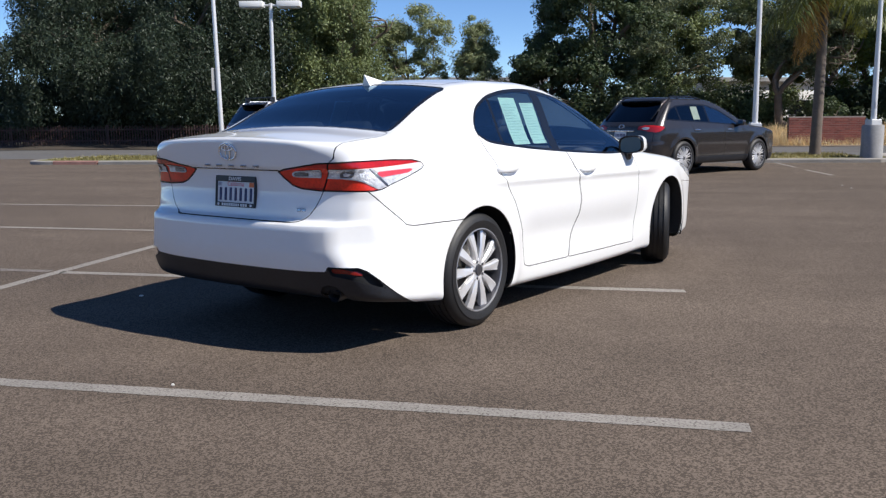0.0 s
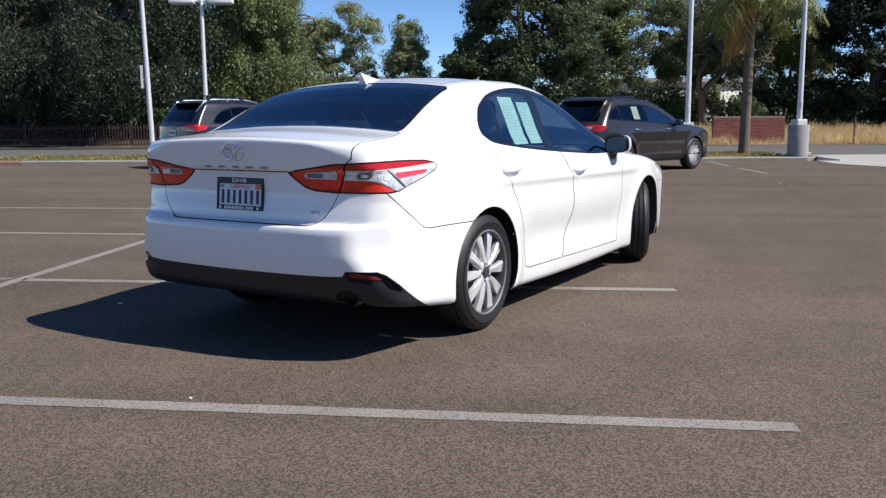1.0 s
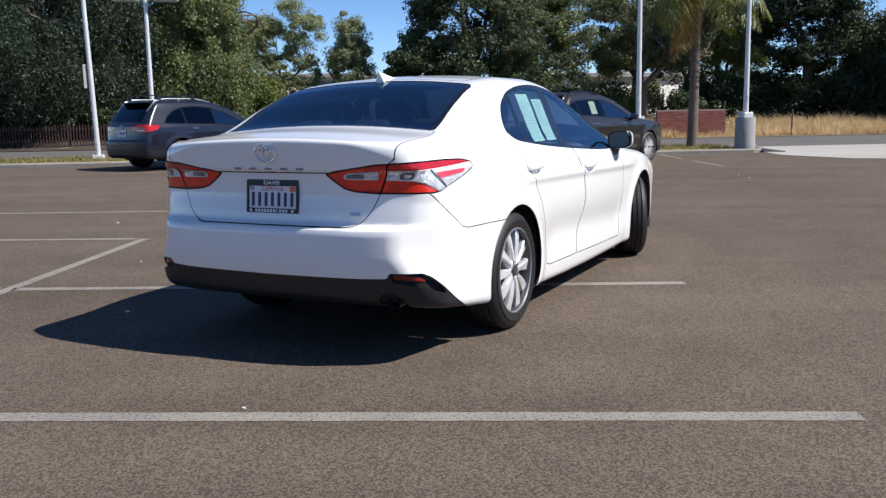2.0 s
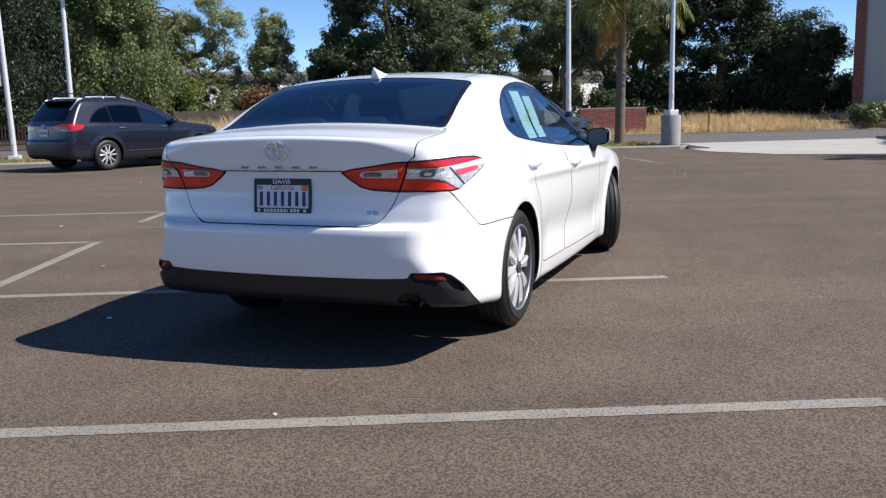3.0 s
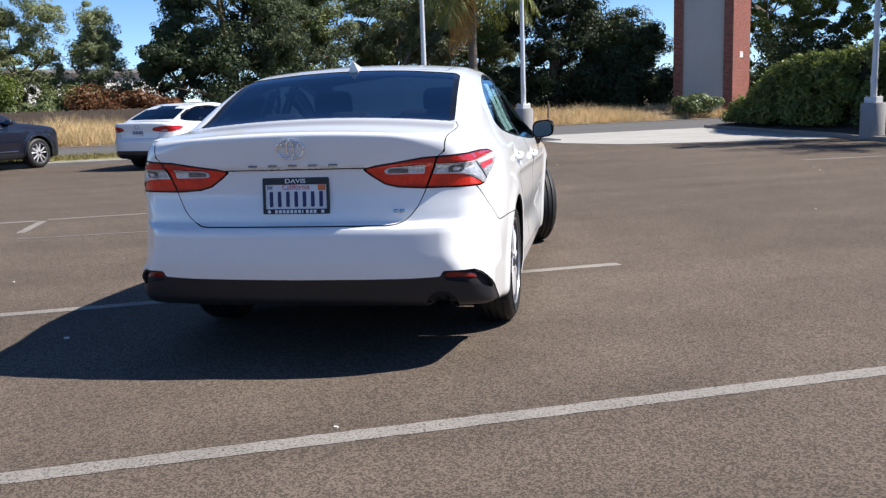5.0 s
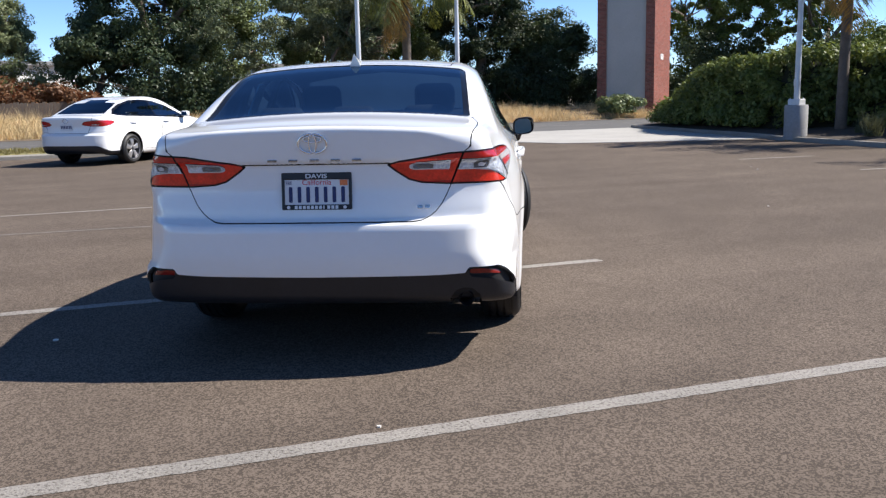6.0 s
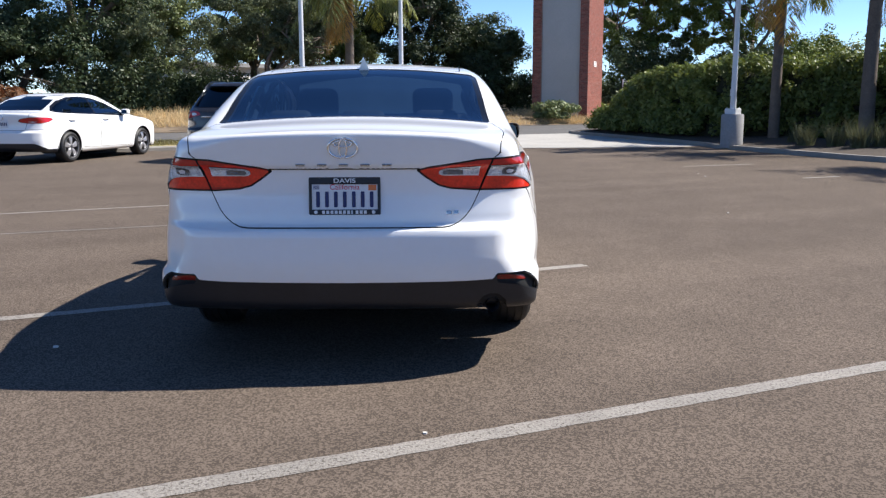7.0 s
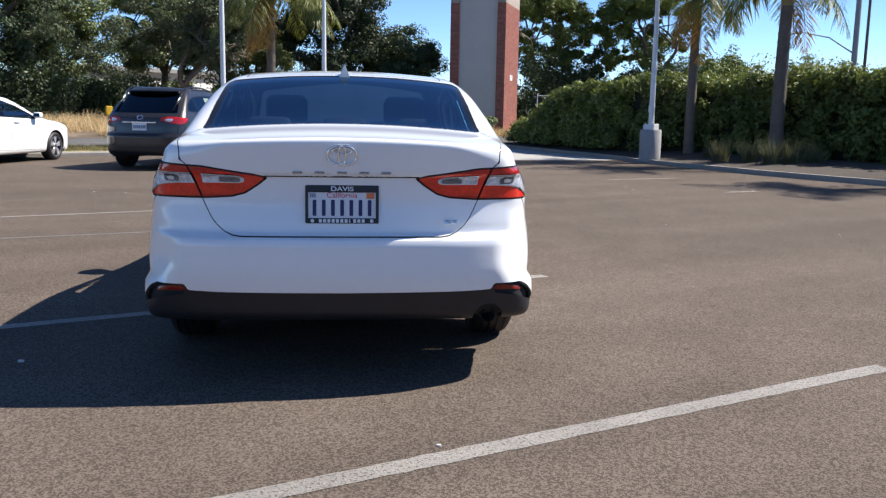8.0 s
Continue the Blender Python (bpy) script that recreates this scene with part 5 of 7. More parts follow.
    for k in range(7):
        mesh_ob("plate_bar", [box(-0.125 + 0.0397 * k, -0.022, -0.035, -0.1 + 0.0397 * k, -0.0195, 0.03)], PLATE_BLUE, plate)
    if spec.get("badge"):
        p, nrm = on_skin(body, 0.0, spec["badge"], yr - 0.6)
        mesh_ob("badge", [tube([(0.06 * math.cos(a), -0.01, 0.045 * math.sin(a)) for a in np.linspace(0, 2 * math.pi, 25)], 0.008, 6, False)], CHROME, tailgate, "oval chrome badge", m=facing(p, nrm), smooth=True)
    return car, body


SUV_DOORS = {"rear_door": [(0.3, 1.06), (0.36, 0.85), (0.52, 0.62), (0.62, 0.42), (1.5, 0.4), (1.52, 0.8), (1.46, 1.2), (1.3, 1.68), (0.5, 1.68)], "front_door": [(1.535, 0.8), (1.515, 0.4), (2.45, 0.4), (2.5, 0.75), (2.42, 1.06), (1.9, 1.5), (1.32, 1.68), (1.475, 1.2)]}
SUV = dict(
    top=((-1.3, 1.6), (-0.9, 1.66), (-0.2, 1.69), (0.6, 1.69), (1.1, 1.66), (1.5, 1.57), (2.1, 1.3), (2.45, 1.13), (2.8, 1.09), (3.3, 1.04), (3.7, 0.95), (4.0, 0.8)),
    flank=((0.2, 0.86), (0.4, 0.93), (0.65, 0.955), (0.85, 0.955), (1.0, 0.94), (1.1, 0.9), (1.3, 0.815), (1.5, 0.73), (1.65, 0.655), (1.9, 0.55)),
    round=0.42, plan=((-1.2, 0.88), (-0.6, 0.945), (0, 0.985), (2.2, 1.0), (3.0, 0.985), (3.5, 0.93), (3.9, 0.8)),
    tail=((0.25, 0.14), (0.4, 0.02), (0.55, 0.0), (0.68, 0.0), (0.75, 0.04), (0.9, 0.055), (1.05, 0.08), (1.14, 0.16), (1.3, 0.34), (1.5, 0.58), (1.62, 0.72), (1.75, 0.85)),
    belly=0.24, tyre=0.375, wheelbase=2.875, rear=-1.03, nose=3.95, soft=0.1, mid=0.85, track=0.835, rim=0.265, spokes="twenty", alloy=ALLOY,
    light=[(0.5, 1.0), (0.53, 1.06), (0.7, 1.09), (0.95, 1.09), (1.2, 1.07), (1.26, 1.045), (1.15, 0.96), (1.0, 0.935), (0.75, 0.96)],
    lens=[(0.6, 1.02), (0.68, 1.05), (0.83, 1.05), (0.8, 1.0), (0.7, 0.99)],
    window=[(-0.5, 1.2), (-0.4, 1.34), (-0.27, 1.44), (-0.05, 1.5), (0.5, 1.535), (1.0, 1.525), (1.42, 1.42), (1.85, 1.22), (2.1, 1.08), (2.05, 1.06), (1.2, 1.11), (-0.3, 1.185)],
    posts=[(-0.02, 0.15), (0.98, 0.1)], clear_from=2, doors=SUV_DOORS, handle=0.98, mirror=(1.98, 1.06), trim=GLOSS_BLACK,
    rear_glass=[(-0.7, 1.16), (0.7, 1.16), (0.66, 1.3), (0.6, 1.45), (0.54, 1.57), (-0.54, 1.57), (-0.6, 1.45), (-0.66, 1.3)], front_glass=[(-0.7, 2.4), (0, 2.5), (0.7, 2.4), (0.6, 1.55), (0, 1.4), (-0.6, 1.55)],
    gate=[(-0.74, 0.72), (0.74, 0.72), (0.76, 1.1), (0.66, 1.62), (-0.66, 1.62), (-0.76, 1.1)], gate_deep=0.95, bumper=0.78, valance=0.5, sill=0.4, seat=1.15, drop=0.0, plate=0.88, badge=1.06)
suv, suv_body = parked_car("suv", pose(0.26, 20.1, 0, 0, 0, -39.5) @ Matrix.Scale(0.965, 4), "grey-brown seven-seat car with roof rails and many-spoked wheels", GREY_PAINT, SUV)


def roof_rails(car, body, y0, y1, height, material, cross=()):
    for sign in (1, -1):
        pts = []
        for y in np.linspace(y0, y1, 9):
            x = 0.62
            z = 1.2
            for z in np.arange(2.0, 1.2, -0.004):
                if body(np.array([x]), np.array([y]), np.array([z]))[0] < 0:
                    break
            lift = height * min(1, 4 * min(y - y0, y1 - y) / (y1 - y0) + 0.05)
            pts.append((sign * x, y, z + lift))
        mesh_ob("roof_rail", [tube(pts, 0.018, 8), tube([pts[4], (pts[4][0], pts[4][1], pts[4][2] - height - 0.02)], 0.02, 6)], material, car, "roof rail", smooth=True)
    for y in cross:
        z = 1.78
        bar = mesh_ob("cross_bar", [box(-0.68, y - 0.03, z, 0.68, y + 0.03, z + 0.025, 0.01, 2)], BLACK_PLASTIC, car, "black roof cross bar")
        for sign in (1, -1):
            mesh_ob("bar_foot", [box(sign * 0.62 - 0.04, y - 0.05, z - 0.09, sign * 0.62 + 0.04, y + 0.05, z + 0.01, 0.012, 2)], BLACK_PLASTIC, bar)


def roof_spoiler(car, body, z, reach, half, material):
    """A lip that carries the roof on over the rear window."""
    rows = []
    for x in np.linspace(-half, half, 13):
        p, _ = on_skin(body, x, z, -2.2)
        q, bend = p.y, 0.05 * (x / half) ** 4
        rows += [(x, q + 0.16, z + 0.055), (x, q - reach + bend, z + 0.03), (x, q - reach + bend - 0.008, z + 0.012), (x, q + 0.05, z - 0.015)]
    f = [(i * 4 + k, i * 4 + (k + 1) % 4, i * 4 + 4 + (k + 1) % 4, i * 4 + 4 + k) for i in range(12) for k in range(4)]
    mesh_ob("roof_spoiler", [(rows, f + [(3, 2, 1, 0), (48, 49, 50, 51)])], material, car, "dark lip over the rear window", smooth=40)


roof_spoiler(suv, suv_body, 1.585, 0.1, 0.55, GLOSS_BLACK)
roof_rails(suv, suv_body, -0.75, 1.0, 0.05, GLOSS_BLACK)
# sheet lies outside the pane; its dark colour imitates being behind it
for sign in (1,):
    v = []
    for z in np.linspace(1.2, 1.48, 5):
        for y in (0.42, 0.66):
            v.append((sign * (on_side(suv_body, y, z) + 0.004), y, z))
    mesh_ob("window_sticker", [(v, [(2 * i, 2 * i + 1, 2 * i + 3, 2 * i + 2) for i in range(4)])], DIM_PAPER, suv, "dim green price sheet on the rear door glass")
mesh_ob("garnish", [box(-0.36, -1.0, 0.955, 0.36, -0.94, 0.985, 0.01, 2)], CHROME, suv, "chrome strip on the tailgate")

SORENTO = dict(SUV,
    tail=((0.25, 0.14), (0.4, 0.02), (0.55, 0.0), (0.68, 0.0), (0.75, 0.04), (0.9, 0.055), (1.05, 0.06), (1.14, 0.11), (1.4, 0.31), (1.62, 0.5), (1.75, 0.6)),
    top=((-1.2, 1.6), (-0.8, 1.66), (-0.2, 1.69), (0.5, 1.69), (1.0, 1.665), (1.4, 1.57), (2.0, 1.3), (2.35, 1.13), (2.7, 1.09), (3.2, 1.03), (3.6, 0.93), (3.8, 0.8)),
    flank=((0.2, 0.84), (0.4, 0.91), (0.65, 0.935), (0.85, 0.935), (1.0, 0.92), (1.1, 0.885), (1.3, 0.81), (1.5, 0.735), (1.65, 0.67), (1.9, 0.58)),
    rear_glass=[(-0.66, 1.17), (0.66, 1.17), (0.62, 1.4), (0.55, 1.6), (-0.55, 1.6), (-0.62, 1.4)], plan=((-1.2, 0.94), (-0.6, 0.98), (0, 1.0), (2.2, 1.0), (3.0, 0.985), (3.5, 0.93), (3.9, 0.8)), round=0.16,
    tyre=0.36, wheelbase=2.78, rear=-1.05, nose=3.7, track=0.82, rim=0.24, spokes="slim",
    light=[(0.4, 1.02), (0.44, 1.07), (0.7, 1.1), (0.95, 1.105), (1.25, 1.09), (1.36, 1.06), (1.28, 0.97), (1.0, 0.92), (0.7, 0.93), (0.5, 0.965)],
    lens=[(0.55, 0.975), (0.85, 0.972), (0.95, 0.965), (0.9, 0.945), (0.7, 0.947)],
    window=[(-0.42, 1.12), (-0.3, 1.28), (-0.1, 1.42), (0.2, 1.51), (0.6, 1.53), (1.0, 1.5), (1.4, 1.38), (1.8, 1.19), (2.02, 1.06), (1.98, 1.03), (1.1, 1.07), (-0.2, 1.11)],
    posts=[(0.22, 0.12), (1.08, 0.08)], handle=0.99, mirror=(1.9, 1.05), trim=GLOSS_BLACK, bumper=0.74, valance=0.62, sill=0.4, plate=0.9, badge=1.04)
sor, sor_body = parked_car("suv", pose(-9.24, 22.34, 0, 0, 0, -36), "dark slate-blue car with roof rails and black cross bars", BLUE_PAINT, SORENTO)
roof_spoiler(sor, sor_body, 1.6, 0.14, 0.56, GLOSS_BLACK)
for sign in (1, -1):
    for axle in (0.0, SORENTO["wheelbase"]):
        arc = [(sign * (on_side(sor_body, axle + 0.425 * math.cos(a), 0.36 + 0.425 * math.sin(a)) + 0.004), axle + 0.425 * math.cos(a), 0.36 + 0.425 * math.sin(a)) for a in np.linspace(-0.1, math.pi + 0.1, 25)]
        mesh_ob("arch_trim", [tube(arc, 0.022, 6)], BLACK_PLASTIC, sor, "black plastic wheel arch trim", smooth=60)
    mesh_ob("door_strip", [box(*sorted((sign * 0.885, sign * (on_side(sor_body, 1.4, 0.44) + 0.008)))[:1], 0.55, 0.43, sorted((sign * 0.885, sign * (on_side(sor_body, 1.4, 0.44) + 0.008)))[1], 2.2, 0.45, 0.004)], CHROME, sor, "chrome strip along the doors")
roof_rails(sor, sor_body, -0.7, 1.1, 0.05, SILVER, (-0.35, 0.6))

SALOON = dict(SUV,
    top=((-1.2, 0.98), (-0.9, 1.03), (-0.6, 1.06), (-0.3, 1.18), (0.1, 1.34), (0.5, 1.42), (1.0, 1.435), (1.35, 1.4), (1.8, 1.23), (2.2, 1.04), (2.5, 0.96), (3.0, 0.89), (3.4, 0.76), (3.6, 0.6)),
    flank=((0.15, 0.8), (0.3, 0.86), (0.6, 0.885), (0.8, 0.885), (0.9, 0.865), (0.98, 0.83), (1.1, 0.755), (1.25, 0.685), (1.4, 0.6), (1.6, 0.48)),
    tail=((0.2, 0.16), (0.35, 0.02), (0.5, 0.0), (0.62, 0.0), (0.68, 0.04), (0.8, 0.05), (0.92, 0.03), (1.02, 0.02), (1.1, 0.03)),
    belly=0.19, tyre=0.318, wheelbase=2.7, rear=-0.98, nose=3.55, soft=0.07, mid=0.62, track=0.775, rim=0.22, spokes="five", alloy=mat("machined_alloy", (0.4, 0.4, 0.42), 0.3, metal=0.6),
    light=[(0.42, 0.86), (0.48, 0.91), (0.7, 0.935), (0.95, 0.94), (1.2, 0.93), (1.32, 0.9), (1.18, 0.845), (0.95, 0.815), (0.65, 0.82), (0.5, 0.835)],
    lens=[(0.55, 0.85), (0.75, 0.86), (0.9, 0.85), (0.8, 0.835)],
    window=[(-0.42, 1.06), (-0.3, 1.15), (-0.05, 1.26), (0.3, 1.34), (0.7, 1.355), (1.1, 1.32), (1.5, 1.21), (1.85, 1.06), (2.05, 0.96), (2.0, 0.93), (1.2, 0.965), (0.0, 1.01), (-0.3, 1.03)],
    posts=[(0.98, 0.15)], clear_from=1, glass=GLASS_PRIVACY, handle=0.87, handle_mat=WHITE_PAINT, mirror=(1.92, 0.95), trim=GLOSS_BLACK,
    doors={"rear_door": [(-0.05, 1.0), (0.2, 0.8), (0.36, 0.6), (0.42, 0.3), (1.08, 0.28), (1.1, 0.7), (1.06, 1.0), (0.9, 1.4), (0.0, 1.36)], "front_door": [(1.115, 0.7), (1.095, 0.28), (2.2, 0.27), (2.25, 0.7), (2.12, 0.96), (1.5, 1.3), (0.915, 1.4), (1.075, 1.0)]},
    rear_glass=[(-0.6, 1.075), (0.6, 1.075), (0.57, 1.2), (0.5, 1.36), (-0.5, 1.36), (-0.57, 1.2)], front_glass=[(-0.62, 2.2), (0, 2.3), (0.62, 2.2), (0.52, 1.45), (0, 1.35), (-0.52, 1.45)],
    gate=[(-0.5, 0.68), (0.5, 0.68), (0.6, 0.95), (0.6, 1.3), (-0.6, 1.3), (-0.6, 0.95)], gate_deep=0.5, bumper=0.7, valance=0.42, sill=0.24, sill_mat=WHITE_PAINT, seat=0.95, drop=0.18, plate=0.81, badge=0.93)
fort, fort_body = parked_car("saloon", pose(-3.74, 21.75, 0, 0, 0, -37), "small white saloon car with dark rear windows", WHITE_PAINT, SALOON)


# ---- lamp posts, tower, walls, fences, buildings ----
def lamp_post(x, y, height, plinth=True, heads=2, turn=0.0, z=0.0, lean=0.0, tall=0.82, sunk=0.17):
    post = thing("street_lamp", pose(x, y, z, 0, lean, turn), "pale steel lamp post on a round concrete plinth" if plinth else "pale steel lamp post with flat lamp heads", "lamp post", "lamp posts of the car park")
    b = tall if plinth else 0.0
    if plinth:
        v, f = lathe([(-sunk, 0.0), (-sunk, 0.275), (tall - 0.03, 0.275), (tall, 0.255), (tall, 0.0)], 40)
        mesh_ob("plinth", [([(p[1], p[2], p[0]) for p in v], f)], PLINTH, post, "round concrete plinth", smooth=40)
    mesh_ob("base_plate", [box(-0.15, -0.15, b - 0.01, 0.15, 0.15, b + 0.14, 0.015, 2)], STEEL, post)
    for sx in (-1, 1):
        for sy in (-1, 1):
            mesh_ob("bolt", [tube([(sx * 0.11, sy * 0.11, b + 0.13), (sx * 0.11, sy * 0.11, b + 0.17)], 0.014, 6)], STEEL, post)
    mesh_ob("pole", [tube([(0, 0, b + 0.1), (0, 0, height)], [0.075, 0.055], 14)], STEEL, post, "pale steel pole", smooth=60)
    mesh_ob("hand_hole", [box(-0.03, -0.088, b + 0.45, 0.03, -0.06, b + 0.62, 0.006)], STEEL, post)
    arm = mesh_ob("arm", [tube([(-0.35 if heads == 2 else 0, 0, height - 0.06), (0.35, 0, height - 0.06)], 0.03, 8)], STEEL, post, smooth=60)
    for s in ((1, -1) if heads == 2 else (1,)):
        xa, xb = sorted((s * 0.22, s * 0.95))
        head = mesh_ob("lamp_head", [box(xa, -0.2, height - 0.12, xb, 0.2, height + 0.06, 0.014, 2)], LAMP_BODY, post, "white shoebox lamp head", smooth=40)
        mesh_ob("lens", [box(xa + 0.06, -0.16, height - 0.155, xb - 0.06, 0.16, height - 0.135, 0.004)], LAMP_LENS, head)
    return post


lamp_post(6.2, 25.87, 4.55, True, 1, 20, 0.15)
lamp_post(3.22, 25.9, 6.2, True, 2, 5, 0.08)
lamp_post(12.35, 18.7, 4.2, True, 1, 200, 0.1, 0.0, 0.78, 0.06)
lamp_post(-12.45, 26.1, 6.5, False, 2, 10, 0.08, -1.2)
lamp_post(-11.2, 27.3, 4.78, False, 2, 10, 0.08)
sign = thing("pole_sign", pose(-12.62, 26.06, 2.25, 0, 0, 70), "narrow white sign fixed to a lamp post", "sign")
mesh_ob("board", [box(-0.11, -0.008, -0.1, 0.11, 0.008, 0.58, 0.004)], PLINTH, sign)
for z in (0.15, 0.55):
    mesh_ob("clamp", [box(-0.02, -0.012, z, 0.02, 0.1, z + 0.03, 0.003)], STEEL, sign)


def brick_wall(name, m, length, height, thick, label, category, parent=None):
    """Courses of bricks in running bond over a mortar core, joined as one mass; each brick its own block."""
    core = mesh_ob(name, [box(0, 0.008, 0, length, thick - 0.008, height - 0.004)], MORTAR, parent, m=m)
    c, l = 0.073, 0.21
    rnd = np.random.default_rng(3)
    pieces = []
    corner = np.array([(0, 0, 0), (1, 0, 0), (1, 0, 1), (0, 0, 1)])
    rows = int(height / c)
    for i in range(rows):
        n = int(length / l) + 1
        for j in range(-1, n):
            x0, x1 = max(0, j * l + (i % 2) * l / 2), min(length, j * l + (i % 2) * l / 2 + l - 0.01)
            if x1 - x0 < 0.03:
                continue
            d = rnd.uniform(-0.003, 0.003)
            z0, z1 = i * c, i * c + c - 0.01
            pieces.append([(x0, d, z0), (x1, d, z0), (x1, d, z1), (x0, d, z1)])
            pieces.append([(x0, thick - d, z1), (x1, thick - d, z1), (x1, thick - d, z0), (x0, thick - d, z0)])
            pieces.append([(x0, d, z1), (x1, d, z1), (x1, thick - d, z1), (x0, thick - d, z1)])
            if j <= 0 or x1 >= length - 0.02:
                x = 0.0 if j <= 0 else length
                pieces.append([(x, d, z0), (x, thick - d, z0), (x, thick - d, z1), (x, d, z1)])
    ob = quads_ob("bricks", np.array(pieces), BRICKS, core)
    ob["kind"] = "stuff"
    return tagged(core, label, category)


BRICKS = mat("brick_blocks", (0.245, 0.078, 0.056), 0.9, vary=((3, 0.12), (40, 0.15)), island=0.3, bump=(60, 0.4))
brick_wall("brick_wall", pose(6.5, 39.65, 0.0, 0, 0, 3), 3.0, 1.22, 0.3, "low red brick wall beside the street", "wall")

# tower: brick all round, with a grey rendered panel let into its front
def brick_faces(x0, x1, z0, z1, rnd, put):
    """Bricks of one face, running bond, as a list of quads."""
    c, l, out = 0.073, 0.21, []
    for i in range(int((z1 - z0) / c)):
        for j in range(-1, int((x1 - x0) / l) + 1):
            a, b = max(x0, x0 + j * l + i % 2 * l / 2), min(x1, x0 + j * l + i % 2 * l / 2 + l - 0.01)
            if b - a > 0.03:
                d, z = rnd.uniform(0.004, 0.01), z0 + i * c
                out.append([put(a, d, z), put(b, d, z), put(b, d, z + c - 0.01), put(a, d, z + c - 0.01)])
    return out


TW, TD, TH = 3.3, 4.2, 9.5
a = radians(-45.4)
tower = thing("sign_tower", pose(23.22 - 0.93 * TW * math.cos(a), 41.7 - 0.93 * TW * math.sin(a), 0.27, 0, 0, -45.4) @ Matrix.Scale(0.93, 4), "tall tower of red brick with a grey rendered panel", "tower")
rnd2 = np.random.default_rng(9)
left_pier = mesh_ob("pier", [box(0, 0, 0, 0.55, TD, TH)], MORTAR, tower, "red brick pier")
right_pier = mesh_ob("pier", [box(TW - 0.5, 0, 0, TW, TD, TH)], MORTAR, tower, "red brick pier")
front = brick_faces(0, 0.55, 0, 7.4, rnd2, lambda p, d, z: (p, -d, z))
o = quads_ob("bricks", np.array(front), BRICKS, left_pier)
o["kind"] = "stuff"
front = brick_faces(TW - 0.5, TW, 0, 7.4, rnd2, lambda p, d, z: (p, -d, z)) + brick_faces(0, TD, 0, 7.4, rnd2, lambda p, d, z: (TW + d, p, z))
o = quads_ob("bricks", np.array(front), BRICKS, right_pier)
o["kind"] = "stuff"
mesh_ob("panel", [box(0.55, 0.12, 0, TW - 0.5, TD - 0.1, TH)], STUCCO, tower, "grey rendered panel")
plaque = mesh_ob("plaque", [box(TW + 0.01, 1.55, 3.0, TW + 0.04, 2.25, 3.32, 0.006)], WHITE_WALL, tower, "small white plaque")
for z in (3.07, 3.17, 3.24):
    mesh_ob("plaque_bar", [box(TW + 0.04, 1.65, z, TW + 0.044, 2.15, z + 0.03)], PLINTH, plaque)


def picket_fence(name, p0, p1, height, gap, width, material, label, z0):
    d = Vector((p1[0] - p0[0], p1[1] - p0[1]))
    fence = thing(name, pose(p0[0], p0[1], z0, 0, 0, math.degrees(math.atan2(d.y, d.x))), label, "fence")
    n = int(d.length / gap)
    slat = None
    for k in range(n):
        if slat is None:
            slat = mesh_ob("slat", [box(0, 0, 0, width, 0.02, height, 0.004)], material, fence)
        else:
            o = new("slat", slat.data)
            o.parent = fence
            o.matrix_local = pose(k * gap, 0, 0.03 * math.sin(k * 2.3))
    for z in (0.25, height - 0.2):
        mesh_ob("rail", [box(0, 0.02, z, d.length, 0.06, z + 0.07, 0.004)], material, fence)
    for k in range(int(d.length / 2.4) + 1):
        mesh_ob("post", [box(k * 2.4, 0.02, -0.3, k * 2.4 + 0.09, 0.11, height + 0.05, 0.006)], material, fence)
    return fence


picket_fence("picket_fence", (-31.0, 37.2), (-16.5, 38.4), 0.95, 0.13, 0.05, FENCE_BROWN, "low red-brown picket fence in the shade of trees", 0.1)
picket_fence("board_fence", (-12.5, 44.5), (-4.5, 45.2), 1.15, 0.15, 0.14, WOOD_GREY, "weathered grey-brown board fence behind dry grass", 0.3)

gate = thing("mesh_fence", pose(26.8, 43.5, 0.2, 0, 0, -20), "steel mesh fence beside the tower", "fence")
for k in range(3):
    mesh_ob("post", [tube([(k * 1.6, 0, -0.2), (k * 1.6, 0, 2.2)], 0.035, 8)], STEEL, gate, smooth=60)
for z in (0.15, 2.1):
    mesh_ob("rail", [tube([(0, 0, z), (3.2, 0, z)], 0.022, 6)], STEEL, gate, smooth=60)
wires = []
for k in range(64):
    x = k * 0.1 - 2.0
    for s in (1, -1):
        a0, b0 = (x, 0.15), (x + s * 1.95, 2.1)
        pts = [(px, 0, pz) for px, pz in (a0, b0)]
        if min(a0[0], b0[0]) > 0 and max(a0[0], b0[0]) < 3.2:
            wires.append(tube(pts, 0.003, 3, False))
mesh_ob("mesh_wire", wires, STEEL, gate)["kind"] = "stuff"

marker = thing("marker_post", pose(2.3, 38.6, 0.05), "yellow painted marker post in dry grass", "post")
mesh_ob("post", [tube([(0, 0, -0.1), (0, 0, 1.1)], 0.07, 10)], YELLOW, marker, smooth=60)
mesh_ob("cap", [box(-0.12, -0.1, 0.85, 0.12, 0.1, 1.2, 0.03, 2)], YELLOW, marker)
stake = thing("wooden_stake", pose(12.2, 39.4, 0.1), "thin dark wooden stake in dry grass", "stake")
mesh_ob("stake", [tube([(0, 0, -0.2), (0.02, 0, 1.05)], 0.035, 6)], WOOD_GREY, stake)


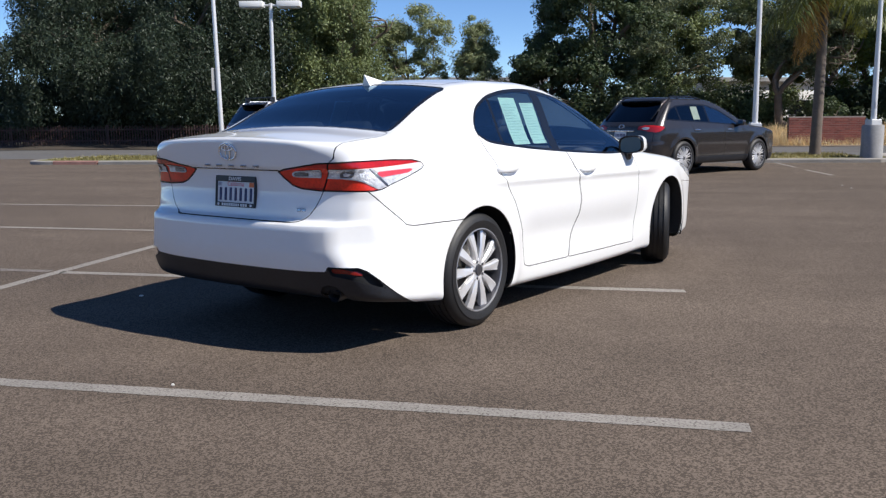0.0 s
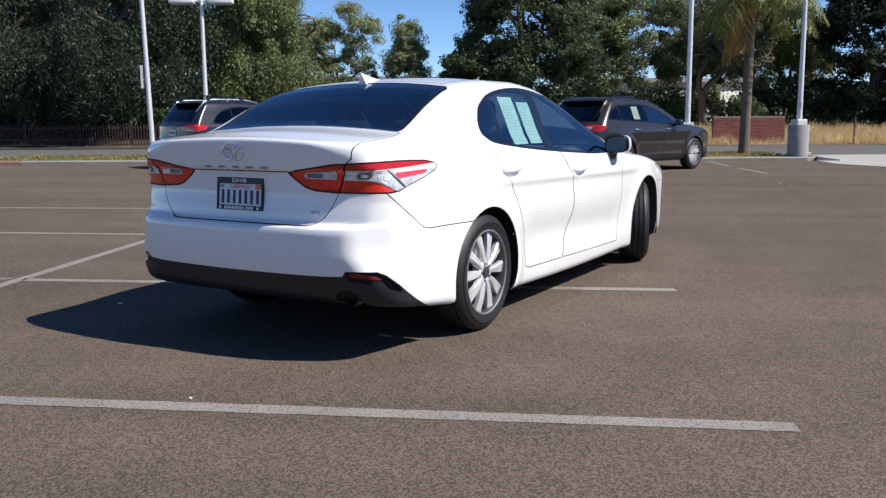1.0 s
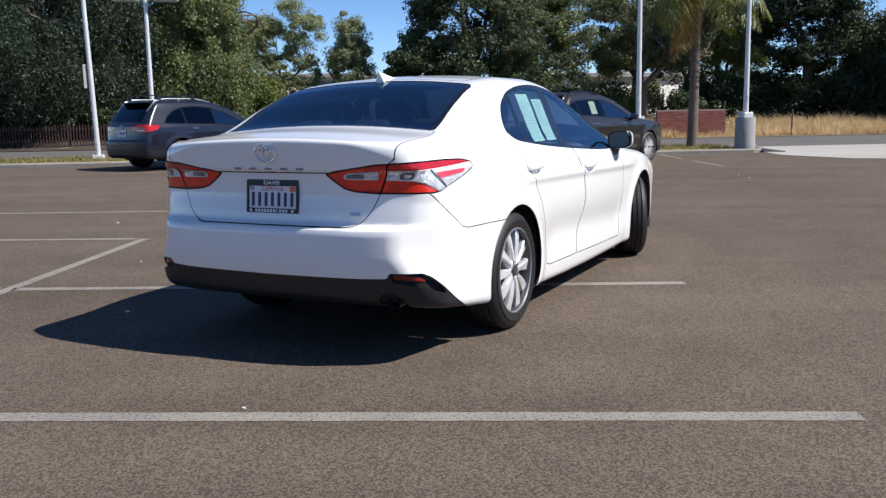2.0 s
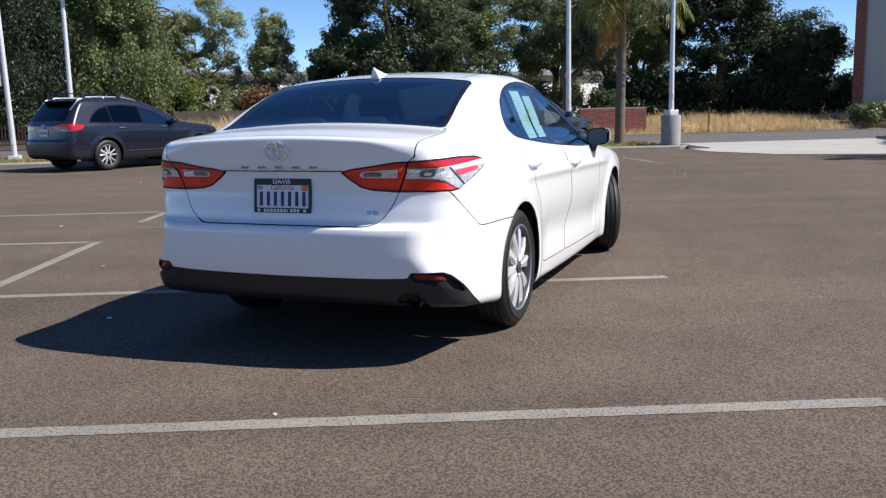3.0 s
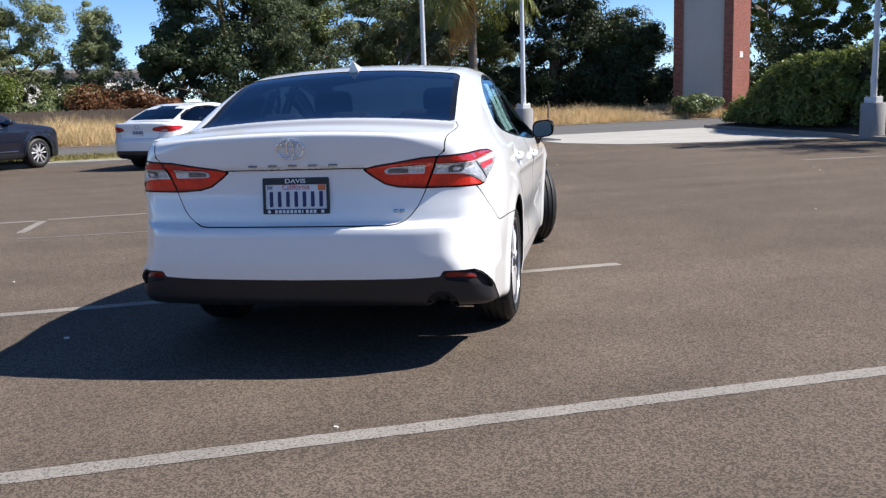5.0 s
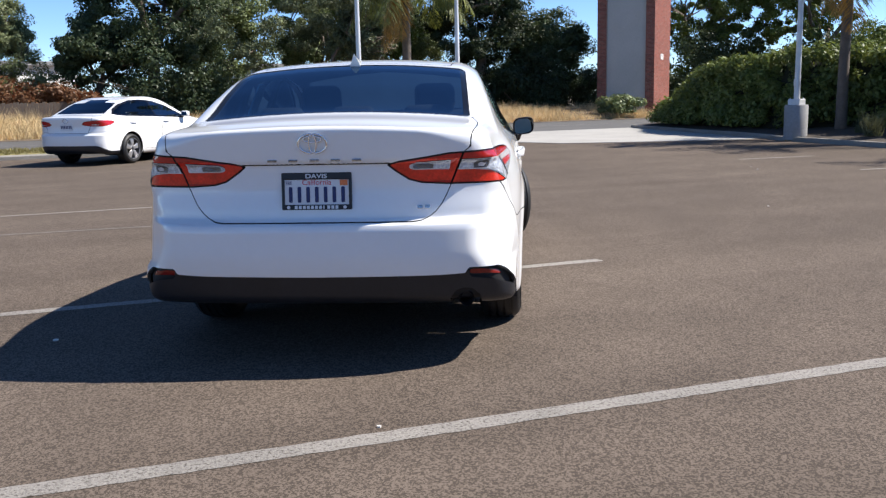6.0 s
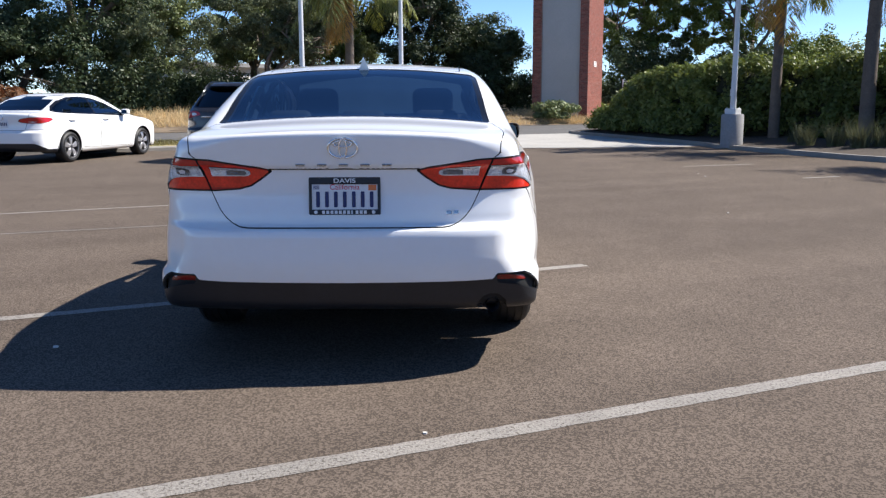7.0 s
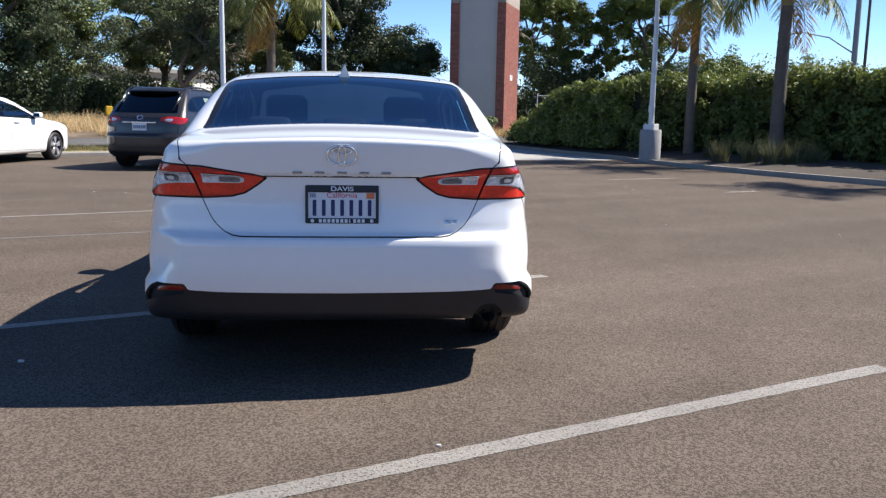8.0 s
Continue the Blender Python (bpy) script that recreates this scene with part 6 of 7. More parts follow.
def hall(name, x0, y0, x1, y1, h, label, windows, turn=0.0):
    b = thing(name, pose(x0, y0, 0.2, 0, 0, turn), label, "building")
    mesh_ob("wall", [box(0, 0, 0, x1 - x0, y1 - y0, h)], WHITE_WALL, b, "white wall")
    mesh_ob("roof", [box(-0.3, -0.3, h, x1 - x0 + 0.3, y1 - y0 + 0.3, h + 0.28, 0.02)], PLINTH, b, "grey flat roof edge")
    for k in range(windows):
        x = (k + 0.5) * (x1 - x0) / windows
        w = mesh_ob("window", [box(x - 0.6, -0.03, 1.1, x + 0.6, 0.02, 2.1, 0.01)], PLINTH, b, "window")
        mesh_ob("pane", [box(x - 0.54, -0.036, 1.16, x + 0.54, -0.028, 2.04)], GLOSS_BLACK, w)


hall("white_building", -18.5, 60.0, -5.0, 70.0, 3.7, "long low white building seen between trees", 5, 22)
hall("white_building", 4.5, 58.0, 15.0, 66.0, 3.2, "low white building behind the spreading tree", 4, 22)
hall("white_building", -40.0, 62.0, -22.0, 70.0, 3.6, "low white building behind dark trees", 5)

# utility poles far behind the hedge
for x, y, h in ((45.6, 36.5, 11.0), (47.1, 36.8, 11.5)):
    up = thing("utility_pole", pose(x, y, 0), "grey utility pole rising above the hedge", "pole")
    mesh_ob("pole", [tube([(0, 0, 0), (0, 0, h)], [0.2, 0.15] if x < 46 else [0.1, 0.08], 10)], PLINTH if x < 46 else WOOD_GREY, up, smooth=60)
    if x < 46:
        mesh_ob("lamp_arm", [tube([(0, 0, 5.2), (-1.2, 1.0, 6.2), (-2.4, 2.0, 6.5), (-3.0, 2.5, 6.4)], [0.05, 0.04, 0.035, 0.06], 8)], PLINTH, up, "curved street lamp arm", smooth=60)

# sales hall behind the camera closes the place
back_wall = mesh_ob("wall_south", [box(-45, -30.5, 0, 45, -30, 4.0)], STUCCO)
tagged(back_wall, "plain grey rendered wall of the sales hall", "wall", kind="structure")


# ---- trees, hedge, palms, bushes ----
def leaf_quads(rnd, c, size, out=None, narrow=0.5, hang=0.0):
    """A leaf at each centre: a pointed four-cornered blade that faces out of its clump, more or less; hang: how far it points down."""
    n = len(c)
    face = rnd.normal(size=(n, 3))
    if out is not None:
        face = face * 0.5 + out + np.array([0, 0, 0.35])
    face /= np.linalg.norm(face, axis=1)[:, None] + 1e-9
    a = rnd.normal(size=(n, 3)) - np.array([0, 0, hang])
    a -= face * (a * face).sum(1)[:, None]
    a /= np.linalg.norm(a, axis=1)[:, None] + 1e-9
    b = np.cross(a, face)
    s = size * rnd.uniform(0.6, 1.4, n)[:, None]
    return np.stack([c - a * s / 2, c + b * s * narrow / 2 - a * s * 0.05, c + a * s / 2, c - b * s * narrow / 2 - a * s * 0.05], 1)


def limb(rnd, p, d, length, r, depth, out, tips, spread, blobs):
    """A bent, tapering limb that forks."""
    n = 5
    pts, q = [np.array(p)], np.array(p, float)
    for _ in range(n):
        d = d + rnd.normal(size=3) * 0.16
        off = (q - blobs[:, :3]) / blobs[:, 3:]
        far = np.linalg.norm(off, axis=1)
        k = int(far.argmin())
        if far[k] > 0.8:
            d = d + (blobs[k, :3] - q) / np.linalg.norm(blobs[k, :3] - q) * 0.45
        d /= np.linalg.norm(d)
        q = q + d * length / n
        pts.append(q.copy())
    out.append(tube(pts, np.linspace(r, r * 0.55, n + 1), 7 if depth > 1 else 5))
    if depth == 0:
        tips.append(q)
        return
    for k in range(rnd.integers(2, 4)):
        e = d + rnd.normal(size=3) * spread
        e[2] = max(e[2], -0.15)
        e /= np.linalg.norm(e)
        limb(rnd, pts[-1 - (k % 2)], e, length * rnd.uniform(0.62, 0.85), r * 0.55, depth - 1, out, tips, spread, blobs)


def tree(name, x, y, z, height, blobs, leaves, size, material, label, seed, trunk=0.25, fork=0.3, clumps=70, droop=0.0, spread=0.6, narrow=0.5, gap=1.15, depth=3):
    """blobs: ellipsoids (x, y, z, rx, ry, rz) that hold the crown; clumps of leaves sit in their outer shells."""
    rnd = np.random.default_rng(seed)
    leaves, size, clumps = int(leaves * 1.4), size * 0.8, int(clumps * 1.15)
    ob = thing(name, pose(x, y, z), label, "tree")
    wood, tips = [], []
    base = np.array([0, 0, -0.2])
    top = np.array([rnd.normal() * 0.3, rnd.normal() * 0.3, height * fork])
    wood.append(tube([base, base * 0.3 + np.array([0.05, 0, 0.3]), (base + top) / 2 + rnd.normal(size=3) * 0.12, top], [trunk * 1.35, trunk, trunk * 0.85, trunk * 0.75], 10))
    for k in range(4):
        a = k * 1.6 + rnd.uniform(0, 1)
        d = np.array([math.cos(a) * spread, math.sin(a) * spread, 1.0])
        limb(rnd, top, d / np.linalg.norm(d), height * 0.24, trunk * 0.5, depth, wood, tips, spread, np.array(blobs, float))
    mesh_ob("trunk", wood, BARK, ob, "brown trunk and limbs", smooth=60)
    vol = np.array([b[3] * b[4] * b[5] for b in blobs]) ** 0.67
    c = []
    for b, share in zip(blobs, vol / vol.sum()):
        n = max(3, int(clumps * share))
        v = rnd.normal(size=(n, 3))
        v /= np.linalg.norm(v, axis=1)[:, None]
        v *= rnd.uniform(0.35, 1.0, n)[:, None] ** 0.5
        c.append(np.array(b[:3]) + v * np.array(b[3:]))
    tips = [q for q in tips if min(np.linalg.norm((q - np.array(b[:3])) / np.array(b[3:])) for b in blobs) < 1.05]
    c = np.concatenate(c + [np.array(tips).reshape(-1, 3)] * 2)
    c = c[c[:, 2] > 0.25]
    mean_r = np.mean([min(b[3:]) for b in blobs])
    r = mean_r * gap * rnd.uniform(0.12, 0.4, len(c))
    pick = rnd.integers(0, len(c), leaves)
    v = rnd.normal(size=(leaves, 3))
    v /= np.linalg.norm(v, axis=1)[:, None]
    out = v.copy()
    v *= rnd.uniform(0, 1, leaves)[:, None] ** 0.27
    v[:, 2] *= 0.7
    pos = c[pick] + v * r[pick][:, None]
    if droop:
        strand = rnd.integers(0, 9, leaves)
        ang = strand * 0.7 + pick
        pos[:, 0] = c[pick][:, 0] + (pos[:, 0] - c[pick][:, 0]) * 0.45 + np.cos(ang) * r[pick] * 0.6
        pos[:, 1] = c[pick][:, 1] + (pos[:, 1] - c[pick][:, 1]) * 0.45 + np.sin(ang) * r[pick] * 0.6
        pos[:, 2] -= rnd.uniform(0, 1, leaves) ** 1.3 * droop
    keep = pos[:, 2] > 0.05
    quads_ob("crown", leaf_quads(rnd, pos[keep], size, out[keep], narrow, 1.2 if droop else 0.3), material, ob, "crown of small leaves with gaps")
    return ob


def bush(name, x, y, z, rx, ry, h, leaves, size, material, label, seed, category="bush"):
    rnd = np.random.default_rng(seed)
    ob = thing(name, pose(x, y, z), label, category)
    stems = [tube([(0, 0, -0.1 - max(0, z - 0.45)), (rnd.normal() * rx * 0.3, rnd.normal() * ry * 0.3, h * 0.4), (rnd.normal() * rx * 0.5, rnd.normal() * ry * 0.5, h * 0.75)], [0.04, 0.03, 0.012], 5) for _ in range(7)]
    mesh_ob("stems", stems, BARK, ob)
    n = int(8 + 14 * rx)
    c = np.stack([rnd.uniform(-1, 1, n) * rx * 0.8, rnd.uniform(-1, 1, n) * ry * 0.8, rnd.uniform(0.12, 0.82, n) * h], 1)
    pick = rnd.integers(0, n, leaves)
    v = rnd.normal(size=(leaves, 3))
    v /= np.linalg.norm(v, axis=1)[:, None]
    out = v.copy()
    v *= rnd.uniform(0, 1, leaves)[:, None] ** 0.3
    pos = c[pick] + v * np.array([rx * 0.4, ry * 0.4, h * 0.26]) * rnd.uniform(0.6, 1.2, n)[pick][:, None]
    keep = pos[:, 2] > 0.02
    quads_ob("foliage", leaf_quads(rnd, pos[keep], size, out[keep]), material, ob)
    return ob


DARK_T = "tall dark green tree with dense drooping foliage"
G = 0.45
# the two leftmost carry their shade in the leaf colour, the third is plain
tree("pepper_tree", -27.0, 42.0, G, 10, [(0, 0, 5.2, 4.0, 3.5, 4.6), (1.5, -1, 2.6, 3.4, 2.5, 2.4), (-1.5, 0, 8, 2.5, 2.5, 2.2), (0, -4.0, 3.6, 3.6, 2.2, 2.0), (4, -3.8, 3.2, 3.0, 2.0, 1.9)], 95000, 0.22, LEAF_PEPPER_SHADE, DARK_T, 1, 0.35, clumps=170, depth=2, droop=1.3, narrow=0.3)
tree("pepper_tree", -21.0, 43.0, G, 11, [(0, 0, 5.5, 4.2, 3.5, 4.6), (0, -1, 2.6, 4.0, 2.5, 2.2), (1, 0, 8.5, 3, 3, 2.2), (0, -4.6, 3.6, 3.4, 2.2, 2.0)], 95000, 0.22, LEAF_PEPPER_SHADE, DARK_T, 2, 0.38, clumps=190, depth=2, droop=1.3, narrow=0.3)
tree("pepper_tree", -15.4, 46.0, G, 10, [(0, 0, 5.0, 2.7, 2.8, 4.4), (0.3, -1, 2.7, 2.5, 2.2, 2.2), (-0.7, 0, 7.6, 2.2, 2.2, 1.8)], 70000, 0.22, LEAF_MID, DARK_T, 3, 0.33, clumps=150, depth=2, droop=1.2, narrow=0.3)
tree("eucalyptus", -11.9, 50.0, G, 7.4, [(-0.9, 0, 5.0, 1.5, 1.4, 1.7), (0.9, 0, 5.9, 1.35, 1.3, 1.6), (0, 0, 3.4, 1.9, 1.5, 1.5), (0.2, 0, 1.8, 2.0, 1.5, 1.5)], 30000, 0.18, LEAF_GREY, "slim grey-green tree with an open crown", 4, 0.16, clumps=130, narrow=0.35)
tree("eucalyptus", -8.3, 49.5, G, 6.6, [(0, 0, 5.0, 0.9, 0.9, 1.5), (0, 0, 3.4, 1.4, 1.3, 1.4), (0.2, 0, 1.9, 1.9, 1.4, 1.4)], 26000, 0.18, LEAF_GREY, "slim grey-green tree with an open crown", 5, 0.14, clumps=110, narrow=0.35)
tree("oak", -4.5, 48.0, G, 6.2, [(-0.1, 0, 3.0, 1.6, 1.6, 2.0), (0.4, 0, 4.6, 1.2, 1.1, 1.2)], 28000, 0.19, LEAF_DARK, "dark green oak with a dense crown", 6, 0.22, clumps=60)
tree("oak", -1.6, 49.5, G, 12, [(0.3, 0, 6.2, 3.3, 3.2, 4.2), (0.3, -1, 3.0, 3.4, 2.5, 2.4), (0.4, 0, 9.4, 2.6, 2.6, 2.2)], 80000, 0.2, LEAF_DARK, "tall dark green oak with a dense crown", 7, 0.4, clumps=150)
tree("spreading_tree", 7.5, 46.0, G, 9, [(-4.9, 0, 5.3, 2.8, 2.4, 1.9), (-1.2, 0, 6.8, 3.2, 2.6, 2.1), (1.3, 0, 5.6, 2.6, 2.2, 1.9), (-6.3, 0, 3.6, 1.8, 1.8, 1.2), (-1.7, 1, 4.4, 2.6, 2.0, 1.0), (-4.1, 0, 3.0, 2.0, 1.6, 0.8), (0.9, 0, 3.6, 1.8, 1.6, 0.9)], 46000, 0.17, LEAF_OLIVE, "spreading tree with bare dark limbs and an airy crown", 8, 0.24, 0.2, 100, spread=0.95, depth=4)
for k, x in enumerate((-34.0, -28.5, -23.5, -18.2)):
    tree("background_tree", x, 50.5, G, 8, [(0, 0, 4.6, 3.4, 2.0, 3.6), (0, 0, 2.0, 3.4, 2.0, 1.8)], 22000, 0.26, LEAF_DARK, "dark tree behind the pepper trees", 70 + k, 0.25, clumps=70)
tree("bright_tree", 10.4, 50.0, G, 8, [(0, 0, 4.8, 2.5, 2.2, 2.6), (0.6, 0, 2.4, 2.6, 2.0, 1.8), (-1, 0, 7, 2, 2, 1.6)], 24000, 0.2, LEAF_LIGHT, "light green tree with sun in its leaves", 9, 0.2, clumps=60)
tree("background_tree", 2.6, 54.0, G, 9, [(0, 0, 6.6, 3.4, 2.4, 3.0), (-0.4, 0, 3.6, 3.0, 2.0, 1.7)], 34000, 0.22, LEAF_MID, "green tree behind the spreading tree", 31, 0.25, clumps=60)
tree("background_tree", 8.0, 55.0, G, 9, [(0, 0, 6.8, 3.4, 2.4, 3.0), (0.2, 0, 3.9, 3.0, 2.0, 1.6)], 34000, 0.22, LEAF_MID, "green tree behind the spreading tree", 32, 0.25, clumps=60)
tree("background_tree", 13.0, 54.0, G, 7, [(0, 0, 4.0, 2.6, 2.2, 3.2)], 24000, 0.2, LEAF_MID, "green tree behind the brick wall", 33, 0.25, clumps=60)
tree("oak", 16.4, 48.5, G, 11, [(0, 0, 5.6, 3.0, 3.0, 4.6), (-0.3, -1, 2.6, 3.4, 2.4, 2.2), (0.4, 0, 9, 2.2, 2.2, 2.0)], 72000, 0.2, LEAF_DEEP_SHADE, "tall dark green oak with a dense crown", 10, 0.38, clumps=120)
tree("oak", 20.6, 48.0, G, 6.2, [(-0.3, 0, 3.2, 2.3, 2.0, 2.6), (-1.4, 0, 2.0, 2.2, 2.0, 1.8)], 40000, 0.19, LEAF_DARK, "low dark green oak in the shade", 11, 0.2, clumps=80)
tree("shade_tree", 31.0, 48.5, G, 11, [(0, 0, 6.6, 3.8, 3.2, 3.0), (-1.5, 0, 9, 3, 3, 2), (1.0, 0, 4.0, 3.4, 2.6, 1.8), (-1.5, 0, 2.6, 3, 2.4, 1.5)], 60000, 0.2, LEAF_LIGHT, "tall green tree with dark limbs and gaps of sky", 12, 0.32, clumps=190, gap=0.8)
tree("shade_tree", 36.5, 45.5, G, 11, [(0, 0, 6.6, 3.4, 3.2, 3.0), (0, 0, 9, 3, 3, 2), (-0.5, 0, 3.8, 3.0, 2.4, 1.8), (0, 0, 2.2, 2.8, 2.2, 1.4)], 58000, 0.2, LEAF_LIGHT, "tall green tree with dark limbs and gaps of sky", 13, 0.3, clumps=190, gap=0.8)
tree("bright_tree", 32.0, 35.0, 0.1, 5, [(0, 0, 3.0, 1.9, 1.8, 1.9)], 8000, 0.17, LEAF_LIGHT, "yellow-green tree behind the hedge", 14, 0.16, clumps=44)
for k, (x, y, h) in enumerate(((38.0, 38.0, 4.7), (41.5, 36.0, 5.0), (45.5, 33.0, 4.9), (49.0, 40.0, 5.4))):
    tree("far_tree", x, y, 0.1, h, [(0, 0, h * 0.55, 3.0, 2.4, h * 0.42)], 7000, 0.24, LEAF_GREY, "far round grey-green tree behind the hedge", 20 + k, 0.2, clumps=46)

# shrubs in the deepest leaf tone have overhang shade painted into it
for k, (x, y, rx, h, mt, nm, lb) in enumerate((
        (-33, 44, 3, 3.2, LEAF_DEEP_SHADE, "shrub", "dark shrub under the trees"), (-29, 46, 3, 3.4, LEAF_DEEP_SHADE, "shrub", "dark shrub under the trees"), (-24, 45.5, 3, 3.4, LEAF_DEEP_SHADE, "shrub", "dark shrub under the trees"),
        (-18.5, 47, 3, 3.2, LEAF_DEEP_SHADE, "shrub", "dark shrub under the trees"), (-13.4, 47.5, 1.6, 3.2, LEAF_LIGHT, "shrub", "bright green shrub beside the trees"), (-11.0, 47.3, 1.3, 1.7, LEAF_MID, "shrub", "green shrub behind the board fence"), (-9.6, 48.2, 1.6, 2.7, LEAF_MID, "shrub", "green shrub behind the board fence"), (-7.4, 48.4, 1.5, 2.3, LEAF_MID, "shrub", "green shrub behind the board fence"),
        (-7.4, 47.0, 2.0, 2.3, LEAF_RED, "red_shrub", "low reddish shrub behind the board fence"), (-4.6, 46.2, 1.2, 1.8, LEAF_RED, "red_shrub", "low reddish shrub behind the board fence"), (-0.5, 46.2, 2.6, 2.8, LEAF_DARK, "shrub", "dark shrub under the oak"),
        (3.0, 50, 2.6, 2.6, LEAF_DARK, "shrub", "dark shrub behind the spreading tree"), (9.0, 46, 1.2, 1.9, LEAF_DARK, "shrub", "dark shrub behind the brick wall"), (5.0, 51, 2.0, 2.3, LEAF_MID, "shrub", "green shrub behind the spreading tree"), (11.5, 49.5, 2.0, 2.6, LEAF_DARK, "shrub", "dark shrub behind the brick wall"), (12.6, 47.5, 2.6, 2.9, LEAF_DEEP_SHADE, "shrub", "dark shrub under the oak"), (18.2, 46.6, 2.4, 3.0, LEAF_DEEP_SHADE, "shrub", "dark shrub under the oak"),
        (20.7, 40.9, 0.95, 0.95, LEAF_MID, "shrub", "small green shrub at the foot of the tower"), (27.0, 46.5, 2.6, 2.4, LEAF_DARK, "shrub", "dark shrub behind the tower"), (7.0, 52.5, 2.4, 2.9, LEAF_MID, "shrub", "green shrub behind the spreading tree"), (14.5, 50.5, 2.6, 2.6, LEAF_DEEP_SHADE, "shrub", "dark shrub under the oak"), (19.8, 50, 2.8, 2.8, LEAF_DARK, "shrub", "dark shrub under the oak"), (24.0, 50, 2.8, 2.8, LEAF_DARK, "shrub", "dark shrub behind the tower"), (31.5, 46.5, 3.4, 5.0, LEAF_DARK, "shrub", "dark shrub behind the tower"), (37, 43.5, 3.4, 5.0, LEAF_DARK, "shrub", "dark shrub behind the hedge"), (-31, 40, 3, 1.5, LEAF_DEEP_SHADE, "shrub", "dark undergrowth behind the picket fence"), (-25, 40.2, 3, 1.5, LEAF_DEEP_SHADE, "shrub", "dark undergrowth behind the picket fence"), (-19.6, 40.6, 2.6, 1.5, LEAF_DEEP_SHADE, "shrub", "dark undergrowth behind the picket fence"))):
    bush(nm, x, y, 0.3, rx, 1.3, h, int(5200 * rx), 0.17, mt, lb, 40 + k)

# clipped hedge along the planting bed
hedge = thing("hedge", pose(0, 0, 0.2), "long clipped green hedge with sunlit leaves", "hedge")
HP = [(15.2, 2.0), (14.9, 8.0), (14.6, 13.0), (14.5, 17.0), (14.35, 19.3), (13.75, 20.8), (13.7, 22.3), (13.9, 24.0), (14.2, 26.0), (14.55, 27.8), (14.9, 28.8)]
rnd = np.random.default_rng(77)
hx = curve(*[(q[1], q[0]) for q in HP])


def hedge_top(y):
    return 2.0 + 0.09 * np.sin(y * 1.3) + 0.06 * np.sin(y * 4.7) - 1.45 * step(22.8, 29.6, y)


# tufts of leaves, most on its face, some along the top, a few loose shoots above
n = 1500
y = rnd.uniform(2, 28.9, n)
part = rnd.uniform(0, 1, n)
z = np.where(part < 0.62, rnd.uniform(0.06, 1.0, n), 1.0) * hedge_top(y)
across = np.where(part < 0.62, rnd.normal(0.16, 0.12, n) + 0.22 * (z / hedge_top(y)) ** 3, rnd.uniform(0.1, 1.6, n))
z = np.where(part > 0.95, z + rnd.uniform(0.05, 0.28, n), z - np.where(part > 0.62, rnd.uniform(0.0, 0.16, n), 0))
reach = np.where(part > 0.95, 0.1, rnd.uniform(0.12, 0.34, n))
tufts = np.stack([hx(y) + across, y, np.maximum(z, 0.08)], 1)
leaves = 150000
pick = rnd.choice(n, leaves, p=reach ** 2 / (reach ** 2).sum())
v = rnd.normal(size=(leaves, 3))
v /= np.linalg.norm(v, axis=1)[:, None]
pos = tufts[pick] + v * (rnd.uniform(0, 1, leaves) ** 0.3 * reach[pick])[:, None]
keep = pos[:, 2] > 0.03
quads_ob("foliage", leaf_quads(rnd, pos[keep], 0.105, v[keep], 0.6), LEAF_HEDGE, hedge, "dense small green leaves")
# solid dark core: gaps between tufts show its painted shade
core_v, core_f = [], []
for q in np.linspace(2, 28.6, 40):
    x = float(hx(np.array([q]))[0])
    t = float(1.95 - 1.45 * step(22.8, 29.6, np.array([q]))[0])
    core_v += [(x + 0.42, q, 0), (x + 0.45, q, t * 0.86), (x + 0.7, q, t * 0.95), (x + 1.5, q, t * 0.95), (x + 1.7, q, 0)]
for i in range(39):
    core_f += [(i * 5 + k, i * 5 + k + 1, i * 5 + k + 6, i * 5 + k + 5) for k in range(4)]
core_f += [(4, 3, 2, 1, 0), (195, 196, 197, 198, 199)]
mesh_ob("shade_core", [(core_v, core_f)], CORE, hedge, "dark inner twigs")

for k, (x, y, h) in enumerate(((12.75, 16.7, 0.8), (12.95, 16.0, 0.75), (12.85, 15.25, 0.85), (13.2, 14.95, 0.85), (13.5, 14.6, 0.75), (13.4, 17.6, 0.5))):
    tuft = thing("grass_tuft", pose(x, y, 0.17), "tuft of pale ornamental grass before the hedge", "grass tuft", "ornamental grass tufts")
    r2 = np.random.default_rng(90 + k)
    a, q = r2.uniform(0, 2 * math.pi, 420), r2.uniform(0, 0.2, 420)
    quads_ob("tuft", blades(r2, np.stack([np.cos(a) * q, np.sin(a) * q, np.zeros(420)], 1), h * 0.85, 0.011, 0.5), TUFT, tuft, size=3)


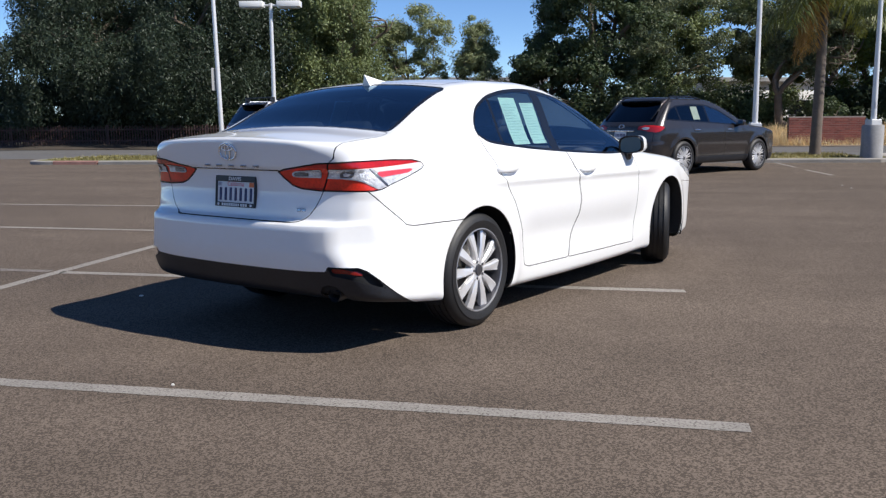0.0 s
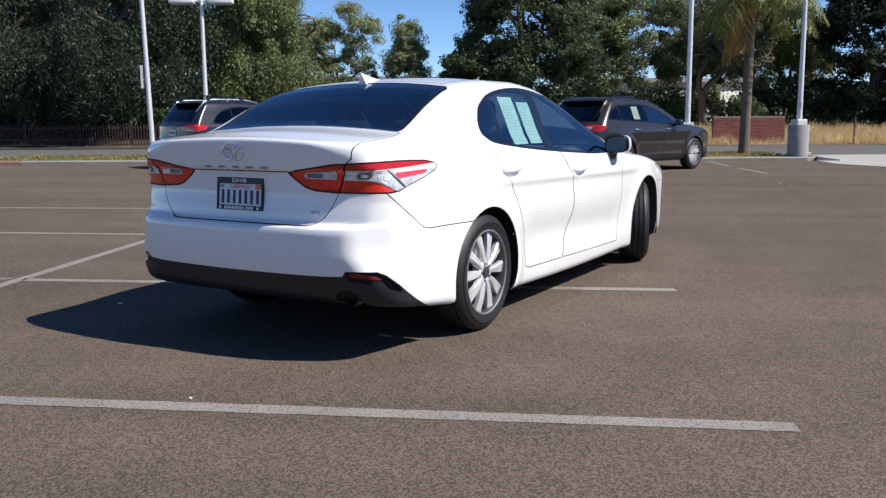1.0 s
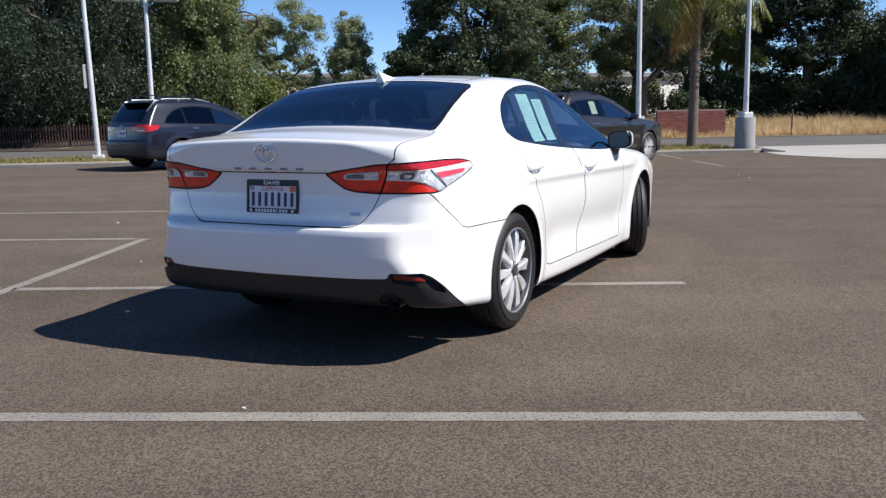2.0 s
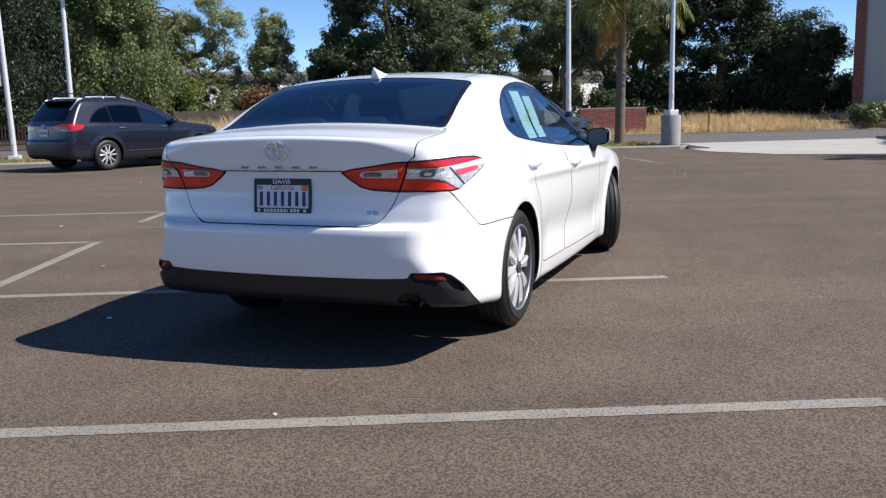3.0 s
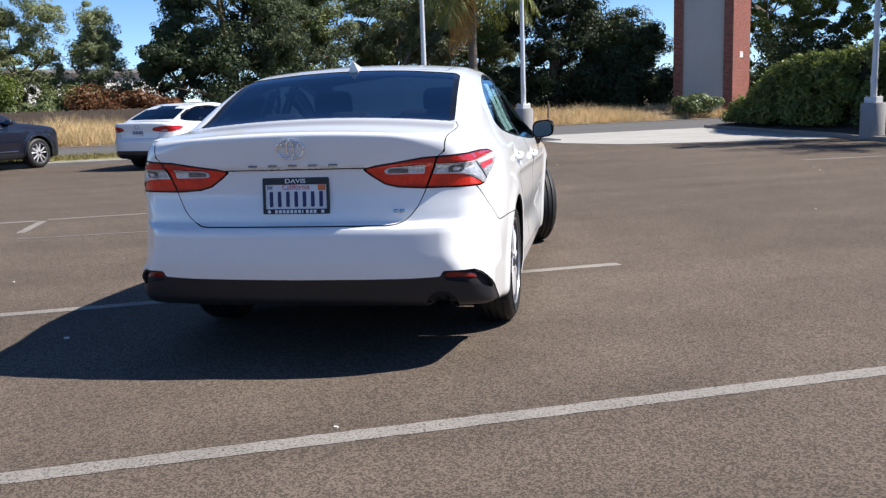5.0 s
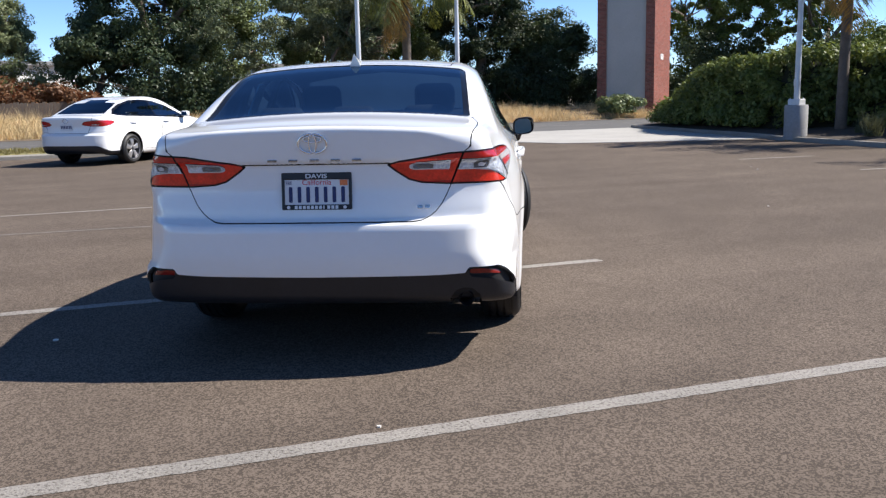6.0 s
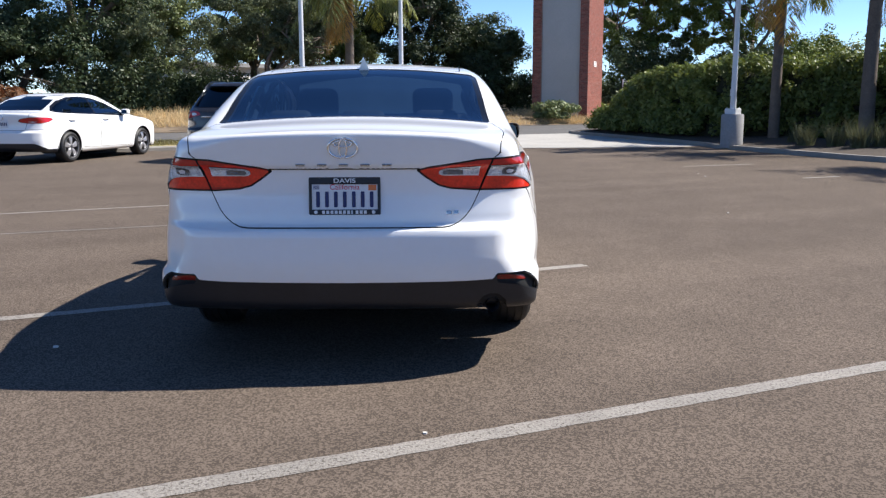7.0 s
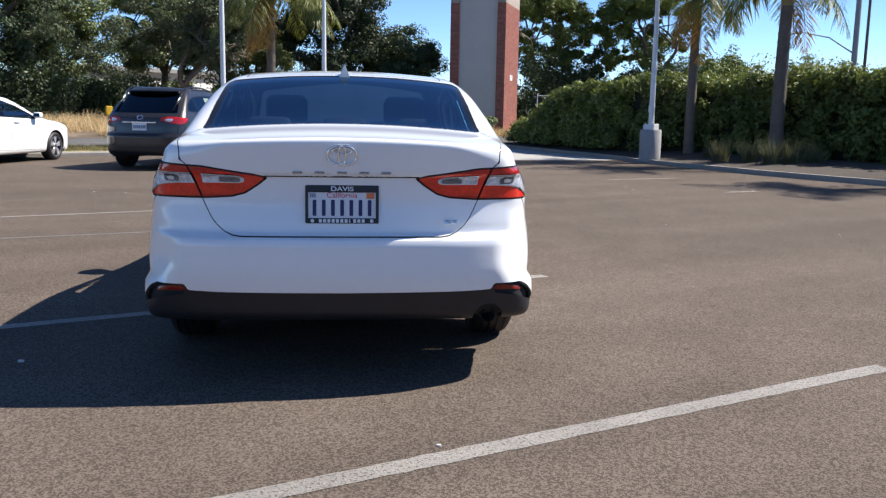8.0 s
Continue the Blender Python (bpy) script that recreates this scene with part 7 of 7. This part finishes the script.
def palm(x, y, z, h, r, seed, fronds=20, length=2.4, dry=7, lean=180.0):
    """A feather palm: ringed trunk, arching fronds with two rows of leaflets, dead fronds hanging."""
    rnd = np.random.default_rng(seed)
    ob = thing("palm", pose(x, y, z), "feather palm with a ringed trunk and drooping fronds", "palm tree", "feather palms")
    pts, rad = [], []
    for i in range(45):
        s = i / 44
        pts.append((0.05 * math.sin(s * 2.2), 0.05 * math.sin(s * 3), -0.2 + s * (h + 0.2)))
        rad.append(r * (1.18 - 0.28 * s + 0.15 * math.exp(-s * 14)) * (1 + 0.035 * (i % 2)))
    mesh_ob("trunk", [tube(pts, rad, 14)], PALM_BARK, ob, "ringed grey-brown trunk", smooth=50)
    mesh_ob("boot", [tube([(pts[-1][0], pts[-1][1], h - 0.15), (pts[-1][0], pts[-1][1], h + 0.25), (pts[-1][0], pts[-1][1], h + 0.7)], [r * 0.95, r * 1.15, r * 0.45], 12)], mat("palm_boot", (0.26, 0.2, 0.09), 0.9, vary=((6, 0.25), (40, 0.2)), bump=(25, 0.8)), ob, "fibrous frond bases", smooth=50)
    top = np.array([pts[-1][0], pts[-1][1], h + 0.5])
    for k in range(fronds + dry):
        dead = k >= fronds
        a = rnd.uniform(0, 2 * math.pi)
        up = rnd.uniform(0.0, 1.15) if not dead else rnd.uniform(-0.3, 0.3)
        if dead:
            a = radians(lean) + rnd.normal() * 0.6
        d = np.array([math.cos(a) * math.cos(up), math.sin(a) * math.cos(up), math.sin(up)])
        n, q, line = 16, top.copy(), []
        q[2] -= 0.3 if dead else 0.0
        L = length * rnd.uniform(0.75, 1.1) * (0.8 if dead else 1)
        for i in range(n):
            line.append(q.copy())
            d = d + np.array([0, 0, -0.105 - 0.05 * (i / n)]) * (1.05 if not dead else 2.6)
            d /= np.linalg.norm(d)
            q = q + d * L / n
        line = np.array(line)
        fr = mesh_ob("frond", [tube(line, np.linspace(0.022, 0.005, n), 4)], LEAF_PALM_DRY if dead else LEAF_PALM, ob, "dead straw-coloured frond" if dead else "")
        quads = []
        for i in range(2, n * 3):
            s = i / (n * 3)
            j = min(int(s * (n - 1)), n - 2)
            c = line[j] + (line[j + 1] - line[j]) * (s * (n - 1) - j)
            t = line[j + 1] - line[j]
            t /= np.linalg.norm(t)
            side = np.cross(t, [0, 0, 1.0])
            side /= np.linalg.norm(side) + 1e-6
            ll = L * 0.26 * (math.sin(math.pi * min(1, s * 0.85 + 0.15)) + 0.15)
            for sg in (1, -1):
                e = side * sg + t * 0.45 + np.array([0, 0, -0.55]) + rnd.normal(size=3) * 0.18
                e /= np.linalg.norm(e)
                tip = c + e * ll + np.array([0, 0, -0.25 * ll])
                w = t * 0.018
                mid = c + e * ll * 0.55
                quads.append([c - w * 0.6, mid - w, tip, mid + w])
        quads_ob("frond_blade", np.array(quads), LEAF_PALM_DRY if dead else LEAF_PALM, fr)["kind"] = "stuff"
    return ob


palm(5.09, 27.4, 0.1, 4.2, 0.13, 101, 22, 2.75, 8)
palm(14.0, 18.95, 0.22, 3.85, 0.12, 102, 18, 2.5, 4)
palm(13.5, 10.4, 0.22, 3.9, 0.15, 104, 16, 2.5, 2)
palm(13.9, 16.0, 0.22, 3.8, 0.15, 103, 18, 2.5, 2, 0.0)
